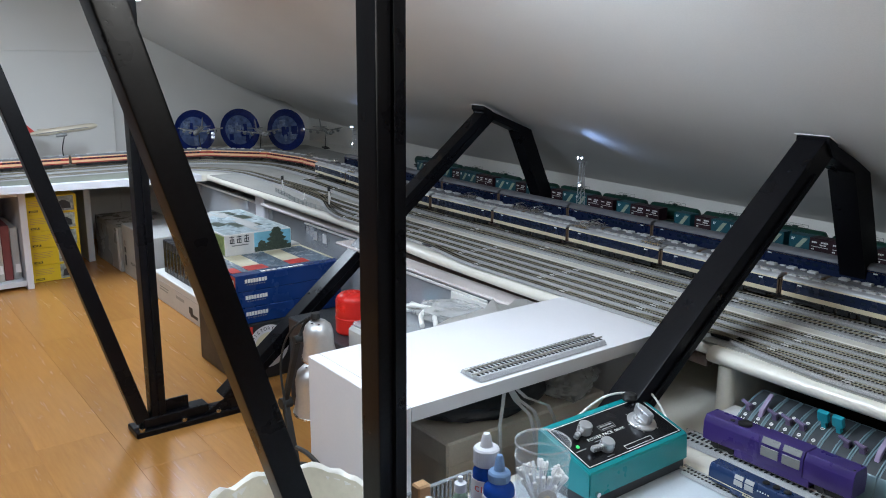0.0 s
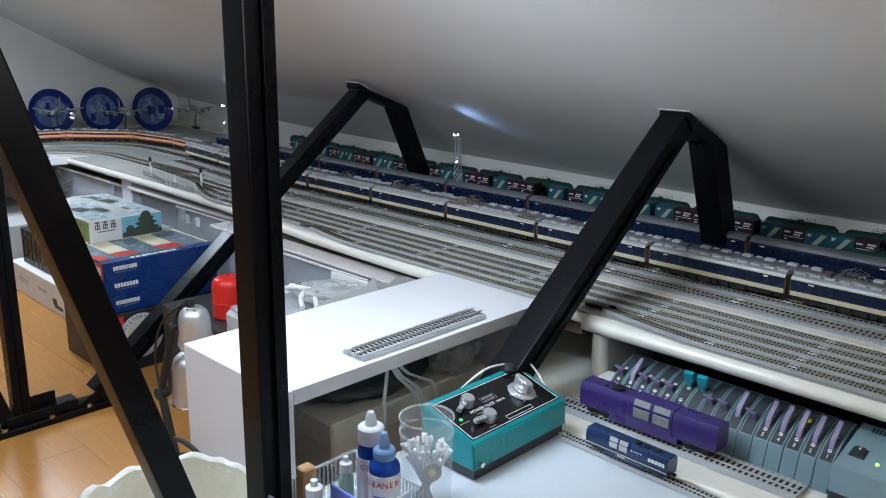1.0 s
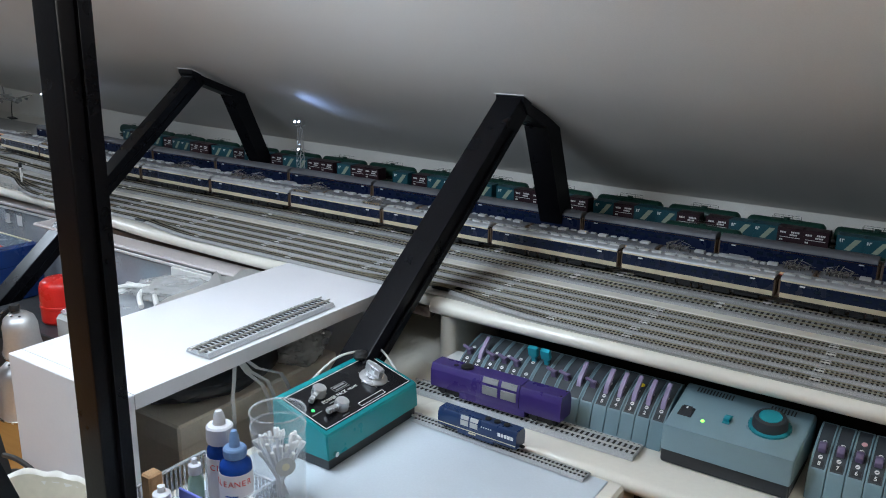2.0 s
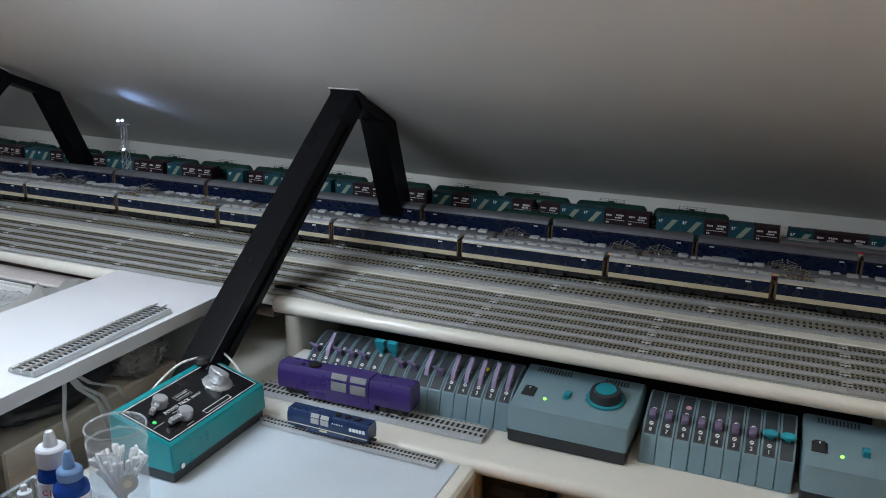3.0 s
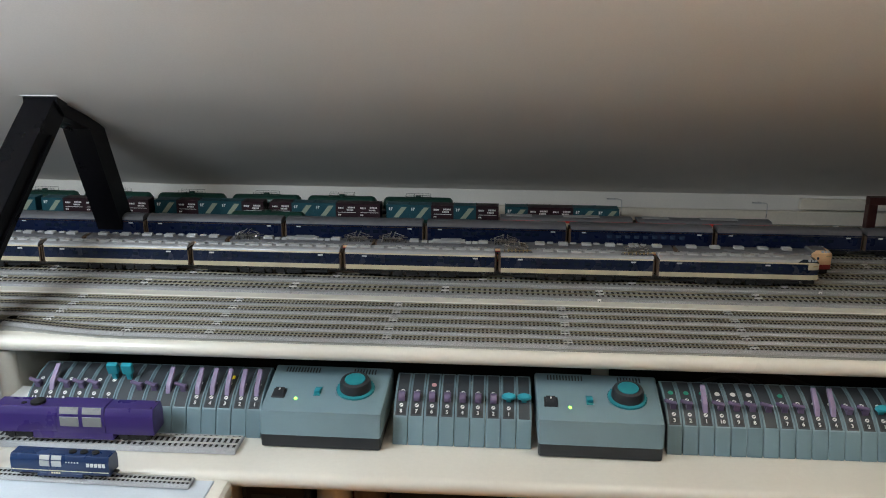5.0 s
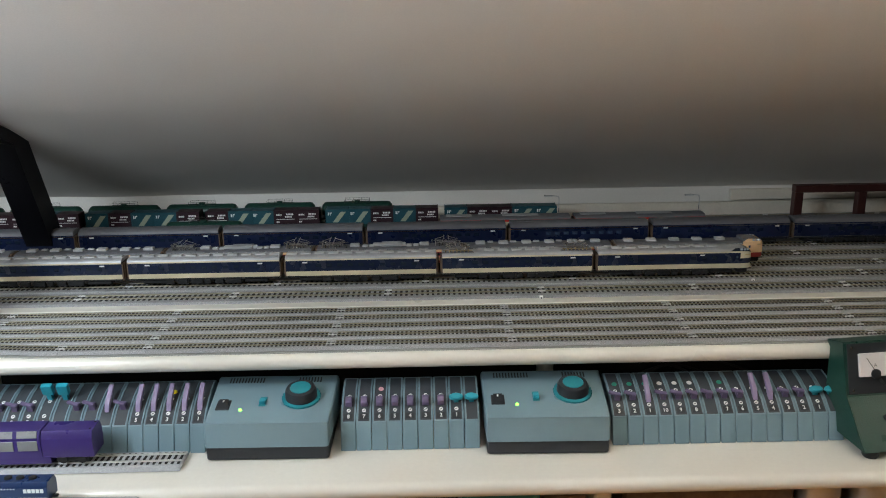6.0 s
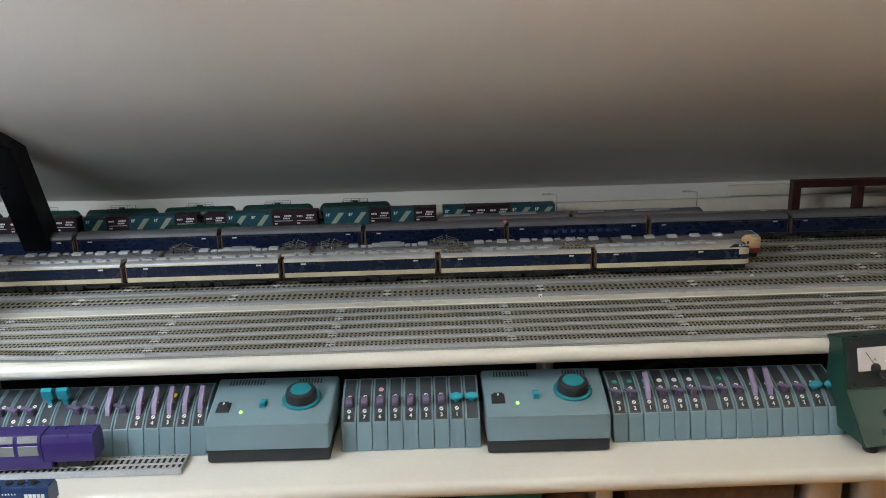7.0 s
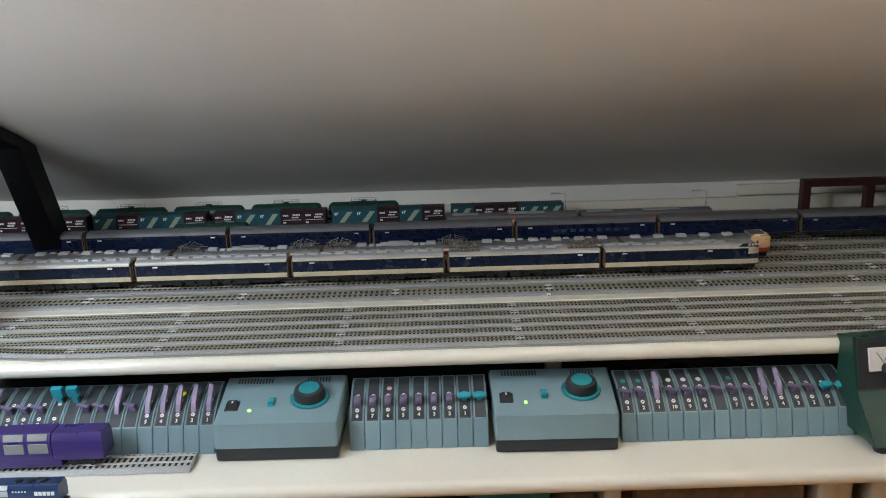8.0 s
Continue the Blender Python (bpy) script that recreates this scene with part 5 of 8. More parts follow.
night_train(), express_train(), blue_train(), red_train(), container_train()
tank_line, goods_line = path_line("tank"), path_line("goods")
first_tank = tank_wagon(tank_line, 1.6 + 0.215)
for i in range(1, 15):
    tank_wagon(tank_line, 1.6 + 0.215 + 0.165 * i, first_tank)
for s in (1.6 + 0.50,):
    tank_wagon(goods_line, s, first_tank)


# ---- lineside fittings ----
def light_tower(x, y, top):
    t = thing("light_tower", pose(x, y, 0.001), "grey lattice floodlight tower with small white lamps lit", "model lamp", "floodlight towers")
    bm = bmesh.new()
    r = 0.0085
    for sx in (-1, 1):
        for sy in (-1, 1):
            rod((sx * r, sy * r, 0), (sx * r * 0.5, sy * r * 0.5, top - 0.008), 0.0008, seg=5, bm=bm)
    n = 11
    for i in range(n):
        a, b = i / n, (i + 1) / n
        ra, rb, za, zb = r * (1 - 0.5 * a), r * (1 - 0.5 * b), (top - 0.008) * a, (top - 0.008) * b
        for s in (-1, 1):
            rod((-ra, s * ra, za), (rb, s * rb, zb), 0.0005, seg=4, bm=bm)
            rod((s * ra, -ra, za), (s * rb, rb, zb), 0.0005, seg=4, bm=bm)
            rod((-rb, s * rb, zb), (rb, s * rb, zb), 0.0005, seg=4, bm=bm)
    part("mast", bm, M_SILVERKNOB, t)
    part("platform", box(-0.011, 0.011, -0.008, 0.008, top - 0.009, top - 0.007), M_SILVERKNOB, t)
    for k, (dx, z) in enumerate(((-0.006, top), (0.007, top + 0.001), (0.004, top * 0.6))):
        lamp = part("floodlight", lathe([(0, -0.003), (0.0034, -0.002), (0.0042, 0.002), (0.0030, 0.004), (0, 0.0042)], 10), M_SILVERKNOB, t, "", pose(dx, -0.007, z, 60, 0, 0))
        part("bulb", lathe([(0, 0.0062), (0.0022, 0.0055), (0.0030, 0.0040)], 10), M_BULB, lamp, "small white bulb, lit")
    data = bpy.data.lights.new("tower_light", "SPOT")
    data.energy, data.color, data.spot_size, data.spot_blend, data.shadow_soft_size = 0.15, (0.36, 0.54, 1.0), radians(110), 1.0, 0.003
    ob = new("tower_light", data)
    ob.matrix_world = look((x - 0.004, y - 0.016, top + 0.012), (x + 0.030, y + 0.010, top + 0.045))
    return t


light_tower(-1.523, 1.482, 0.172)
light_tower(-2.77, 1.56, 0.155)


def street_lamp(x, y, h):
    t = thing("street_lamp", pose(x, y, 0.001), "thin grey model street lamp with a curved arm", "model lamp", "street lamps")
    part("pole", hose([(0, 0, 0), (0, 0, h * 0.6), (0, 0, h - 0.004), (-0.004, 0, h), (-0.014, 0, h + 0.001)], 0.0009, 6), M_SILVERKNOB, t)
    part("lamp_head", box(-0.031, -0.013, -0.003, 0.003, h - 0.0005, h + 0.0025, 0.001, 2), M_SILVERKNOB, t)


street_lamp(0.212, 1.638, 0.066)
street_lamp(0.512, 1.645, 0.062)


def marker(x, y):
    t = thing("stop_marker", pose(x, y, 0.001), "tiny white square stop marker with a black sign", "model sign", "stop markers")
    part("board", box(-0.0028, 0.0028, -0.0008, 0.0008, 0.002, 0.009, 0.0004), M_MARK, t)
    part("sign", box(-0.0009, 0.0009, -0.0010, -0.0008, 0.0035, 0.0065), M_CHARCOAL, t)
    part("stem", rod((0, 0, 0), (0, 0, 0.003), 0.0006, seg=6), M_CHARCOAL, t)


marker(0.112, 1.166)
marker(0.472, 1.231)


def signal(x, y, h):
    t = thing("railway_signal", pose(x, y, 0.001), "small white-posted colour light signal beside the tracks", "model signal", "signals")
    part("post", rod((0, 0, 0), (0, 0, h), 0.0024, 0.0020, seg=8), M_MARK, t)
    if h > 0.03:
        head = part("head", box(-0.003, 0.003, -0.0036, 0.0036, h - 0.003, h + 0.010, 0.0015, 2), M_CHARCOAL, t)
        part("hood", rod((0.003, 0, h + 0.005), (0.0055, 0, h + 0.005), 0.0022, seg=8), M_CHARCOAL, head)
        part("plate", box(0.0015, 0.0030, -0.0036, 0.0036, h * 0.42, h * 0.62), M_MARK, t)
    part("foot", box(-0.004, 0.004, -0.004, 0.004, 0, 0.003, 0.0008), M_MARK, t)


signal(-2.40, 1.075, 0.046)
signal(-2.125, 1.085, 0.046)
signal(-2.265, 1.080, 0.020)


def track_fence():
    t = thing("track_fence", pose(0, 0, 0), "low grey mesh fence curving beside the small tracks", "model fence")
    bends = [Vector(p) for p in ((-2.43, 1.066), (-2.35, 1.056), (-2.24, 1.034), (-2.11, 1.028), (-2.02, 1.033), (-1.965, 1.049), (-1.945, 1.078))]
    step, pts, left = 0.0275, [bends[0]], 0.0275
    for a, b in zip(bends, bends[1:]):
        gone, length = 0.0, (b - a).length
        while length - gone > left:
            gone, left = gone + left, step
            pts.append(a + (b - a) * (gone / length))
        left -= length - gone
    for a, b in zip(pts, pts[1:]):
        d = Vector((b[0] - a[0], b[1] - a[1]))
        m = pose(a[0], a[1], 0.001, 0, 0, math.degrees(math.atan2(d.y, d.x)))
        me = shared("fence_panel", lambda: fence_panel(0.0275), M_FENCE, 0)
        part("fence_panel", me, None, t, m=m)


def fence_panel(w):
    bm = bmesh.new()
    rod((0, 0, 0), (0, 0, 0.015), 0.0008, seg=5, bm=bm)
    for z in (0.002, 0.008, 0.014):
        rod((0, 0, z), (w, 0, z), 0.0004, seg=4, bm=bm)
    for i in range(1, 7):
        rod((w * i / 7, 0, 0.002), (w * i / 7, 0, 0.014), 0.0003, seg=4, bm=bm)
    return bm


track_fence()


def girder_frame():
    t = thing("girder_portal", pose(0, 0, 0.001), "dark red-brown model girder portal by the wall", "model bridge")
    y0, y1 = 1.612, 1.632
    part("girder", box(0.702, 1.14, y0, y1, 0.070, 0.085, 0.001), M_BROWNGIRDER, t)
    for x in (0.702, 0.836, 0.98, 1.122):
        part("column", box(x, x + 0.018, y0 + 0.001, y1 - 0.001, 0, 0.070, 0.001), M_BROWNGIRDER, t)
    for x in (0.735, 0.80, 0.90, 0.96, 1.05):
        part("rivet_plate", box(x, x + 0.012, y0 - 0.001, y0, 0.072, 0.083), M_BROWNGIRDER, t)


girder_frame()
solid("wall_panel", box(0.605, 1.75, 1.7155, 1.7290, 0.0345, 0.0585, 0.0015), M_BEIGE, "beige framed panel on the low wall by the portal", "trim", "structure")
solid("backing_board", box(-2.3, 1.75, 1.702, 1.714, 0.001, 0.034, 0.001), M_BEIGE, "beige backing board along the foot of the low wall", "trim", "structure")


# ---- control desk on the shelf ----
SHELF = -0.12


def slope_pose(p0, p1, x, d, lift=0.0):
    """A pose on a sloping top whose section runs from p0 to p1 in (y, z); d metres up the slope."""
    a = math.atan2(p1[1] - p0[1], p1[0] - p0[0])
    return pose(x, p0[0] + d * math.cos(a) - lift * math.sin(a), p0[1] + d * math.sin(a) + lift * math.cos(a), math.degrees(a), 0, 0)


def power_unit(x):
    t = thing("power_unit", pose(x, 0.9055, SHELF, 0, 0, -0.7), "grey-blue power unit with a round speed dial and black base", "train controller", "power units")
    w = 0.168
    part("base", box(0.0042, w - 0.0042, 0.0012, 0.116, 0.0008, 0.0212, 0.0045, 3), M_CHARCOAL, t, "black plastic base", smooth=30)
    bm = prism([(0.0, 0.020), (0.0040, 0.0525), (0.108, 0.0712), (0.115, 0.064), (0.117, 0.020)], 0, w)
    bmesh.ops.bevel(bm, geom=[e for e in bm.edges if abs(e.verts[0].co.x - e.verts[1].co.x) < 1e-6 or e.calc_face_angle(0) > 0.3], offset=0.0034, segments=3, profile=0.5, affect="EDGES")
    for v in bm.verts:
        v.co.x += (w / 2 - v.co.x) / (w / 2) * 0.0035 * max(0, 1 - v.co.y / 0.117)
    part("case", bm, M_GREYPLASTIC, t, smooth=40)
    p0, p1 = (0.0040, 0.0525), (0.108, 0.0712)
    rock = part("power_switch", box(-0.009, 0.009, -0.0105, 0.0105, -0.001, 0.0012, 0.0006), M_CHARCOAL, t, "black rocker switch", slope_pose(p0, p1, 0.0205, 0.039))
    part("rocker", prism([(-0.008, 0.001), (0.008, 0.001), (0.008, 0.0045), (0.0, 0.0018)], -0.006, 0.006), M_CHARCOAL, rock)
    part("switch_mark", box(-0.001, 0.001, 0.002, 0.006, 0.004, 0.0046), M_MARK, rock)
    part("pilot_lamp", lathe([(0.0023, 0), (0.0023, 0.0010), (0.0015, 0.0020), (0, 0.0024)], 14), M_LED, t, "green pilot lamp, lit", slope_pose(p0, p1, 0.0455, 0.028))
    slot = part("direction_slot", box(-0.0045, 0.0045, -0.010, 0.010, -0.001, 0.0008, 0.0004), M_TEALDARK, t, "", slope_pose(p0, p1, 0.0720, 0.046))
    part("direction_slider", box(-0.0038, 0.0038, -0.0065, 0.0010, 0.0008, 0.0055, 0.001, 2), M_TEALLEVER, slot, "teal slider")
    knob = part("speed_dial", lathe([(0.0255, 0), (0.0255, 0.0025), (0.0235, 0.0035), (0.0, 0.0035)], 40), M_TEALDARK, t, "teal dial ring", slope_pose(p0, p1, 0.1225, 0.054))
    bm = lathe([(0.0215, 0.003), (0.0210, 0.012), (0.0190, 0.0160), (0.0150, 0.0175), (0.0142, 0.0166), (0, 0.0166)], 40)
    part("knob", bm, M_CHARCOAL, knob, "black turning knob")
    part("knob_cap", lathe([(0.0140, 0.0164), (0.0135, 0.0174), (0, 0.0176)], 32), M_TEALDARK, knob, "teal cap")
    rib = shared("dial_rib", lambda: box(0.0238, 0.0262, -0.0007, 0.0007, 0.0002, 0.0030), M_TEALDARK, 0)
    for k in range(28):
        part("dial_rib", rib, None, knob, m=pose(0, 0, 0, 0, 0, k * 360 / 28))
    vent = shared("vent_slot", lambda: box(-0.0009, 0.0009, -0.0065, 0.0045, -0.0006, 0.0004), M_CHARCOAL, 0)
    for i in range(12):
        part("vent_slot", vent, None, t, m=slope_pose(p0, p1, 0.0185 + 0.0042 * i, 0.0965, 0.0002))
    for i in range(8):
        part("vent_slot", vent, None, t, m=slope_pose(p0, p1, 0.1145 + 0.0042 * i, 0.0965, 0.0002))
    return t


first_unit = power_unit(-0.3612)
copy_thing(first_unit, pose(0.0042, 0.9055, SHELF, 0, 0, -1.0))

SW = 0.0206
SW_CURVE = [(0.0112, 0.0378), (0.026, 0.0490), (0.042, 0.0570), (0.060, 0.0632), (0.080, 0.0670)]


def switch_case():
    pr = [(0, 0.0006), (0.0100, 0.0366)] + SW_CURVE + [(0.087, 0.0655), (0.090, 0.060), (0.090, 0.0006)]
    bm = prism(pr, 0.0003, SW - 0.0006)
    bmesh.ops.bevel(bm, geom=[e for e in bm.edges if abs(e.verts[0].co.x - e.verts[1].co.x) < 1e-6], offset=0.0007, segments=1, affect="EDGES")
    return bm


def strip(x0, x1, i0, i1, lift, thick, pts=SW_CURVE):
    """A thin plate that follows the curved top."""
    line = pts[i0:i1 + 1]
    pr = [(y, z + lift) for y, z in line] + [(y, z + lift - thick) for y, z in reversed(line)]
    return prism(pr, x0, x1)


def on_top(x, k, lift=0.0):
    """Pose on the curved top at k from 0 (front) to 1 (back)."""
    f = k * (len(SW_CURVE) - 1)
    i = min(int(f), len(SW_CURVE) - 2)
    a, b = SW_CURVE[i], SW_CURVE[i + 1]
    y, z = a[0] + (b[0] - a[0]) * (f - i), a[1] + (b[1] - a[1]) * (f - i)
    ang = math.atan2(b[1] - a[1], b[0] - a[0])
    return pose(x, y - lift * math.sin(ang), z + lift * math.cos(ang), math.degrees(ang), 0, 0)


def switch_unit(x, y, lever, number, dot, group):
    """One slim point switch: case, dark top plate, side ribs, lever, two screw-like symbols, number."""
    t = thing("point_switch", pose(x, y, SHELF), "", "point switch", group)
    part("case", shared("case:switch", switch_case, M_GREYPLASTIC, 25), None, t)
    part("top_plate", shared("top_plate", lambda: strip(0.0030, SW - 0.0030, 0, 4, 0.0004, 0.001), M_PANELGREY, 25), None, t)
    for side in (0.0012, SW - 0.0022):
        part("side_rib", shared("side_rib", lambda: strip(-0.0004, 0.0014, 0, 4, 0.0011, 0.0012), M_GREYPLASTIC, 25), None, t, m=pose(side, 0, 0))
    if number or dot:
        sym = shared("symbol", lambda: symbol_mesh(), (M_MARK, M_CHARCOAL), 0)
        part("symbol", sym, None, t, m=on_top(SW / 2, 0.205, 0.0006))
        part("symbol", sym, None, t, m=on_top(SW / 2, 0.53, 0.0006))
    if number:
        plate = part("number_plate", shared("number_plate:switch", lambda: box(-0.0056, 0.0056, -0.0042, 0.0042, 0, 0.0004), M_CHARCOAL), None, t, m=on_top(SW / 2, 0.085, 0.0005))
        lettering(number, 0.0076, M_MARK, plate, pose(0, 0, 0.0006), "number", "", 0.00014)
    if dot:
        part("colour_dot", lathe([(0.0036, 0), (0.0034, 0.0006), (0, 0.0008)], 16), dot, t, "", on_top(SW / 2 + 0.001, 0.70, 0.0006))
    words = "grey-blue slim point switch"
    if lever == "up":
        part("lever", shared("lever:up", lambda: raised_lever(), M_PURPLELEVER), None, t, "raised purple lever", on_top(SW / 2, 0.27, 0.0005))
        words += " with its purple lever raised"
    elif lever == "side":
        part("lever", shared("lever:side", lambda: side_lever(), M_PURPLEDARK), None, t, "dark purple lever laid over", on_top(SW / 2, 0.36, 0.0005))
        words += " with a dark purple lever laid over"
    elif lever == "mid":
        part("lever", shared("lever:mid", lambda: mid_lever(), M_PURPLEDARK), None, t, "short dark purple lever", on_top(SW / 2, 0.35, 0.0005))
        words += " with a short dark purple lever"
    elif lever == "teal":
        part("lever", shared("lever:teal", lambda: teal_lever(), M_TEALLEVER), None, t, "teal lever", on_top(SW / 2, 0.38, 0.0005))
        words += " with a teal lever"
    elif lever == "tealup":
        part("lever", shared("lever:tealup", lambda: teal_raised(), M_TEALLEVER), None, t, "raised teal lever", on_top(SW / 2, 0.60, 0.0005))
        words += " with a raised teal lever"
    else:
        words += " with a blank dark top"
    return tagged(t, words + (", numbered" if number else ""))


def symbol_mesh():
    bm = lathe([(0.0027, 0), (0.0027, 0.0004), (0, 0.0004)], 14)
    n = len(bm.verts)
    box(-0.0018, 0.0018, -0.00045, 0.00045, 0.0003, 0.0006, bm=bm, mat=1)
    bmesh.ops.rotate(bm, verts=list(bm.verts)[n:], matrix=Matrix.Rotation(math.radians(35), 3, "Z"))
    return bm


def raised_lever():
    bm = prism([(-0.002, 0.0), (0.005, 0.0), (0.012, 0.0040), (0.036, 0.0110), (0.0350, 0.0140), (0.007, 0.0085)], -0.0032, 0.0032)
    bmesh.ops.bevel(bm, geom=bm.edges[:], offset=0.0006, segments=1, affect="EDGES")
    return bm


def side_lever():
    bm = prism([(-0.004, 0.0), (0.006, 0.0), (0.0045, 0.0075), (-0.002, 0.0085)], -0.0036, 0.0036)
    n = len(bm.verts)
    box(-0.0125, 0.0040, -0.0024, 0.0024, 0.0066, 0.0108, 0.0010, bm=bm)
    bmesh.ops.rotate(bm, verts=list(bm.verts)[n:], cent=(0, 0, 0.008), matrix=Matrix.Rotation(math.radians(-14), 3, "Z") @ Matrix.Rotation(math.radians(8), 3, "Y"))
    return bm


def mid_lever():
    bm = prism([(-0.005, 0.0), (0.009, 0.0), (0.0075, 0.008), (0.002, 0.0105), (-0.0045, 0.0082)], -0.0044, 0.0044)
    bmesh.ops.bevel(bm, geom=bm.edges[:], offset=0.0007, segments=1, affect="EDGES")
    return bm


def teal_lever():
    bm = lathe([(0, 0.0065), (0.0085, 0.0070), (0.0088, 0.0095), (0.0070, 0.0115), (0, 0.0118)], 18, m=Matrix.Diagonal((1.1, 0.62, 1, 1)))
    box(-0.0032, 0.0032, -0.003, 0.003, 0, 0.008, bm=bm)
    return bm


def teal_raised():
    bm = box(-0.0075, 0.0075, -0.004, 0.004, 0.010, 0.026, 0.0018, 2)
    box(-0.0032, 0.0032, -0.003, 0.003, 0, 0.012, bm=bm)
    return bm


UP, SIDE, MID, TEAL, NO = "up", "side", "mid", "teal", ""
BANK_A = [(SIDE, "11", None), (UP, "10", None), (SIDE, "9", None), (SIDE, "8", None), (SIDE, "7", None), ("tealup", "6", None), ("tealup", "", None), (SIDE, "", None), (SIDE, "", None),
          (UP, "", None), (SIDE, "", None), (UP, "5", None), (UP, "4", None), (UP, "3", M_YELLOW), (UP, "2", None), (UP, "1", None)]
BANK_B = [(MID, "8", None), (MID, "7", None), (MID, "6", M_PINK), (MID, "5", None), (MID, "4", None), (MID, "3", None), (MID, "2", None), (TEAL, "1", None), (TEAL, "", None)]
BANK_C = [(SIDE, "3", M_GREENDOT), (SIDE, "2", M_GREENDOT), (UP, "1", M_GREENDOT), (SIDE, "10", M_MARK), (SIDE, "9", M_MARK), (SIDE, "8", M_MARK), (SIDE, "", None), (SIDE, "7", M_GREENDOT),
          (SIDE, "6", None), (UP, "5", None), (UP, "4", None), (SIDE, "3", None), (SIDE, "2", None), (TEAL, "1", None), (TEAL, "", None)]
for bank, x0, y0, pitch, group in ((BANK_A, -0.3640 - 16 * SW, 0.929, SW, "western point switches"), (BANK_B, -0.1845, 0.9255, SW, "middle point switches"), (BANK_C, 0.1775, 0.925, 0.02075, "eastern point switches")):
    for i, (lever, number, dot) in enumerate(bank):
        switch_unit(x0 + pitch * i, y0, lever, number, dot, group)


def meter_box():
    """Large green mains controller: steep black face above a leaning green front, with a white ammeter."""
    t = thing("meter_controller", pose(0.4850, 0.868, SHELF, 0, 0, 6), "dark green metal controller with a white ammeter on its black face", "train controller")
    w = 0.19
    bm = prism([(0.0, 0.012), (0.051, 0.068), (0.071, 0.1355), (0.108, 0.1265), (0.096, 0.119), (0.096, 0.012)], 0, w)
    bmesh.ops.bevel(bm, geom=bm.edges[:], offset=0.0012, segments=2, affect="EDGES")
    part("case", bm, M_GREENPAINT, t, smooth=25)
    p0, p1 = (0.051, 0.068), (0.071, 0.1355)
    face = part("face_plate", box(0.004, w - 0.004, 0.002, 0.068, 0, 0.0012, 0.0004), M_CHARCOAL, t, "black face plate", slope_pose(p0, p1, 0, 0, 0.0))
    part("ammeter", box(0.018, 0.078, 0.024, 0.055, 0.001, 0.005, 0.0015, 2), M_LABEL, face, "white ammeter dial")
    lettering("A", 0.0065, M_WINDOWGREY, face, pose(0.040, 0.039, 0.0055), "dial_letter")
    part("needle", beam((0.041, 0.029, 0.0056), (0.028, 0.049, 0.0056), 0.0007, 0.0005, (0, 0, 1), 0), M_CHARCOAL, face)
    part("needle_cover", lathe([(0.0065, 0), (0.0065, 0.003), (0.004, 0.004), (0, 0.004)], 20), M_CHARCOAL, face, "", pose(0.040, 0.0275, 0.004))
    for y in (0.007, 0.063):
        part("screw", lathe([(0.0018, 0), (0.0016, 0.0010), (0, 0.0012)], 10), M_STEEL, face, "", pose(0.010, y, 0.0012))
    part("toggle", hose([(0.047, 0.020, 0.001), (0.047, 0.018, 0.006), (0.047, 0.013, 0.011)], 0.0022, 8), M_CABLE, face, "black toggle")
    low = part("printed_line", box(0.040, 0.15, 0.0300, 0.0308, 0, 0.0004), M_MARK, t, "", slope_pose((0.0, 0.012), p0, 0, 0, 0.0))
    part("push_button", lathe([(0.0045, 0), (0.0045, 0.004), (0.0035, 0.005), (0, 0.005)], 14), M_CABLE, t, "black push button", slope_pose((0.0, 0.012), p0, 0.046, 0.044, 0.0))
    for x in (0.018, w - 0.018):
        for y in (0.014, 0.084):
            part("rubber_foot", lathe([(0, 0), (0.009, 0), (0.0105, 0.003), (0.010, 0.0125), (0, 0.0125)], 18), M_CABLE, t, "", pose(x, y, 0.0004))


meter_box()
for k, line in enumerate((((0.16, 1.050, -0.112), (0.22, 1.046, -0.080), (0.29, 1.050, -0.060), (0.36, 1.046, -0.082), (0.44, 1.050, -0.108)),
                          ((0.19, 1.052, -0.115), (0.25, 1.042, -0.066), (0.33, 1.048, -0.052), (0.40, 1.044, -0.070), (0.47, 1.050, -0.112)),
                          ((0.21, 1.038, -0.116), (0.27, 1.040, -0.058), (0.32, 1.036, -0.075), (0.35, 1.040, -0.116)))):
    solid("black_cable", hose(line, 0.0018), M_CABLE, "thin black cable looped behind the switches", "cable", group="cables behind the switches")


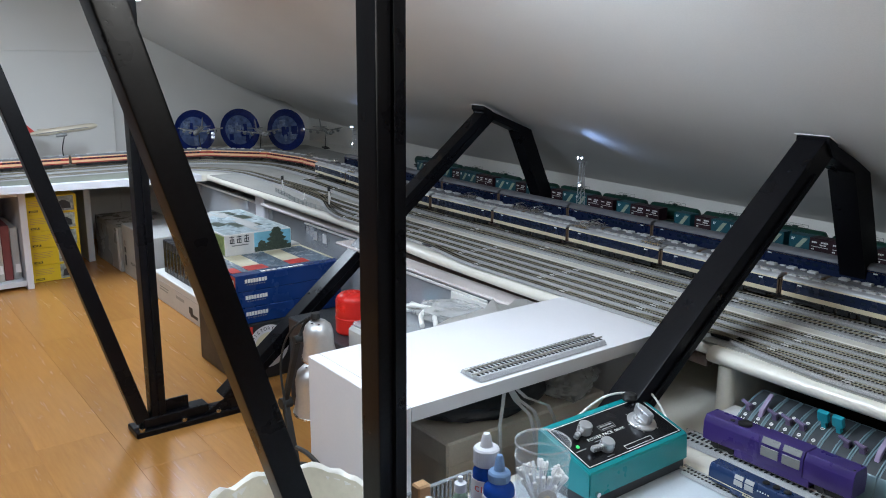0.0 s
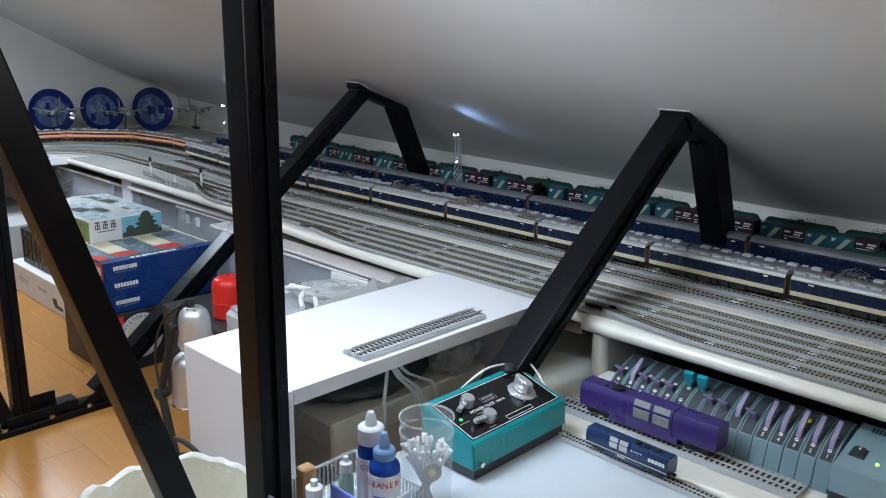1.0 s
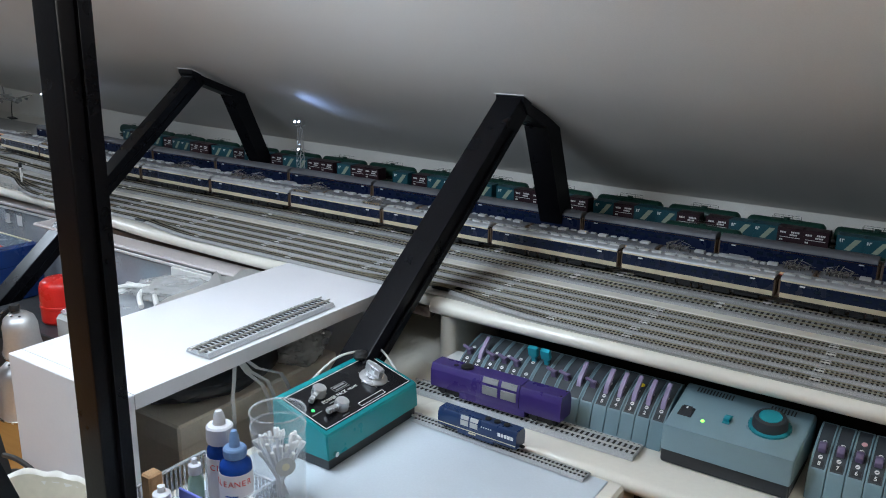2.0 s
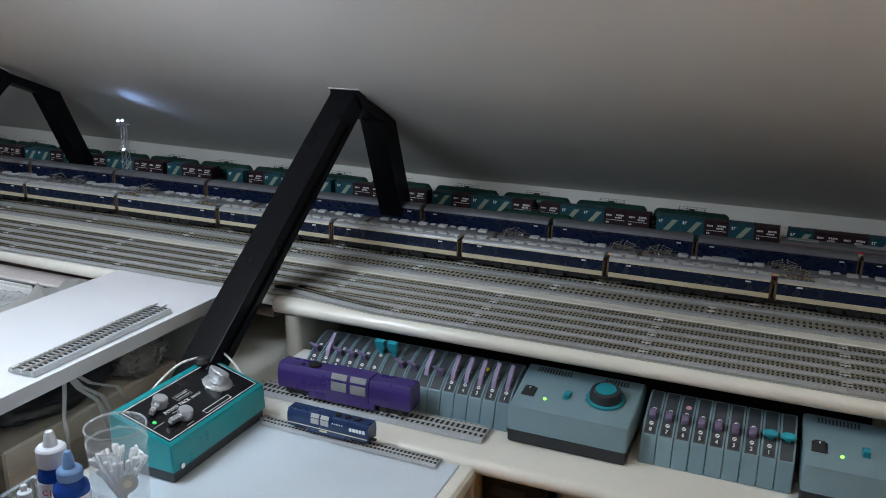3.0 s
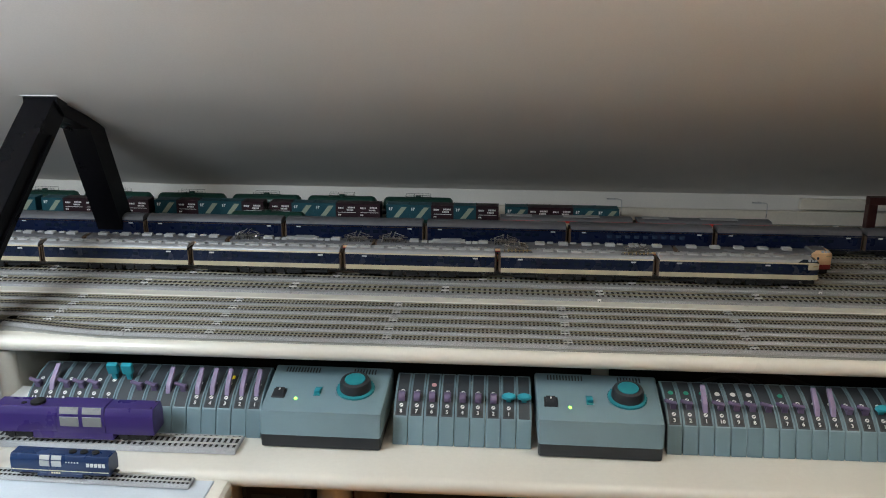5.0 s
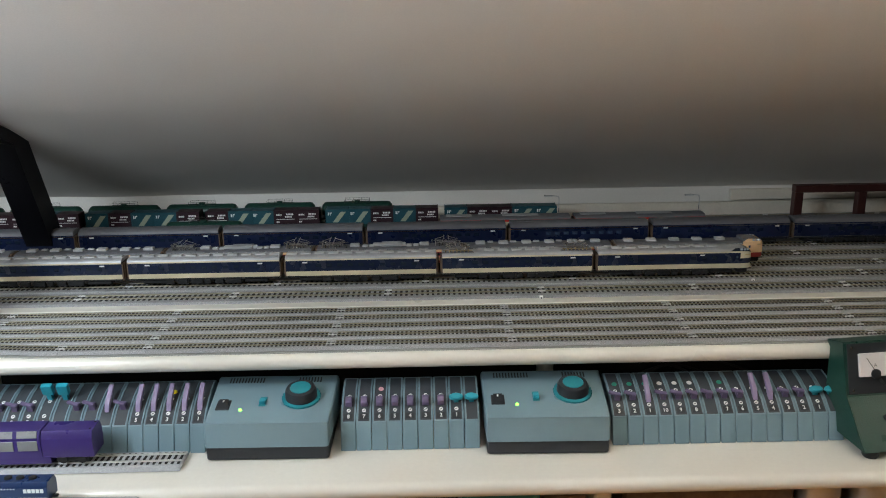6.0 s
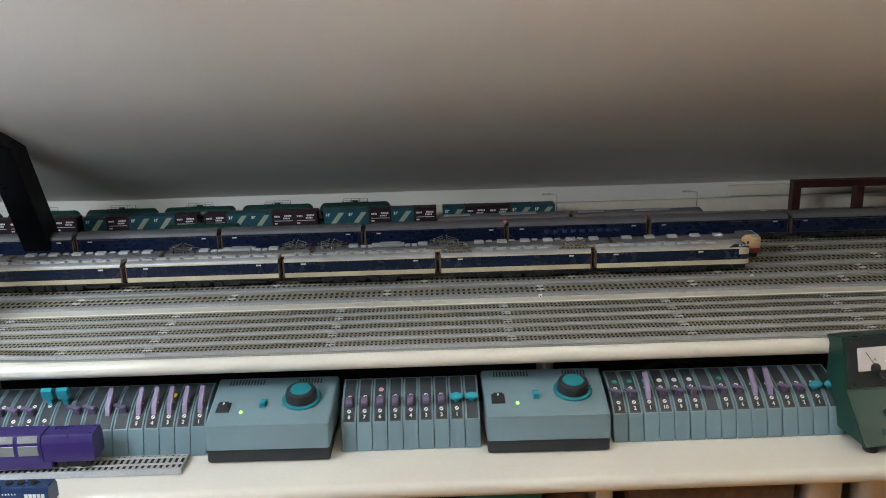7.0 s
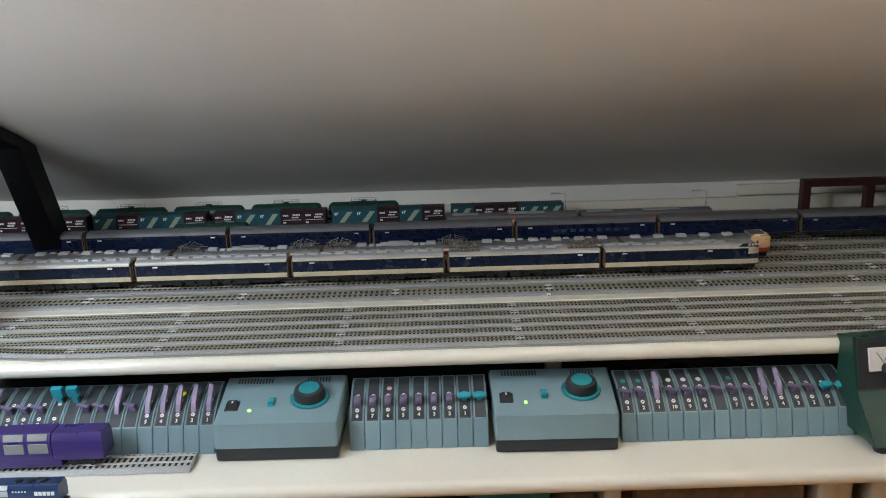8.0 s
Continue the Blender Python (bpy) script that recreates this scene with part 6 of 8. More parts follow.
# ---- power pack, bottles, cup and cleaning cars on the side table ----
def power_pack():
    t = thing("power_pack", pose(-0.6870, 0.6345, SHELF, 0, 0, 90.0), "teal power pack with black panel and silver knobs on the table", "train controller")
    # local x runs along the front edge, y to the back of the case
    L, D = 0.192, 0.0955
    part("base", box(0.003, L - 0.003, 0.003, D - 0.003, 0.0008, 0.016, 0.002, 2), M_CHARCOAL, t, "black base")
    p0, p1 = (0.005, 0.0525), (D - 0.003, 0.0775)
    bm = prism([(0, 0.0155), (0.0025, 0.0500), p0, p1, (D, 0.075), (D, 0.0155)], 0, L)
    bmesh.ops.bevel(bm, geom=bm.edges[:], offset=0.0016, segments=2, affect="EDGES")
    part("case", bm, M_POWERTEAL, t, "teal plastic case")
    S = math.hypot(p1[0] - p0[0], p1[1] - p0[1])
    face = part("face_plate", box(0.006, L - 0.006, 0.004, S - 0.008, 0, 0.0006), M_GLOSSBLACK, t, "black face plate", slope_pose(p0, p1, 0, 0, 0.0))
    a, b, c, d = 0.0075, L - 0.0075, 0.0052, S - 0.0092
    for q in ((a, b, c, c + 0.0010), (a, b, d - 0.0010, d), (a, a + 0.0010, c, d), (b - 0.0010, b, c, d)):
        part("white_line", box(q[0], q[1], q[2], q[3], 0.0006, 0.0009), M_MARK, face)
    lettering("POWER PACK", 0.0076, M_MARK, face, pose(0.0670, 0.0440, 0.0009), "lettering")
    lettering("DELUXE", 0.0050, M_MARK, face, pose(0.1030, 0.0436, 0.0009), "lettering")
    for x0, x1, y in ((0.050, 0.078, 0.0375), (0.012, 0.030, 0.033), (0.045, 0.058, 0.0095)):
        part("print_bar", box(x0, x1, y, y + 0.0013, 0.0006, 0.0009), M_WINDOWGREY, face)
    # maker's badge, drawn as a frame with plain bars
    for q in ((0.076, 0.104, 0.050, 0.0506), (0.076, 0.104, 0.0600, 0.0606), (0.076, 0.0766, 0.050, 0.0606), (0.1034, 0.104, 0.050, 0.0606), (0.079, 0.101, 0.0560, 0.0588), (0.079, 0.101, 0.0520, 0.0538)):
        part("badge_bar", box(q[0], q[1], q[2], q[3], 0.0006, 0.0009), M_WINDOWGREY, face)
    # speed scale
    for q in ((0.082, 0.134, 0.0090, 0.0097), (0.082, 0.134, 0.0155, 0.0162), (0.082, 0.0827, 0.0090, 0.0162), (0.1333, 0.134, 0.0090, 0.0162)):
        part("scale_frame", box(q[0], q[1], q[2], q[3], 0.0006, 0.0009), M_MARK, face)
    for x, y, tx, ty in ((0.052, 0.0605, -0.026, -0.009), (0.056, 0.0235, -0.027, 0.001)):
        tg = part("toggle_knob", lathe([(0.0098, 0), (0.0094, 0.0110), (0.0082, 0.0126), (0, 0.0130)], 22), M_SILVERKNOB, face, "silver toggle knob", pose(x, y, 0.0006))
        part("toggle_arm", beam((0, 0, 0.0052), (tx, ty, 0.0066), 0.0072, 0.0072, (0, 0, 1), 0.002), M_SILVERKNOB, tg)
        part("bracket_mark", box(0.0110, 0.0117, -0.0055, 0.0055, 0.0, 0.0004), M_MARK, tg)
        part("bracket_mark", box(0.0110, 0.0150, 0.0048, 0.0055, 0.0, 0.0004), M_MARK, tg)
    part("pilot_lamp", lathe([(0.0025, 0), (0.0025, 0.001), (0.0016, 0.0018), (0, 0.0020)], 14), M_LEDPACK, face, "green pilot lamp", pose(0.021, 0.0405, 0.0006))
    dial = part("speed_dial", lathe([(0.0200, 0), (0.0200, 0.0016), (0.0186, 0.0028), (0.0130, 0.0034), (0.0120, 0.006), (0, 0.006)], 36), M_SILVERKNOB, face, "silver speed dial", pose(0.146, 0.0415, 0.0006))
    bm = prism([(-0.0175, -0.0030), (-0.006, -0.0060), (0.009, -0.0060), (0.0140, -0.0040), (0.0140, 0.0040), (0.009, 0.0060), (-0.006, 0.0060), (-0.0175, 0.0030)], 0.005, 0.0205, "z")
    bmesh.ops.bevel(bm, geom=bm.edges[:], offset=0.0018, segments=2, affect="EDGES")
    part("pointer_knob", bm, M_SILVERKNOB, dial, "pointed silver knob", pose(0, 0, 0, 0, 0, -95))
    for k in range(6):
        part("dial_mark", box(0.0205, 0.0230, -0.0004, 0.0004, 0, 0.0004), M_MARK, dial, "", pose(0, 0, 0, 0, 0, -60 + 58 * k))
    part("dial_line", arc_strip(0.0198, 0.0204, -60, 230), M_MARK, dial)
    part("terminal", rod((0.012, 0, 0.022), (0.012, -0.004, 0.022), 0.0034, seg=12), M_STEEL, t, "metal screw terminal")
    part("black_cap", lathe([(0, 0), (0.010, 0.001), (0.0115, 0.005), (0.009, 0.0100), (0.004, 0.0120), (0, 0.0123)], 22), M_CABLE, t, "round black rubber cap", pose(0.168, D - 0.010, 0.0755))
    return t


def arc_strip(r0, r1, a0, a1, n=36):
    bm = bmesh.new()
    prev = None
    for i in range(n + 1):
        a = radians(a0 + (a1 - a0) * i / n)
        cur = [bm.verts.new((r * math.cos(a), r * math.sin(a), 0.0003)) for r in (r0, r1)]
        if prev:
            bm.faces.new((prev[0], prev[1], cur[1], cur[0]))
        prev = cur
    bmesh.ops.solidify(bm, geom=bm.faces[:], thickness=0.0003)
    return bm


power_pack()
solid("white_cable", hose([(-0.760, 0.628, SHELF + 0.003), (-0.788, 0.650, -0.10), (-0.7895, 0.70, -0.06), (-0.7870, 0.765, -0.035), (-0.778, 0.812, -0.037)], 0.0018), M_WIREWHITE, "thin white cable running behind the power pack", "cable")
solid("white_cable", hose([(-0.772, 0.824, -0.036), (-0.760, 0.836, -0.040), (-0.735, 0.838, -0.066), (-0.712, 0.836, -0.10), (-0.700, 0.834, SHELF + 0.003)], 0.0018), M_WIREWHITE, "thin white cable bent over the pack's end", "cable")


BIG = track_meshes(0.360, 0.0440, 0.0070, 0.0290, 0.0032, 0.0078, 0.0165, 0.0024, 0.0008, M_TIE_HO, "big", M_RAILBRIGHT, M_BALLASTLIT)
SMALL = track_meshes(0.265, 0.0245, 0.0050, 0.0155, 0.0025, 0.0058, 0.0090, 0.0018, 0.0006, M_TIE, "small", M_RAILBRIGHT, M_BALLASTLIT)
LOOSE = track_meshes(0.246, 0.0440, 0.0070, 0.0290, 0.0032, 0.0078, 0.0165, 0.0024, 0.0008, M_TIE_HO, "loose", M_RAILBRIGHT, M_BALLASTLIT)
track_section(BIG, pose(-0.745, 0.903, SHELF, 0, 0, 0.3), "loose grey large-scale track piece lying on the shelf", "loose track pieces")
track_section(SMALL, pose(-0.681, 0.8165, SHELF + 0.0004, 0, 0, -1.2), "loose grey small-scale track piece lying on the table rim", "loose track pieces")


def cleaning_loco():
    t = thing("track_cleaning_locomotive", pose(-0.599, 0.9035, SHELF + 0.0118, 0, 0, 0.6), "purple toy track-cleaning locomotive with grey windows, on loose track", "model locomotive")
    L = 0.213
    h = L / 2
    pr = [(-0.0165, 0.0095), (0.0165, 0.0095), (0.0175, 0.020), (0.0175, 0.036), (0.0130, 0.0455), (-0.0130, 0.0455), (-0.0175, 0.036), (-0.0175, 0.020)]

    def hood(a, b, lift=0.0, side=0.0):
        bm = prism([(y + math.copysign(side, y), z + (lift if z > 0.03 else 0)) for y, z in pr], a, b)
        bmesh.ops.bevel(bm, geom=bm.edges[:], offset=0.0005, segments=1, affect="EDGES")
        return bm
    part("hood", hood(-h, -0.022), M_PURPLE, t, smooth=18)
    part("hood", hood(0.0425, h), M_PURPLE, t, smooth=18)
    cab = part("cab", hood(-0.0218, 0.0422, 0.0012, 0.0006), M_PURPLE, t, smooth=18)
    part("skirt", box(-0.056, 0.052, -0.0172, 0.0172, 0.0015, 0.012, 0.0012, 2), M_PURPLE, t)
    for x in (-0.0045, 0.0258):
        part("window", box(-0.0125, 0.0125, -0.0006, 0.0006, -0.0068, 0.0068, 0.0004), M_WINDOWGREY, cab, "grey window", pose(x, -0.0183, 0.0275))
        part("skylight", box(-0.0125, 0.0125, -0.0045, 0.0045, -0.0005, 0.0006, 0.0003), M_WINDOWGREY, cab, "grey sloping window", pose(x, -0.0160, 0.0421, 64, 0, 0))
    for x in (-0.075, 0.078):
        part("truck", box(-0.021, 0.021, -0.0135, 0.0135, 0.0015, 0.0095, 0.001), M_UNDER, t, "", pose(x, 0, 0))
        for dx in (-0.012, 0.012):
            part("wheel", rod((x + dx, -0.0148, 0.0052), (x + dx, 0.0148, 0.0052), 0.0052, seg=16), M_UNDER, t)
    part("filler_cap", lathe([(0.0095, 0), (0.0095, 0.0035), (0.008, 0.0045), (0, 0.0045)], 24), M_UNDER, t, "round black filler cap", pose(-0.052, -0.002, 0.0452))
    part("switch_hole", lathe([(0.0036, 0), (0.0034, 0.0012), (0, 0.0012)], 14), M_UNDER, t, "", pose(-0.070, -0.004, 0.0453))
    for y in (-0.009, 0.009):
        part("end_hole", rod((h - 0.004, y, 0.0445), (h - 0.004, y, 0.0458), 0.0016, seg=10), M_UNDER, t)


def cleaning_car():
    t = thing("track_cleaning_car", pose(-0.5745, 0.8137, SHELF + 0.0088, 0, 0, -1.2), "small blue track-cleaning car with pale windows on loose track", "model wagon")
    h = 0.062
    pr = [(-0.0115, 0.0045), (0.0115, 0.0045), (0.0120, 0.013), (0.0120, 0.0225), (0.0088, 0.0285), (-0.0088, 0.0285), (-0.0120, 0.0225), (-0.0120, 0.013)]
    bm = prism(pr, -h, h)
    bmesh.ops.bevel(bm, geom=bm.edges[:], offset=0.0004, segments=1, affect="EDGES")
    body = part("body", bm, M_DEEPBLUE, t, smooth=18)
    part("skirt", box(-0.030, 0.028, -0.0118, 0.0118, 0.0005, 0.006, 0.0008), M_DEEPBLUE, t)
    part("gold_line", box(-h + 0.001, h - 0.001, -0.01215, 0.01215, 0.0085, 0.0096), M_MARKCREAM, t)
    for x in (-0.0185, -0.0035):
        part("window", box(-0.0062, 0.0062, -0.0004, 0.0004, -0.0038, 0.0038, 0.0003), M_CARDGREY, body, "pale window", pose(x, -0.0122, 0.0185))
        part("skylight", box(-0.0062, 0.0062, -0.0028, 0.0028, -0.0003, 0.0004, 0.0002), M_CARDGREY, body, "pale sloping window", pose(x, -0.0106, 0.0258, 62, 0, 0))
    # maker's name, drawn as plain bars
    for k in range(5):
        part("name_bar", box(-0.0019, 0.0019, -0.0003, 0.0003, -0.0024, 0.0024), M_MARK, body, "", pose(0.036 + 0.0049 * k, -0.0122, 0.0185))
    for k in range(5):
        part("vent_dot", box(-0.0008, 0.0008, -0.0003, 0.0003, -0.0008, 0.0008), M_MARK, body, "", pose(0.009 + 0.0036 * k, -0.0121, 0.0212))
    for k in range(4):
        part("number_bar", box(-0.0011, 0.0011, -0.0003, 0.0003, -0.0010, 0.0010), M_MARKCREAM, body, "", pose(-0.010 + 0.0030 * k, -0.0122, 0.0063))
    for x in (0.012, 0.026, 0.041):
        part("roof_vent", lathe([(0.0046, 0), (0.0042, 0.0022), (0, 0.0026)], 16), M_UNDER, t, "", pose(x, 0, 0.0283))
    for x in (-0.044, 0.044):
        part("truck", box(-0.011, 0.011, -0.0075, 0.0075, 0.0006, 0.0045), M_UNDER, t, "", pose(x, 0, 0))
        for dx in (-0.0065, 0.0065):
            part("wheel", rod((x + dx, -0.0082, 0.0028), (x + dx, 0.0082, 0.0028), 0.0028, seg=12), M_UNDER, t)
    part("coupler", box(h - 0.001, h + 0.006, -0.0022, 0.0022, 0.004, 0.007, 0.0006), M_UNDER, t)


cleaning_loco(), cleaning_car()


def cleaner_bottle(x, y, r, h, cap_mat, cap_h, tip_h, label, text, turn, q):
    t = thing("cleaner_bottle", pose(x, y, SHELF + 0.0022, 0, 0, turn), label, "bottle", "cleaner bottles")
    part("glass", lathe([(0, 0), (r * 0.94, 0), (r, 0.003), (r, h * 0.86), (r * 0.93, h * 0.925), (r * 0.70, h * 0.970), (r * 0.62, h), (0, h)], 32), M_BOTTLEBLUE, t, "dark blue plastic body")
    bm = lathe([(r + 0.0002, h * 0.10), (r + 0.0007, h * 0.10), (r + 0.0007, h * 0.82), (r + 0.0002, h * 0.82)], 32)
    part("paper_label", bm, M_LABEL, t, "white paper label with red print")
    # red print, facing the table's open side
    for k in range(len(text)):
        a = (k - (len(text) - 1) / 2) * (0.0066 / r)
        part("letter", text_mesh(text[k], 0.0098, M_RED), None, t, "", Matrix.Rotation(a, 4, "Z") @ pose(0, -(r + 0.0010), h * 0.70, 90, 0, 0))
    for z, w in ((0.52, 0.8), (0.40, 0.9), (0.33, 0.7), (0.25, 0.8)):
        bmr = bmesh.new()
        ring_piece(bmr, r + 0.0010, h * z, h * z + 0.0014, -90 - 28 * w, -90 + 28 * w)
        part("print_bar", bmr, M_BOTTLEBLUE, t)
    cap = part("cap", lathe([(0, h), (r * q * 0.95, h), (r * q, h + 0.002), (r * q, h + cap_h - 0.002), (r * q * 0.88, h + cap_h), (min(0.0075, r * q * 0.5), h + cap_h + 0.001), (min(0.0062, r * q * 0.38), h + cap_h + tip_h * 0.7), (min(0.0048, r * q * 0.25), h + cap_h + tip_h * 0.95), (0, h + cap_h + tip_h)], 32), cap_mat, t, "ribbed cap with a nozzle")
    rib = shared(f"cap_rib:{r}{cap_mat.name}", lambda: box(r * q - 0.0004, r * q + 0.0002, -0.0005, 0.0005, h + 0.002, h + cap_h - 0.002), cap_mat, 0)
    for k in range(40):
        part("cap_rib", rib, None, cap, m=pose(0, 0, 0, 0, 0, k * 9))


def text_mesh(ch, size, mat):
    tmp = thing("scratch")
    ob = lettering(ch, size, mat, tmp, Matrix())
    me = ob.data
    bpy.data.objects.remove(ob)
    bpy.data.objects.remove(tmp)
    return me


def ring_piece(bm, r, z0, z1, a0, a1, n=12):
    prev = None
    for i in range(n + 1):
        a = radians(a0 + (a1 - a0) * i / n)
        cur = [bm.verts.new((r * math.cos(a), r * math.sin(a), z)) for z in (z0, z1)]
        if prev:
            bm.faces.new((prev[0], cur[0], cur[1], prev[1]))
        prev = cur
    return bm


cleaner_bottle(-0.734, 0.506, 0.0160, 0.0855, M_WHITE, 0.021, 0.0175, "dark blue cleaner bottle with a white nozzle cap", "CLEANER", 84, 0.94)
cleaner_bottle(-0.697, 0.494, 0.0180, 0.0845, make("frosted_cap", (0.30, 0.48, 0.80), 0.35, clear=0.4, ior=1.3), 0.0115, 0.020, "blue cleaner bottle with a frosted blue nozzle cap", "CLEANER", 30, 0.70)


def small_bottle(x, y, h, r, mat, label):
    t = thing("small_bottle", pose(x, y, SHELF + 0.0022), label, "bottle", "small bottles")
    part("glass", lathe([(0, 0), (r, 0), (r, h * 0.6), (r * 0.6, h * 0.7), (r * 0.6, h * 0.74), (0, h * 0.74)], 20), mat, t)
    part("cap", lathe([(0, h * 0.72), (r * 0.8, h * 0.72), (r * 0.8, h * 0.88), (r * 0.38, h * 0.91), (r * 0.33, h), (0, h)], 20), M_WHITE, t, "white cap")


small_bottle(-0.755, 0.485, 0.066, 0.0090, make("pale_green_liquid", (0.45, 0.62, 0.50), 0.2, clear=0.4, ior=1.3), "small pale green bottle with a white cap in the tray")
small_bottle(-0.733, 0.423, 0.070, 0.0120, make("pale_amber_liquid", (0.70, 0.62, 0.45), 0.2, clear=0.3, ior=1.3), "small pale bottle with a white cap in the tray")


def ribbed_tray():
    t = thing("ribbed_tray", pose(0, 0, 0), "clear ribbed plastic tray holding small bottles on the table", "tray")
    x0, x1, y0, y1, z0, z1 = -0.780, -0.664, 0.385, 0.520, SHELF + 0.0004, -0.068
    part("tray_floor", box(x0, x1, y0, y1, z0, z0 + 0.0016), M_HAZEPLASTIC, t)
    me_x = link_mesh("rib", box(-0.0011, 0.0011, -0.0009, 0.0009, z0 + 0.0016, z1), M_HAZEPLASTIC)
    n = 22
    for i in range(n + 1):
        y = y0 + (y1 - y0) * i / n
        for x in (x0 + 0.001, x1 - 0.001):
            part("rib", me_x, None, t, m=pose(x, y, 0))
    for i in range(1, 20):
        x = x0 + (x1 - x0) * i / 20
        for y in (y0 + 0.001, y1 - 0.001):
            part("rib", me_x, None, t, m=pose(x, y, 0, 0, 0, 90))
    for q in ((x0 - 0.001, x0 + 0.003, y0, y1), (x1 - 0.003, x1 + 0.001, y0, y1), (x0, x1, y0 - 0.001, y0 + 0.003), (x0, x1, y1 - 0.003, y1 + 0.001)):
        part("rim", box(q[0], q[1], q[2], q[3], z1, z1 + 0.003, 0.0008), M_HAZEPLASTIC, t)
    solid("blue_divider", box(-0.735, -0.668, 0.4455, 0.4485, z0 + 0.002, -0.062, 0.001), M_TRAYBLUE, "violet-blue flat plastic piece standing in the tray", "divider", m=pose(0, 0, 0, 0, 0, 0))
    solid("cork_block", box(-0.778, -0.762, 0.430, 0.448, z0 + 0.002, -0.052, 0.002), M_CORK, "small cork-coloured block standing in the tray", "block")


ribbed_tray()


M_STICKER = make("grey_sticker", (0.50, 0.50, 0.49), 0.5)


def swab_cup(x, y):
    t = thing("plastic_cup", pose(x, y, SHELF + 0.0004), "clear plastic cup filled with cotton swabs", "cup")
    r, h = 0.0316, 0.111
    cup_wall = part("wall", lathe([(0, 0.0008), (r * 0.93, 0.0008), (r, h), (r + 0.0008, h + 0.0012), (r + 0.0011, h), (r * 0.93 + 0.0011, 0), (0, 0)], 48), M_CLEAR, t, "clear plastic wall")
    cup_wall.visible_shadow = False
    part("rim_ring", lathe([(r - 0.0002, h - 0.0006), (r + 0.0016, h), (r + 0.0014, h + 0.0018), (r - 0.0002, h + 0.0014), (r - 0.0002, h - 0.0006)], 48), M_CUPRIM, t, "thick clear rim")
    part("rim_line", lathe([(r * 0.985, h * 0.83), (r * 0.985 + 0.0016, h * 0.835), (r * 0.985 + 0.0016, h * 0.85), (r * 0.985, h * 0.855)], 48), M_CUPRIM, t)
    part("round_label", lathe([(0.0115, 0), (0.0115, 0.0006), (0, 0.0008)], 28), M_STICKER, t, "round grey sticker", Matrix.Rotation(radians(58), 4, "Z") @ pose(0, -r * 0.988, h * 0.50, 88, 0, 0))
    part("label_spot", lathe([(0.0045, 0), (0.0045, 0.0004), (0, 0.0005)], 20), M_MARKCREAM, t, "", Matrix.Rotation(radians(58), 4, "Z") @ pose(0, -r * 0.988 - 0.0007, h * 0.50, 88, 0, 0))
    rng = random.Random(8)
    for i in range(34):
        a = rng.random() * math.tau
        r0, r1 = rng.uniform(0.002, 0.014), rng.uniform(0.014, 0.029)
        b = a + rng.uniform(-0.5, 0.5)
        foot = Vector((-r0 * math.cos(b), -r0 * math.sin(b), 0.004))
        top = foot + Vector((r1 * math.cos(a) - foot.x, r1 * math.sin(a) - foot.y, 0.062)).normalized() * 0.074
        if Vector((top.x, top.y)).length > r * 0.90:
            top.x, top.y = Vector((top.x, top.y)).normalized() * r * 0.90
        d = (top - foot).normalized()
        s = thing("cotton_swab", pose(x, y, SHELF + 0.0004), "white cotton swab standing in the cup", "cotton swab", "cotton swabs")
        part("stick", rod(foot, top, 0.0011, seg=6), M_WHITE, s)
        part("cotton_tip", lathe([(0, -0.007), (0.0020, -0.006), (0.0026, 0.0), (0.0022, 0.004), (0, 0.0055)], 8, m=Matrix.Translation(top) @ d.to_track_quat("Z", "Y").to_matrix().to_4x4()), M_COTTON, s)


swab_cup(-0.700, 0.563)


# ---- white bench and what is under it ----
def white_bench():
    t = thing("white_bench", pose(0, 0, 0), "low white bench with solid end panels beside the layout", "bench")
    x0, x1, y0, y1, z = -1.070, -0.838, 0.455, 0.965, 0.008
    part("seat_board", box(x0, x1, y0 + 0.0182, y1, z - 0.020, z, 0.0012, 2), M_BENCH, t)
    part("end_panel", box(x0, x1, y0, y0 + 0.018, FLOOR, z, 0.0010), M_BENCH, t)
    part("end_panel", box(x0 + 0.001, x1 - 0.012, y1 - 0.060, y1 - 0.044, FLOOR, z - 0.020, 0.001), M_BENCH, t)
    part("back_panel", box(x0 + 0.002, x0 + 0.014, y0 + 0.018, y1 - 0.060, FLOOR, z - 0.020), M_BENCH, t)


white_bench()
track_section(LOOSE, pose(-0.8680, 0.590, 0.0082, 0, 0, 90.6), "loose grey large-scale track piece lying on the white bench", "loose track pieces")


def crumpled(sx, sy, sz, seed, amp=0.25, sub=4):
    """A soft crumpled bag: a rounded lump with creased noise."""
    bm = bmesh.new()
    bmesh.ops.create_icosphere(bm, subdivisions=sub, radius=1)
    for v in bm.verts:
        n = noise.noise(v.co * 1.7 + Vector((seed, 0, 0))) + 0.6 * abs(noise.noise(v.co * 4.1 + Vector((0, seed, 0)))) + 0.3 * abs(noise.noise(v.co * 9 + Vector((0, 0, seed))))
        v.co *= 1 + amp * n
        v.co.x *= sx
        v.co.y *= sy
        v.co.z = max(v.co.z, -0.72) * sz
    return bm


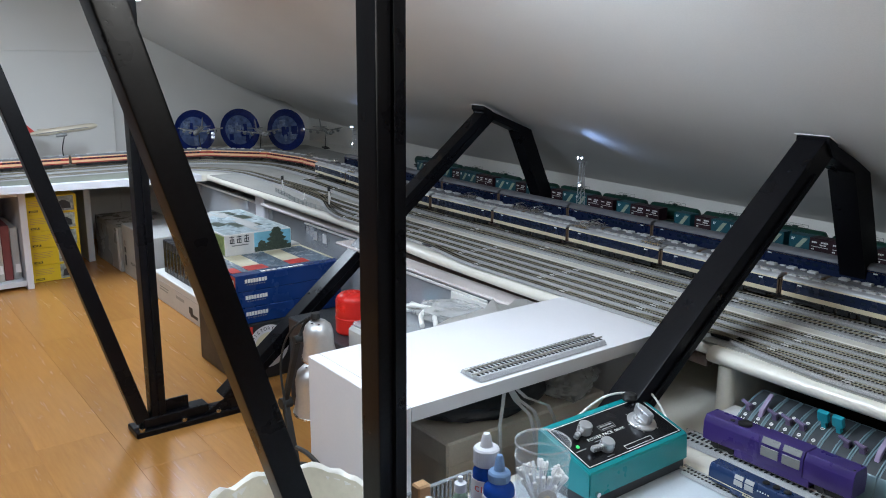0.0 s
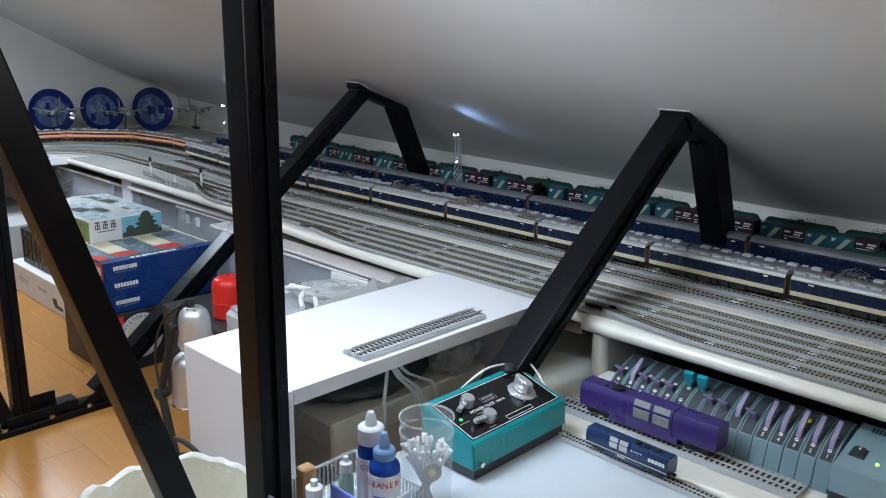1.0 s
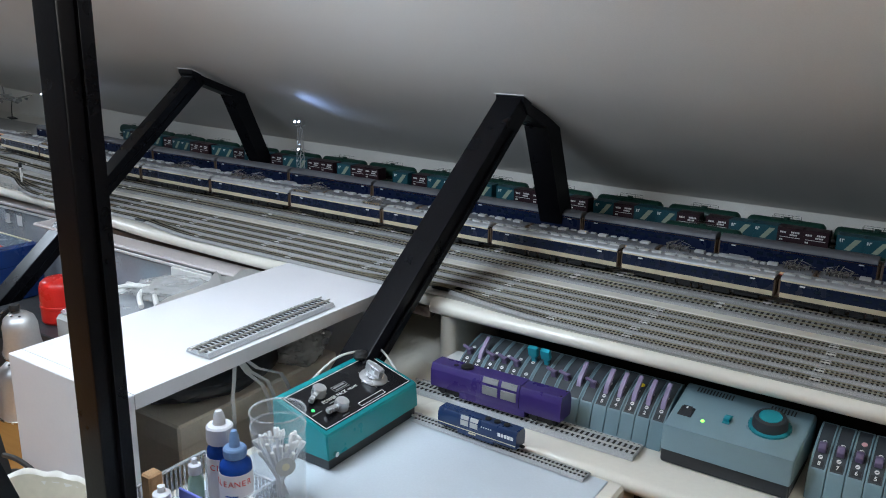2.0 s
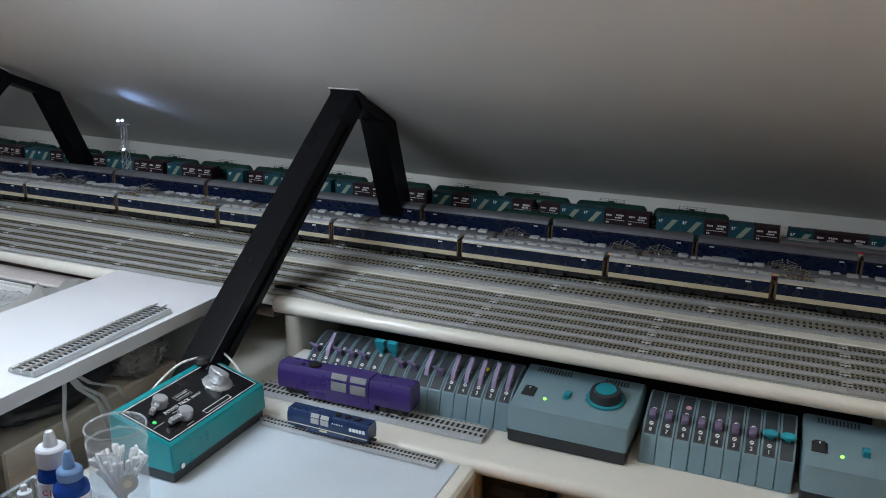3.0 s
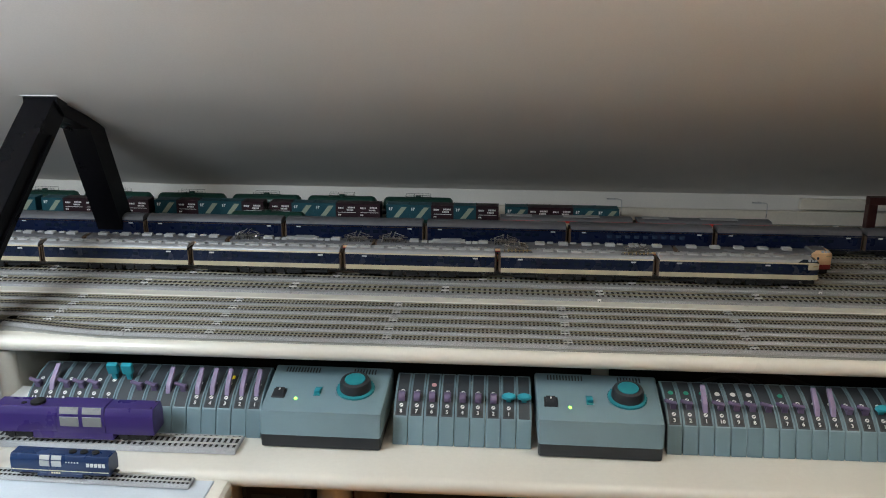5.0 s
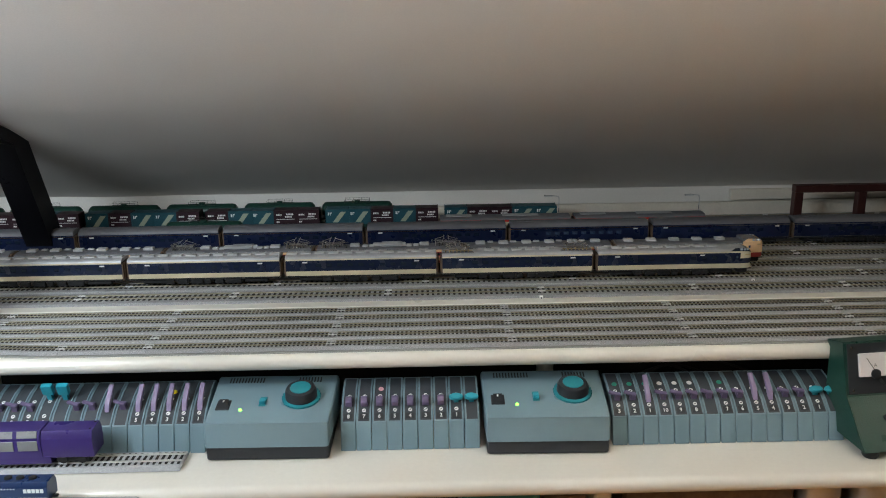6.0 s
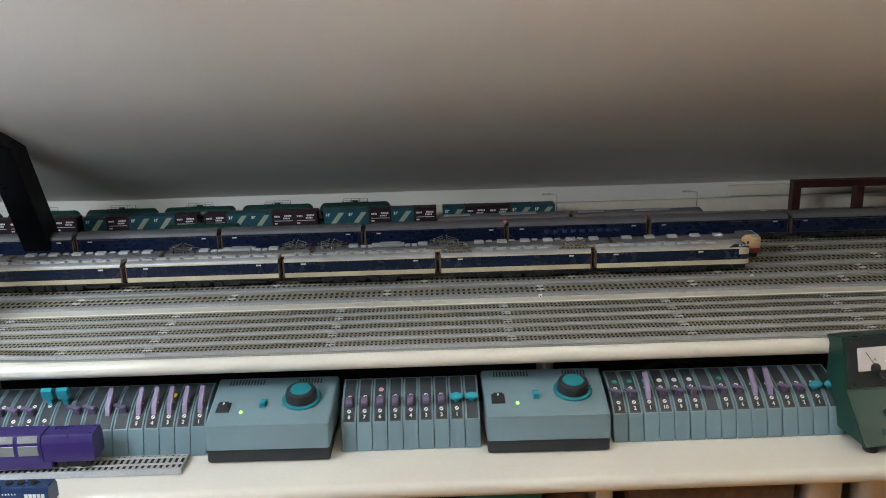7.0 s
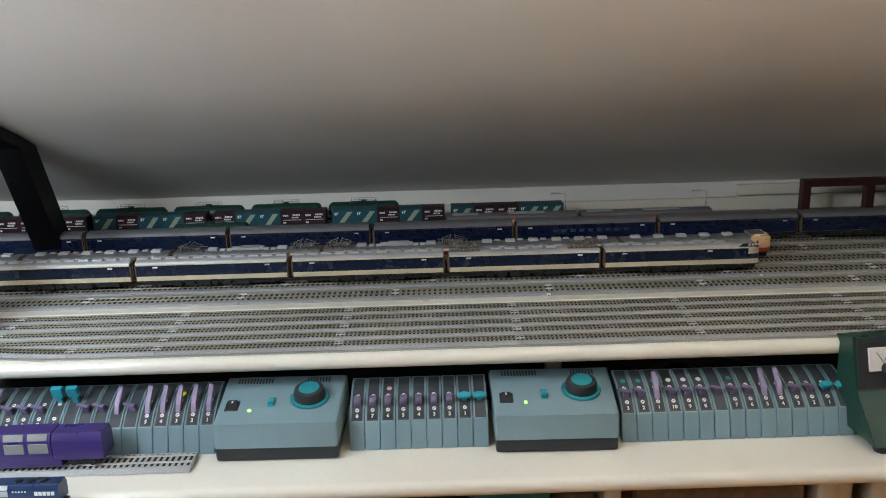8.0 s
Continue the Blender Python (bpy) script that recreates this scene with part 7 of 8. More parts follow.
carton = thing("beige_box", pose(0, 0, 0), "plain beige cardboard box under the white bench", "box")
part("carton", box(-1.048, -0.893, 0.572, 0.885, FLOOR, -0.094, 0.003), M_BEIGE, carton)
part("lid", box(-1.050, -0.891, 0.570, 0.887, -0.130, -0.092, 0.003), M_BEIGE, carton, "shallow lid")
pouch = thing("black_pouch", pose(-0.965, 0.702, -0.0725), "glossy black pouch lying on the beige box", "pouch")
part("body", crumpled(0.066, 0.115, 0.026, 3, 0.14), M_CHARCOAL, pouch)
part("zip", box(-0.03, 0.03, -0.002, 0.002, 0.027, 0.031, 0.001), M_STEEL, pouch, "thin metal zip")
solid("plastic_bag", crumpled(0.045, 0.050, 0.032, 7, 0.25, 5), M_BAGCLEAR, "crumpled clear plastic bag under the white bench", "plastic bag", m=pose(-0.925, 0.830, -0.066))
for y0, y1, y2, dz in ((0.622, 0.614, 0.620, -0.085), (0.628, 0.668, 0.690, -0.082), (0.632, 0.678, 0.702, -0.080), (0.638, 0.705, 0.735, -0.078)):
    bm = bmesh.new()
    y0, y1, y2 = y0 + 0.015, y1 + 0.015, y2 + 0.015
    line = [(-0.8515, y0, -0.0125), (-0.851, y0 + (y1 - y0) * 0.35, -0.035), (-0.8505, y1, dz * 0.75), (-0.851, y1 + (y2 - y1) * 0.4, dz), (-0.857, y2, dz - 0.035)]
    rows = [[bm.verts.new((x + d, y + w, z)) for d, w in ((0, -0.0032), (0, 0.0032), (-0.0006, 0.0032), (-0.0006, -0.0032))] for x, y, z in line]
    for p, q in zip(rows, rows[1:]):
        for i in range(4):
            bm.faces.new((p[i], p[(i + 1) % 4], q[(i + 1) % 4], q[i]))
    bm.faces.new(rows[0]), bm.faces.new(rows[-1][::-1])
    solid("tape_strip", bm, M_TAPE, "translucent strip of tape hanging under the bench", "tape", group="hanging strips")


M_ROLL = make("pinkish_paper", (0.58, 0.53, 0.52), 0.55, grain=200, vary=0.05, stain=8, stains=0.06)

# ---- floor things towards the gable ----
def name_bars(parent, m, n, w, h, gap, mat):
    """A maker's name shown as plain bars."""
    me = shared(f"name_bar:{w}{h}{mat.name}", lambda: box(-w / 2, w / 2, -h / 2, h / 2, 0, 0.0004), mat, 0)
    for k in range(n):
        part("name_bar", me, None, parent, m=m @ pose((k - (n - 1) / 2) * (w + gap), 0, 0))


FACE_EAST = Euler((radians(90), 0, radians(90))).to_matrix().to_4x4()


def hobby_box(z, top):
    x0, x1, y0, y1, h = -2.128, -1.905, 0.700, 0.992, 0.0415
    t = thing("hobby_box", pose(0, 0, 0), "navy blue model kit box with white print, stacked", "box", "stacked navy boxes")
    part("carton", box(x0, x1, y0, y1, z, z + h, 0.0015), M_BOXBLUE, t)
    name_bars(t, Matrix.Translation((x1 + 0.0002, y0 + 0.052, z + 0.026)) @ FACE_EAST, 8, 0.0062, 0.0098, 0.0012, M_MARK)
    name_bars(t, Matrix.Translation((x1 + 0.0002, y0 + 0.052, z + 0.0165)) @ FACE_EAST, 8, 0.0035, 0.0024, 0.003, M_WINDOWGREY)
    if top:
        part("red_end", box(x0 + 0.004, x1 - 0.004, y0 - 0.0006, y0, z + 0.003, z + h - 0.003), M_BRIGHTRED, t, "red printed end")
    part("end_label", box(x1 - 0.06, x1 - 0.012, y0 - 0.0010, y0 - 0.0006, z + 0.012, z + 0.03), M_LABEL, t)
    if top:
        zt = z + h
        # haze on the clear lid window is put into the film's colour
        part("window_film", box(x0 + 0.012, x1 - 0.030, y0 + 0.012, y1 - 0.012, zt, zt + 0.0006), M_SKYGREY, t, "clear lid window with its bluish haze painted on")
        for y in (y0 + 0.050, y0 + 0.165):
            part("cream_strip", box(x0 + 0.020, x1 - 0.080, y, y + 0.050, zt + 0.0006, zt + 0.0012), M_MARKCREAM, t)
            part("red_strip", box(x1 - 0.079, x1 - 0.036, y, y + 0.056, zt + 0.0006, zt + 0.0012), M_BRIGHTRED, t)
        part("red_strip", box(x1 - 0.079, x1 - 0.030, y0 + 0.004, y0 + 0.030, zt + 0.0006, zt + 0.0012), M_BRIGHTRED, t)
        name_bars(t, pose(x1 - 0.013, y0 + 0.13, zt + 0.0006, 0, 0, -90), 8, 0.012, 0.012, 0.003, M_MARK)
        part("lid_frame", box(x0 + 0.004, x0 + 0.010, y0 + 0.004, y1 - 0.004, zt, zt + 0.0016), M_MARKCREAM, t)
        part("lid_frame", box(x0 + 0.010, x1 - 0.03, y1 - 0.010, y1 - 0.004, zt, zt + 0.0016), M_MARKCREAM, t)


M_SKYGREY = make("grey_blue_print", (0.20, 0.26, 0.33), 0.25, grain=150, vary=0.3, stain=30, stains=0.2, coat=0.5)
for k in range(3):
    hobby_box(-0.2255 + 0.042 * k, k == 2)


def label_carton():
    t = thing("dark_carton", pose(0, 0, 0), "dark carton with a round white seal and a red corner", "box")
    x1 = -1.898
    part("carton", box(-2.14, x1, 0.69, 1.0, FLOOR, -0.2262, 0.002), M_CHARCOAL, t)
    seal = part("round_seal", lathe([(0.056, 0), (0.056, 0.0006), (0, 0.0006)], 40), M_LABEL, t, "round white seal", Matrix.Translation((x1, 0.775, -0.290)) @ FACE_EAST)
    part("seal_disc", lathe([(0.037, 0.0006), (0.037, 0.0010), (0, 0.0010)], 40), M_MARKCREAM, seal)
    words = "HISTORY OVER"
    for k, ch in enumerate(words):
        if ch != " ":
            a = 148 - k * 12.2
            part("letter", text_mesh(ch, 0.0125, M_CHARCOAL), None, seal, "", pose(0.0465 * math.cos(radians(a)), 0.0465 * math.sin(radians(a)), 0.0008, 0, 0, a - 90))
    part("red_corner", box(x1 - 0.0002, x1 + 0.0004, 0.692, 0.735, FLOOR + 0.03, -0.232), M_BRIGHTRED, t)


label_carton()


def castle_kit():
    """Plastic kit box: pale lid with a roof picture, end panel with sky and a tiered castle silhouette."""
    t = thing("castle_kit_box", pose(0, 0, 0), "pale model castle kit box with a sky-blue picture end", "box")
    x0, x1, y0, y1, z0, z1 = -2.44, -2.102, 0.757, 0.950, -0.099, -0.041
    part("carton", box(x0, x1, y0, y1, z0, z1, 0.0015), M_CARDWHITE, t)
    part("sky_panel", box(x1, x1 + 0.0006, y0 + 0.083, y1 - 0.002, z0 + 0.003, z1 - 0.002), M_SKY, t, "sky-blue printed panel")
    part("meadow", box(x1 + 0.0006, x1 + 0.0009, y0 + 0.083, y1 - 0.002, z0 + 0.003, z0 + 0.016), M_CASTLE, t)
    yc = y0 + 0.148
    for k, (w, z) in enumerate(((0.040, 0.016), (0.032, 0.029), (0.024, 0.041), (0.016, 0.052))):
        part("castle_tier", prism([(yc - w * 0.72, z0 + z), (yc + w * 0.72, z0 + z), (yc + w * 0.92, z0 + z + 0.0055), (yc + w * 0.4, z0 + z + 0.0135), (yc - w * 0.4, z0 + z + 0.0135), (yc - w * 0.92, z0 + z + 0.0055)], x1 + 0.0010 + 0.0001 * k, x1 + 0.0014 + 0.0001 * k), M_CASTLE, t)
    part("castle_tier", prism([(yc - 0.055, z0 + 0.014), (yc - 0.03, z0 + 0.014), (yc - 0.034, z0 + 0.030), (yc - 0.046, z0 + 0.034), (yc - 0.054, z0 + 0.026)], x1 + 0.0010, x1 + 0.0014), M_CASTLE, t)
    # unreadable title as brush-like bars
    for y in (0.014, 0.034, 0.055):
        for k, (a, b, c, d) in enumerate(((0, 0.013, 0.050, 0.0522), (0.002, 0.012, 0.0435, 0.0455), (0, 0.014, 0.034, 0.0362), (0.0055, 0.0078, 0.034, 0.054), (0.0005, 0.0025, 0.036, 0.046), (0.0105, 0.0125, 0.038, 0.047))):
            part("title_bar", box(x1, x1 + 0.0005 + 0.00005 * k, y0 + y + a, y0 + y + b, z0 + c, z0 + d), M_CHARCOAL, t)
    part("title_bar", box(x1, x1 + 0.0005, y0 + 0.020, y0 + 0.066, z0 + 0.026, z0 + 0.029), M_WINDOWGREY, t)
    # lid picture: rows of roof shapes on a pale sky
    part("lid_picture", box(x0 + 0.004, x1 - 0.004, y0 + 0.004, y1 - 0.004, z1, z1 + 0.0005), make("lid_print", (0.50, 0.60, 0.64), 0.3, grain=60, vary=0.3, stain=28, stains=0.3, coat=0.4), t)
    rng = random.Random(6)
    for k in range(14):
        x, y = rng.uniform(x0 + 0.03, x1 - 0.04), rng.uniform(y0 + 0.03, y1 - 0.04)
        w, l = rng.uniform(0.010, 0.022), rng.uniform(0.02, 0.045)
        part("roof_print", prism([(x - l, y - w), (x + l, y - w * 0.6), (x + l * 0.7, y + w), (x - l * 0.8, y + w * 0.7)], z1 + 0.0005 + 0.00005 * k, z1 + 0.0008 + 0.00005 * k, "z"), M_CARDGREY if k % 3 else M_CASTLE, t)
    part("green_edge", box(x0 + 0.05, x1 - 0.002, y0 - 0.0005, y0, z0 + 0.003, z1 - 0.004), make("meadow_print", (0.30, 0.42, 0.16), 0.4, vary=0.4, grain=90, stains=0.2), t)


castle_kit()
solid("storage_carton", box(-2.355, -2.145, 0.800, 1.0, FLOOR, -0.0995, 0.003), M_CARDGREY, "grey cardboard carton holding up the kit box", "box")


def carton_thing(name, x0, x1, y0, y1, z0, z1, mat, label, marks=()):
    t = thing(name, pose(0, 0, 0), label, "box")
    part("carton", box(x0, x1, y0, y1, z0, z1, 0.002), mat, t)
    part("lid_seam", box(x0 + 0.002, x1 - 0.002, y0 - 0.0006, y0, z1 - 0.022, z1 - 0.0205), M_CARDGREY, t)
    for a, b, c, d, m in marks:
        part("print_bar", box(x0 + a, x0 + b, y0 - 0.0008, y0 - 0.0002, z0 + c, z0 + d), m, t)


carton_thing("white_carton", -2.79, -2.37, 0.777, 1.0, FLOOR, -0.283, M_CARDWHITE, "low white carton with small dark print on the floor",
             ((0.07, 0.15, 0.052, 0.055, M_WINDOWGREY), (0.07, 0.14, 0.043, 0.046, M_WINDOWGREY), (0.22, 0.29, 0.046, 0.056, M_CARDGREY), (0.33, 0.36, 0.026, 0.046, M_CHARCOAL), (0.34, 0.40, 0.018, 0.028, M_CHARCOAL)))
carton_thing("pale_carton", -3.150, -2.83, 0.788, 1.0, FLOOR, -0.186, M_CARDGREY, "pale carton with dark lettering-like marks on the floor",
             ((0.018, 0.034, 0.035, 0.075, M_CHARCOAL), (0.018, 0.036, 0.085, 0.105, M_CHARCOAL), (0.020, 0.034, 0.112, 0.13, M_WINDOWGREY), (0.08, 0.14, 0.05, 0.06, M_WINDOWGREY)))
carton_thing("grey_carton", -3.48, -3.168, 0.780, 1.0, FLOOR, -0.204, M_CARDDULL, "plain glossy grey carton standing against the bookcase", ((0.285, 0.308, 0.004, 0.165, M_CARDWHITE),))
carton_thing("white_carton", -2.80, -2.60, 0.985, 1.028, -0.2825, -0.125, M_CARDWHITE, "upright white carton standing on the low carton")
for k in range(11):
    x = -2.735 + 0.031 * k
    c = thing("black_case", pose(x, 0.800, -0.2825), "black plastic case standing upright in a row", "case", "row of black cases")
    part("shell", box(0, 0.0285, 0, 0.18, 0, 0.110, 0.002), M_CHARCOAL, c)
    part("spine_label", box(0.004, 0.0245, -0.0004, 0, 0.02, 0.085), M_GLOSSBLACK, c)
    part("spine_line", box(0.004, 0.006, -0.0006, -0.0004, 0.01, 0.100), M_WINDOWGREY, c)


def storage_bin(x0, x1, y0, y1, z0, z1, tint, label, fill=0.88, lumps=()):
    t = thing("storage_bin", pose(0, 0, 0), label, "storage box", "clear storage boxes")
    th = 0.003
    for q in ((x0, x1, y0, y0 + th, z0, z1), (x0, x1, y1 - th, y1, z0, z1), (x0, x0 + th, y0 + th, y1 - th, z0, z1), (x1 - th, x1, y0 + th, y1 - th, z0, z1)):
        part("wall", box(*q, 0.001), M_HAZEPLASTIC, t)
    part("bottom", box(x0 + th, x1 - th, y0 + th, y1 - th, z0, z0 + th), M_HAZEPLASTIC, t)
    part("rim", box(x0 - 0.003, x1 + 0.003, y0 - 0.004, y0, z1 - 0.008, z1 - 0.002, 0.001), M_CARDWHITE, t)
    for x in (x0 + 0.12 * (x1 - x0), x1 - 0.12 * (x1 - x0)):
        part("latch", box(x - 0.012, x + 0.012, y0 - 0.007, y0 - 0.0042, z1 - 0.035, z1 - 0.006, 0.002), M_HAZEPLASTIC, t)
    part("folded_cloth", box(x0 + 0.02, x1 - 0.02, y0 + 0.006, y1 - 0.02, z0 + 0.004, z0 + (z1 - z0) * fill, 0.008), tint, t, "cloth folded up inside")
    rng = random.Random(len(label))
    for k, mat in enumerate(lumps):
        x = x0 + 0.03 + (x1 - x0 - 0.08) * k / len(lumps)
        w, h = rng.uniform(0.025, 0.045), rng.uniform(0.020, 0.036)
        part("packet", box(-w, w, 0, 0.05, 0, h, 0.004, 2), mat, t, "", pose(x + w, y0 + 0.012 + 0.01 * rng.random(), z0 + (z1 - z0) * fill, 0, rng.uniform(-14, 14), rng.uniform(-10, 10)))


storage_bin(-2.185, -1.80, 1.040, 1.40, FLOOR, -0.048, M_CARDGREY, "hazy clear storage box with two white labels under the layout")
for x in (-2.130, -2.075):
    solid("sticker", box(x - 0.011, x + 0.011, 1.0390, 1.0396, -0.094, -0.068), M_LABEL, "small white sticker on the storage box", "sticker", group="box stickers")
storage_bin(-2.480, -2.200, 1.060, 1.40, FLOOR, -0.048, M_CARDGREY, "hazy clear storage box behind the kit boxes", 0.7)
storage_bin(-1.72, -1.265, 0.955, 1.40, FLOOR, -0.044, make("violet_contents", (0.30, 0.24, 0.36), 0.6, grain=14, vary=0.5, stain=7, stains=0.3), "hazy clear storage box with violet-grey contents", 0.83,
            (M_BOXBLUE, M_CARDWHITE, M_BOOKRED, M_SKY, M_CARDGREY, M_BOXBLUE))
storage_bin(-3.12, -2.565, 1.060, 1.45, FLOOR, -0.046, M_CARDGREY, "hazy clear storage box with red and brown packets", 0.83, (M_CARDGREY, M_BOOKRED, M_CASTLE, M_BOOKRED, M_YELLOW, M_BOXBLUE, M_BOOKRED))
solid("lid_board", box(-2.478, -1.80, 1.032, 1.100, -0.0465, -0.037, 0.003), M_ROLL, "pale brownish board lying on the storage boxes", "board")
solid("lid_board", box(-1.86, -1.10, 0.951, 1.004, -0.0438, -0.036, 0.003), M_ROLL, "long pale pinkish board lying under the layout edge", "board")
solid("drawer_rail", box(-1.80, -0.80, 1.02, 1.035, -0.052, -0.0345), M_BROWNTHING, "dark brown rail under the layout top", "rail")
for line in (((-1.37, 0.845, -0.059), (-1.32, 0.823, -0.046), (-1.275, 0.828, -0.054), (-1.235, 0.803, -0.047), (-1.21, 0.788, -0.058)),
             ((-1.345, 0.795, -0.060), (-1.302, 0.828, -0.047), (-1.275, 0.800, -0.052), (-1.245, 0.782, -0.060)),
             ((-1.36, 0.815, -0.058), (-1.31, 0.808, -0.041), (-1.285, 0.835, -0.046), (-1.30, 0.860, -0.058))):
    solid("white_rope", hose(line, 0.0046, 8), M_WIREWHITE, "thick white cord lying in a loose knot", "cord", group="knotted cord")


def paper_bag():
    """Upright crumpled white paper with a jagged top, wedged behind the bench."""
    top = ((0.66, -0.010), (0.69, 0.003), (0.72, 0.008), (0.76, 0.006), (0.79, 0.014), (0.815, 0.026), (0.833, 0.012), (0.85, 0.010), (0.872, 0.015), (0.90, 0.008), (0.925, -0.008))
    rng = random.Random(31)
    bm = bmesh.new()
    rows = []
    for i in range(7):
        k = i / 6
        row = []
        for j, (y, z) in enumerate(top):
            x = -1.060 - 0.028 * k + 0.006 * math.sin(j * 2.1 + i * 0.9) * (0.3 + 0.7 * k) + rng.uniform(-0.0015, 0.0015)
            row.append(bm.verts.new((x, y + 0.003 * math.sin(i * 1.7 + j), -0.064 + (z + 0.064) * k)))
        rows.append(row)
    for p, q in zip(rows, rows[1:]):
        for j in range(len(top) - 1):
            bm.faces.new((p[j], p[j + 1], q[j + 1], q[j]))
    bmesh.ops.solidify(bm, geom=bm.faces[:], thickness=0.0012)
    solid("paper_bag", bm, M_CARDWHITE, "crumpled white paper bag standing against the bench", "paper bag", smooth=20)


paper_bag()


def lid_tray():
    t = thing("flat_tray", pose(0, 0, 0), "flat hazy tray with white cord on top, beside the bench", "tray")
    part("tray_board", box(-1.36, -1.056, 0.70, 0.942, -0.075, -0.066, 0.003), M_HAZEPLASTIC, t)
    part("tray_rim", box(-1.36, -1.056, 0.936, 0.942, -0.066, -0.046, 0.001), M_CARDWHITE, t)


lid_tray()
solid("storage_chest", box(-1.37, -1.056, 0.695, 0.935, FLOOR, -0.0755, 0.006), M_CARDGREY, "grey plastic trunk under the flat tray", "box")
solid("plastic_bag", crumpled(0.085, 0.055, 0.016, 12, 0.3, 5), M_BAGCLEAR, "flat crumpled clear plastic bag on the tray", "plastic bag", m=pose(-1.255, 0.865, -0.0535))
solid("plastic_bag", crumpled(0.055, 0.060, 0.022, 21, 0.3, 5), M_BAG, "crumpled white plastic bag on the tray", "plastic bag", m=pose(-1.125, 0.765, -0.049))


def barcode_box():
    t = thing("dark_carton", pose(0, 0, 0), "dark carton with a white barcode label", "box")
    part("carton", box(-1.72, -1.40, 0.745, 0.93, FLOOR, -0.160, 0.002), M_CHARCOAL, t)
    lab = part("paper_label", box(-1.41, -1.3996, 0.775, 0.865, -0.235, -0.165), M_LABEL, t, "white barcode label")
    for k in range(12):
        part("barcode_bar", box(-1.3996, -1.3992, 0.800 + 0.0048 * k, 0.800 + 0.0048 * k + (0.0030 if k % 3 else 0.0016), -0.228, -0.198), M_CHARCOAL, t)


barcode_box()


def red_lantern():
    t = thing("red_canister", pose(-1.545, 0.812, -0.1596), "bright red plastic canister standing on a dark carton", "canister")
    part("body", lathe([(0, 0), (0.034, 0), (0.037, 0.004), (0.037, 0.070), (0.034, 0.080), (0.026, 0.087), (0, 0.090)], 28), M_RED, t)
    part("band", lathe([(0.0372, 0.030), (0.0380, 0.031), (0.0380, 0.036), (0.0372, 0.037)], 28), M_RED, t)


red_lantern()


def spot_lamp():
    """Two aluminium bell shades on a jointed black arm."""
    t = thing("desk_lamp", pose(-0.048, 0.016, 0.004), "silver twin-shade work lamp on a jointed black arm", "lamp")

    def shade(m, s):
        prof = [(0.0, 0.0), (0.008, 0.0), (0.020, -0.003), (0.029, -0.012), (0.033, -0.026), (0.034, -0.060), (0.039, -0.088), (0.0375, -0.088), (0.0325, -0.060), (0.0315, -0.026), (0.027, -0.013), (0.0, -0.004)]
        sh = part("shade", lathe([(r * s, z * s) for r, z in prof], 36), M_SILVERLAMP, t, "brushed aluminium bell shade", m)
        part("rim", lathe([(0.039 * s, -0.086 * s), (0.0405 * s, -0.087 * s), (0.0405 * s, -0.0895 * s), (0.0375 * s, -0.0895 * s)], 36), M_STEEL, sh)
        for k in range(3):
            a = radians(200 + 70 * k)
            part("vent_hole", lathe([(0.0022, 0), (0.0022, 0.0006), (0, 0.0006)], 10), M_CABLE, sh, "", pose(0.014 * s * math.cos(a), 0.014 * s * math.sin(a), -0.0012 * s))
        return sh
    shade(pose(-1.313, 0.612, -0.056, 6, 8, 0), 0.84)
    shade(pose(-1.372, 0.632, -0.164, 4, 4, 0), 1.12)
    part("elbow", lathe([(0, -0.006), (0.008, -0.005), (0.009, 0.0), (0.008, 0.006), (0, 0.007)], 16), M_CABLE, t, "", pose(-1.318, 0.610, -0.047))
    part("arm", beam((-1.348, 0.588, -0.095), (-1.405, 0.585, -0.24), 0.011, 0.009, (0, 1, 0), 0.002), M_CABLE, t)
    part("arm", beam((-1.405, 0.585, -0.245), (-1.365, 0.585, FLOOR + 0.012), 0.014, 0.010, (0, 1, 0), 0.002), M_CABLE, t)
    part("joint", rod((-1.405, 0.575, -0.243), (-1.405, 0.597, -0.243), 0.011, seg=16), M_CABLE, t)
    part("joint", rod((-1.348, 0.580, -0.096), (-1.348, 0.598, -0.096), 0.0075, seg=16), M_CABLE, t)
    part("bracket", hose([(-1.348, 0.59, -0.095), (-1.345, 0.598, -0.075), (-1.335, 0.606, -0.055), (-1.318, 0.611, -0.048)], 0.004), M_CABLE, t)
    part("base", lathe([(0, 0), (0.034, 0), (0.036, 0.003), (0.032, 0.010), (0.012, 0.014), (0, 0.014)], 32), M_CABLE, t, "", pose(-1.365, 0.585, FLOOR - 0.004))
    part("lamp_cord", hose([(-1.330, 0.600, -0.052), (-1.352, 0.580, -0.075), (-1.376, 0.572, -0.115), (-1.388, 0.570, -0.165), (-1.378, 0.570, -0.22), (-1.372, 0.57, -0.25)], 0.0022), M_CABLE, t)


spot_lamp()


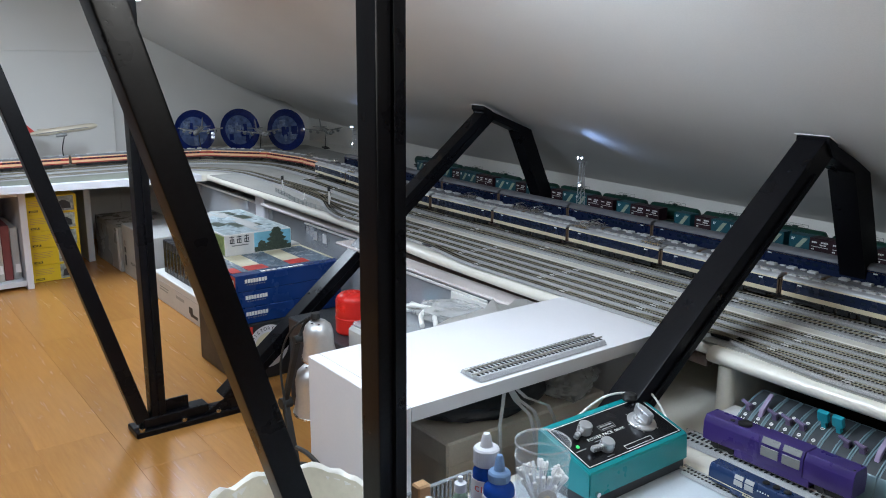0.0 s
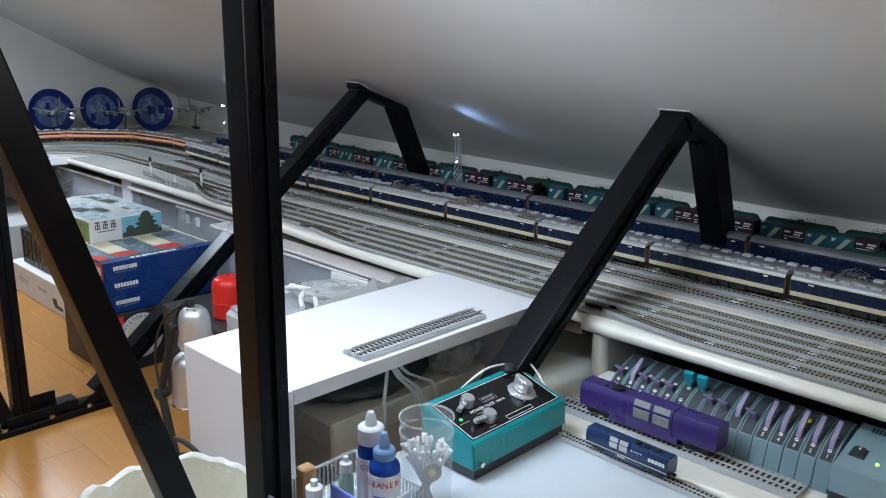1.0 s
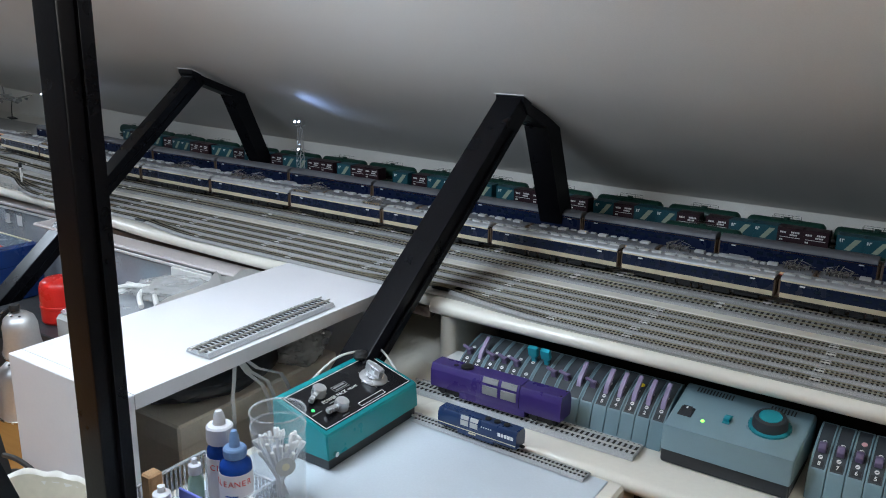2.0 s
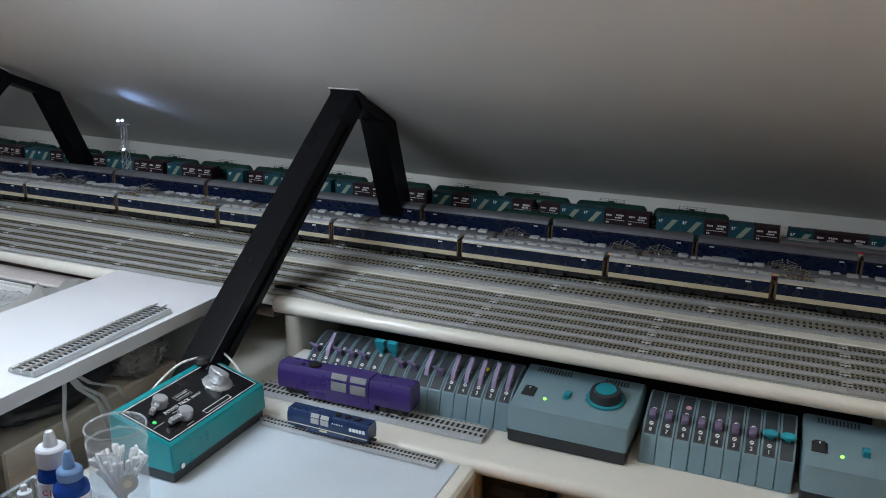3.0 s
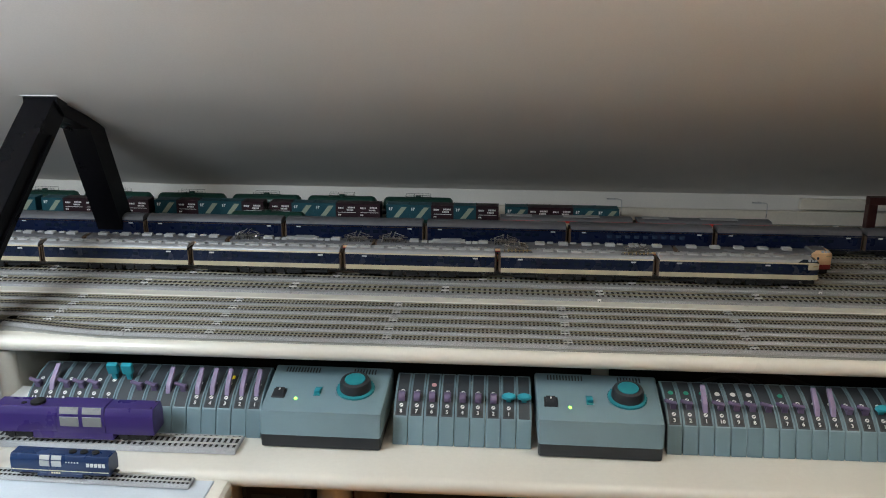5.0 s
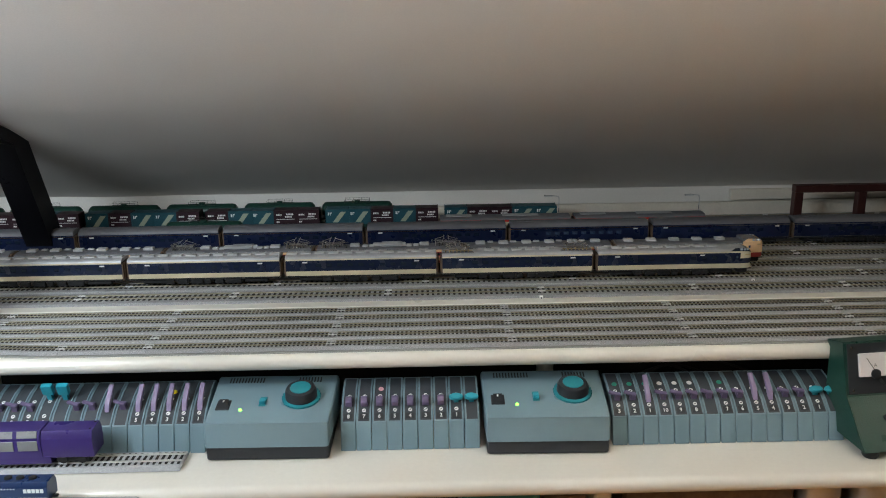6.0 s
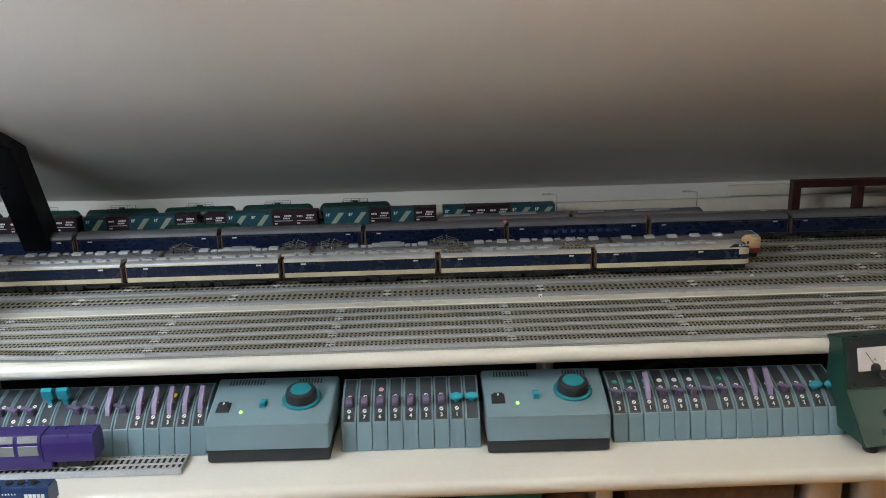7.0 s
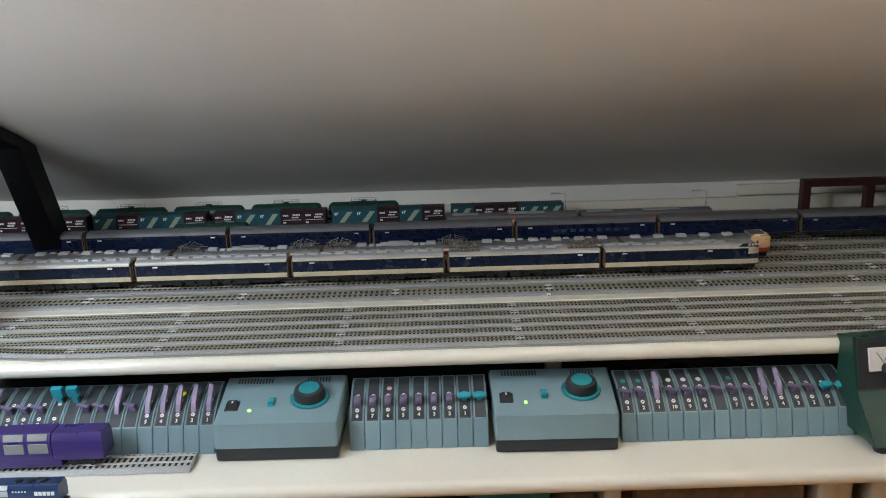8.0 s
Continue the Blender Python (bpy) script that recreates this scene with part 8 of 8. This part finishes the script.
def waste_bin():
    t = thing("waste_bin", pose(-0.893, 0.336, FLOOR), "round waste bin lined with a white plastic bag", "bin")
    part("bucket", lathe([(0, 0.0), (0.080, 0.0), (0.097, 0.262), (0.094, 0.262), (0.078, 0.004), (0, 0.004)], 36), M_CARDWHITE, t)
    # loose bag turned out over the rim: creased, with a ragged hanging hem
    bm = lathe([(0.082, 0.16), (0.090, 0.220), (0.095, 0.264), (0.101, 0.270), (0.106, 0.262), (0.108, 0.228), (0.106, 0.185)], 96)
    for v in bm.verts:
        a = math.atan2(v.co.y, v.co.x)
        r = math.hypot(v.co.x, v.co.y)
        out = max(0.0, (r - 0.092) / 0.016)
        fold = 0.050 * abs(noise.noise(Vector((math.cos(a) * 4, math.sin(a) * 4, v.co.z * 12)))) + 0.010 * math.sin(a * 7 + 3 * noise.noise(Vector((math.cos(a) * 2, math.sin(a) * 2, 0))))
        v.co.x *= 1 + fold * out * 0.6
        v.co.y *= 1 + fold * out * 0.6
        v.co.z += (0.014 * noise.noise(Vector((math.cos(a) * 2.2, math.sin(a) * 2.2, 5)))) + (0.005 * noise.noise(Vector((math.cos(a) * 5, math.sin(a) * 5, 2))) if r > 0.1 else 0)
    part("liner", bm, M_BAG, t, "white plastic liner folded over the rim", smooth=40)
    bm = lathe([(0, 0.155), (0.05, 0.150), (0.0825, 0.16), (0.0895, 0.220), (0.0945, 0.266)], 64)
    for v in bm.verts:
        a = math.atan2(v.co.y, v.co.x)
        v.co.z += 0.014 * noise.noise(Vector((math.cos(a) * 2.2, math.sin(a) * 2.2, 5))) + 0.006 * abs(noise.noise(v.co * 40))
    part("liner_bottom", bm, M_LINER, t, "yellowish inside of the liner", smooth=40)
    return t


waste_bin()
solid("black_cable", hose([(-1.11, 0.452, -0.150), (-1.06, 0.447, -0.140), (-1.00, 0.446, -0.150), (-0.93, 0.446, -0.180), (-0.885, 0.447, -0.26), (-0.87, 0.448, FLOOR + 0.003)], 0.0035), M_CABLE, "black cable hanging beside the waste bin", "cable")


# ---- bookcase under the west wing ----
def bookcase():
    t = thing("low_bookcase", pose(0.01, 0.035, 0), "low white open bookcase under the layout wing", "bookcase")
    x0, x1, zt = -3.50, -3.125, -0.0345
    for y in (-0.35, 0.03, 0.415):
        part("upright", box(x0, x1, y, y + 0.022, FLOOR, zt, 0.001), M_WHITE, t)
    part("upright", box(-3.66, -3.408, 0.690, 0.714, FLOOR, zt, 0.001), M_WHITE, t, "set-back end upright")
    # shade of the bay's inside is put into this board's colour
    part("back_board", box(-3.668, -3.6605, 0.44, 0.714, FLOOR, zt), M_DARKVOID, t, "near-black back, painted as the shade inside the end bay")
    for a, b in ((-0.328, 0.03), (0.052, 0.415)):
        part("bottom_shelf", box(x0, x1 - 0.004, a, b, FLOOR + 0.012, FLOOR + 0.030, 0.001), M_WHITE, t)
        part("top_rail", box(x0, x1 - 0.004, a, b, zt - 0.016, zt, 0.001), M_WHITE, t)
    part("back_board", box(x0 - 0.008, x0, -0.35, 0.437, FLOOR, zt), M_WHITE, t)


bookcase()
for k in range(5):
    z = FLOOR + 0.0006 + 0.0614 * k
    t = thing("yellow_kit_box", pose(0.01, 0.030, 0), "yellow printed model kit box with a dark picture, stacked", "box", "stacked yellow boxes")
    part("carton", box(-3.47, -3.200, 0.452, 0.620, z, z + 0.0606, 0.001), M_YELLOW, t)
    part("picture", box(-3.200, -3.1994, 0.545, 0.610, z + 0.004, z + 0.057), make("kit_picture", (0.36, 0.42, 0.42), 0.4, grain=60, vary=0.6, stain=40, stains=0.3) if k == 0 else bpy.data.materials["kit_picture"], t, "dark locomotive picture")
    part("picture_shape", prism([(0.552, z + 0.012), (0.600, z + 0.012), (0.598, z + 0.030), (0.585, z + 0.040), (0.572, z + 0.044), (0.556, z + 0.034)], -3.1994, -3.1990), M_CHARCOAL, t)
    part("name_plate", box(-3.200, -3.1995, 0.462, 0.490, z + 0.006, z + 0.013), M_CHARCOAL, t)
    name_bars(t, Matrix.Translation((-3.1995, 0.476, z + 0.0095)) @ FACE_EAST, 5, 0.003, 0.004, 0.0014, M_YELLOW)
    for r in range(4):
        part("print_bar", box(-3.200, -3.1996, 0.462, 0.525 - 0.008 * (r % 2), z + 0.044 - 0.006 * r, z + 0.0455 - 0.006 * r), M_CORK, t)
rng_books = random.Random(13)
y = 0.075
k = 0
while y < 0.395:
    w = rng_books.uniform(0.018, 0.034)
    h = rng_books.uniform(0.15, 0.25)
    t = thing("book", pose(0.01, 0.035, 0), "worn book standing on the bottom shelf of the bookcase", "book", "shelved books")
    part("cover", box(-3.40, -3.17 + rng_books.uniform(-0.01, 0.02), y, y + w, FLOOR + 0.0305, FLOOR + 0.030 + h, 0.0015), (M_BOOKRED, M_BOOKPALE, M_BOOKRED, M_CARDGREY)[k % 4], t)
    part("spine_label", box(-3.149, -3.1486, y + 0.004, y + w - 0.004, FLOOR + 0.06, FLOOR + 0.09), M_LABEL, t) if k % 2 else None
    y += w + 0.002
    k += 1


# ---- plates and aircraft models on the wing ----
# pale patches: part picture, part white reflections put into the colour
M_PLATEPALE = make("pale_glaze", (0.15, 0.19, 0.30), 0.1, grain=90, vary=0.5, stain=40, stains=0.3, coat=0.5)


def plate(x, y, z, tilt, r, label):
    t = thing("collector_plate", pose(x, y, z + r * 0.985, 0, 90 - tilt, 0), label, "plate", "blue plates")
    part("rim", lathe([(r * 0.74, 0.004), (r * 0.80, 0.007), (r * 0.98, 0.016), (r, 0.0165), (r * 0.99, 0.013), (r * 0.6, 0.0), (0, 0.0)], 56), M_PLATEBLUE, t, "dark cobalt glazed rim")
    part("well", lathe([(r * 0.74, 0.0045), (r * 0.70, 0.0030), (0, 0.0026)], 56), M_PLATEPICT, t, "blue and white picture in the well, with painted reflections")
    rng = random.Random(int(y * 100))
    for k in range(9):
        a, b = rng.uniform(-0.5, 0.5) * r, rng.uniform(-0.5, 0.5) * r
        w, h = rng.uniform(0.006, 0.016), rng.uniform(0.006, 0.02)
        if math.hypot(a, b) < r * 0.6:
            part("glaze_patch", box(a - h, a + h, b - w, b + w, 0.0026, 0.0036 + 0.0001 * k, 0.001), M_PLATEBLUE if k % 2 else M_PLATEPALE, t)
    return t


plate(-3.60, 1.249, 0.001, 8, 0.092, "round cobalt blue collector plate leaning on the wall")
plate(-3.56, 1.440, 0.001, 8, 0.093, "round cobalt blue collector plate with a pale picture, leaning")
plate(-3.46, 1.615, 0.001, 8, 0.092, "round cobalt blue collector plate leaning near the eaves")


def airliner(m, scale, label, tail_mat, stand_h, skin=None):
    """A desk model airliner on a stand: fuselage along x, nose at +x."""
    skin = skin or M_BEIGEWHITE
    t = thing("model_airliner", m, label, "model aeroplane", "model airliners")
    L, r = 0.270 * scale, 0.0135 * scale
    prof = [(0, -L / 2), (r * 0.25, -L * 0.49), (r * 0.75, -L * 0.36), (r, -L * 0.22), (r, L * 0.33), (r * 0.92, L * 0.41), (r * 0.6, L * 0.47), (r * 0.25, L * 0.495), (0, L / 2)]
    part("fuselage", lathe(prof, 20, m=pose(0, 0, 0, 0, 90, 0)), skin, t, smooth=60)
    part("cheat_line", box(-L * 0.36, L * 0.36, -r * 1.02, r * 1.02, -r * 0.18, r * 0.02), M_WINDOWGREY, t)
    for s in (-1, 1):
        w = part("wing", prism([(0.035 * scale, 0), (-0.020 * scale, 0), (-0.075 * scale, s * 0.118 * scale), (-0.055 * scale, s * 0.120 * scale)], -0.0016 * scale, 0.0016 * scale, "z"), skin, t, "", pose(0, 0, -r * 0.5, s * 5, 0, 0))
        for d in (0.045, 0.082):
            part("engine", lathe([(0.0062 * scale, -0.012 * scale), (0.0075 * scale, 0.002 * scale), (0.0072 * scale, 0.016 * scale), (0.0056 * scale, 0.017 * scale), (0.0054 * scale, 0.006 * scale), (0, 0.006 * scale)], 16, m=pose(0.012 * scale - d * 0.45, s * d * scale, -0.010 * scale, 0, 90, 0)), M_WINDOWGREY, w)
        part("tailplane", prism([(-L * 0.40, 0), (-L * 0.47, 0), (-L * 0.53, s * 0.042 * scale), (-L * 0.50, s * 0.044 * scale)], -0.001 * scale, 0.001 * scale, "z"), skin, t, "", pose(0, 0, r * 0.3))
    part("fin", prism([(-L * 0.36, r * 0.6), (-L * 0.47, r * 0.5), (-L * 0.53, r * 0.6 + 0.042 * scale), (-L * 0.49, r * 0.6 + 0.042 * scale)], -0.0014 * scale, 0.0014 * scale, "y"), tail_mat, t, "coloured tail fin")
    part("stand_rod", hose([(-0.015 * scale, 0, -stand_h + 0.005), (-0.012 * scale, 0, -stand_h * 0.6), (0.0, 0, -stand_h * 0.3), (0.012 * scale, 0, -r * 0.8)], 0.0022), M_CABLE, t, "dark curved stand")
    part("stand_base", box(-0.040 * scale, 0.022 * scale, -0.018 * scale, 0.018 * scale, -stand_h, -stand_h + 0.005, 0.002), M_CABLE, t)
    return t


M_SILVERPLANE = make("airliner_silver", (0.44, 0.44, 0.43), 0.22, metal=0.4, grain=400, vary=0.05, stain=20, stains=0.06)
M_BEIGEWHITE = make("airliner_cream", (0.58, 0.51, 0.40), 0.3, grain=400, vary=0.03, stain=20, stains=0.05)
airliner(pose(-3.60, 0.716, 0.123, 0, -6, 86), 1.0, "cream model airliner with a red tail on a curved stand", M_BRIGHTRED, 0.1215)
for x, y, z, turn in ((-3.43, 1.208, 0.112, -30), (-3.40, 1.470, 0.095, -12), (-3.42, 1.800, 0.085, -14)):
    airliner(pose(x, y, z, 0, 3, turn), 0.78, "silver-grey model airliner on a stand before the blue plates", M_SILVERPLANE, z - 0.0015, M_SILVERPLANE)


# ---- things stored below the control shelf ----
def stored(name, bm, mat, label, category, m=None):
    return solid(name, bm, mat, label, category, m=m)


def amplifier():
    t = thing("black_appliance", pose(-0.385, 0.90, FLOOR), "black electrical appliance stored under the shelf", "appliance")
    part("case", box(0, 0.092, 0, 0.25, 0, 0.215, 0.003), M_CHARCOAL, t)
    part("front_plate", box(0.006, 0.086, -0.003, 0, 0.02, 0.20, 0.001), M_CABLE, t)
    part("display", box(0.014, 0.060, -0.0042, -0.003, 0.175, 0.190), M_PANELGREY, t)


amplifier()
stored("steel_tin", lathe([(0, 0), (0.024, 0), (0.024, 0.214), (0.022, 0.217), (0, 0.217)], 28), M_SILVERLAMP, "tall brushed steel tin stored under the shelf", "tin", pose(-0.262, 0.915, FLOOR))
stored("brown_tin", lathe([(0, 0), (0.022, 0), (0.022, 0.210), (0.019, 0.214), (0, 0.214)], 28), M_BROWNTHING, "tall brown tin stored under the shelf", "tin", pose(-0.214, 0.920, FLOOR))
stored("dark_carton", box(-0.185, -0.03, 0.90, 1.2, FLOOR, -0.158, 0.003), M_DARKVOID, "dark carton stored under the shelf", "box")
stored("teal_carton", box(-0.026, 0.075, 0.875, 1.2, FLOOR, -0.150, 0.003), M_TEALDARK, "teal carton stored under the shelf", "box")
stored("brown_tin", lathe([(0, 0), (0.030, 0), (0.030, 0.205), (0, 0.210)], 28), M_BROWNTHING, "tall brown tin stored under the shelf", "tin", pose(0.112, 0.915, FLOOR))
stored("storage_chest", box(0.185, 0.41, 0.885, 1.2, FLOOR, -0.152, 0.004), M_BROWNTHING, "grey-brown plastic trunk stored under the shelf", "box")
stored("steel_tin", lathe([(0, 0), (0.028, 0), (0.028, 0.212), (0.025, 0.216), (0, 0.216)], 28), M_SILVERLAMP, "tall brushed steel tin stored under the shelf", "tin", pose(0.450, 0.905, FLOOR))
stored("steel_tin", lathe([(0, 0), (0.026, 0), (0.026, 0.212), (0.023, 0.216), (0, 0.216)], 28), M_SILVERLAMP, "tall brushed steel tin stored under the shelf", "tin", pose(0.520, 0.905, FLOOR))
block = thing("wooden_block", pose(0, 0, 0), "pale wooden block with a white top beside the switches", "block")
part("wood", box(-0.730, -0.6905, 0.952, 0.992, SHELF + 0.0004, -0.088, 0.001), M_CORK, block)
part("white_top", box(-0.726, -0.6905, 0.956, 0.992, -0.088, -0.084, 0.0008), M_CARDWHITE, block, "white painted top")


# ---- small pieces of the setting, last ----
floor_planks()
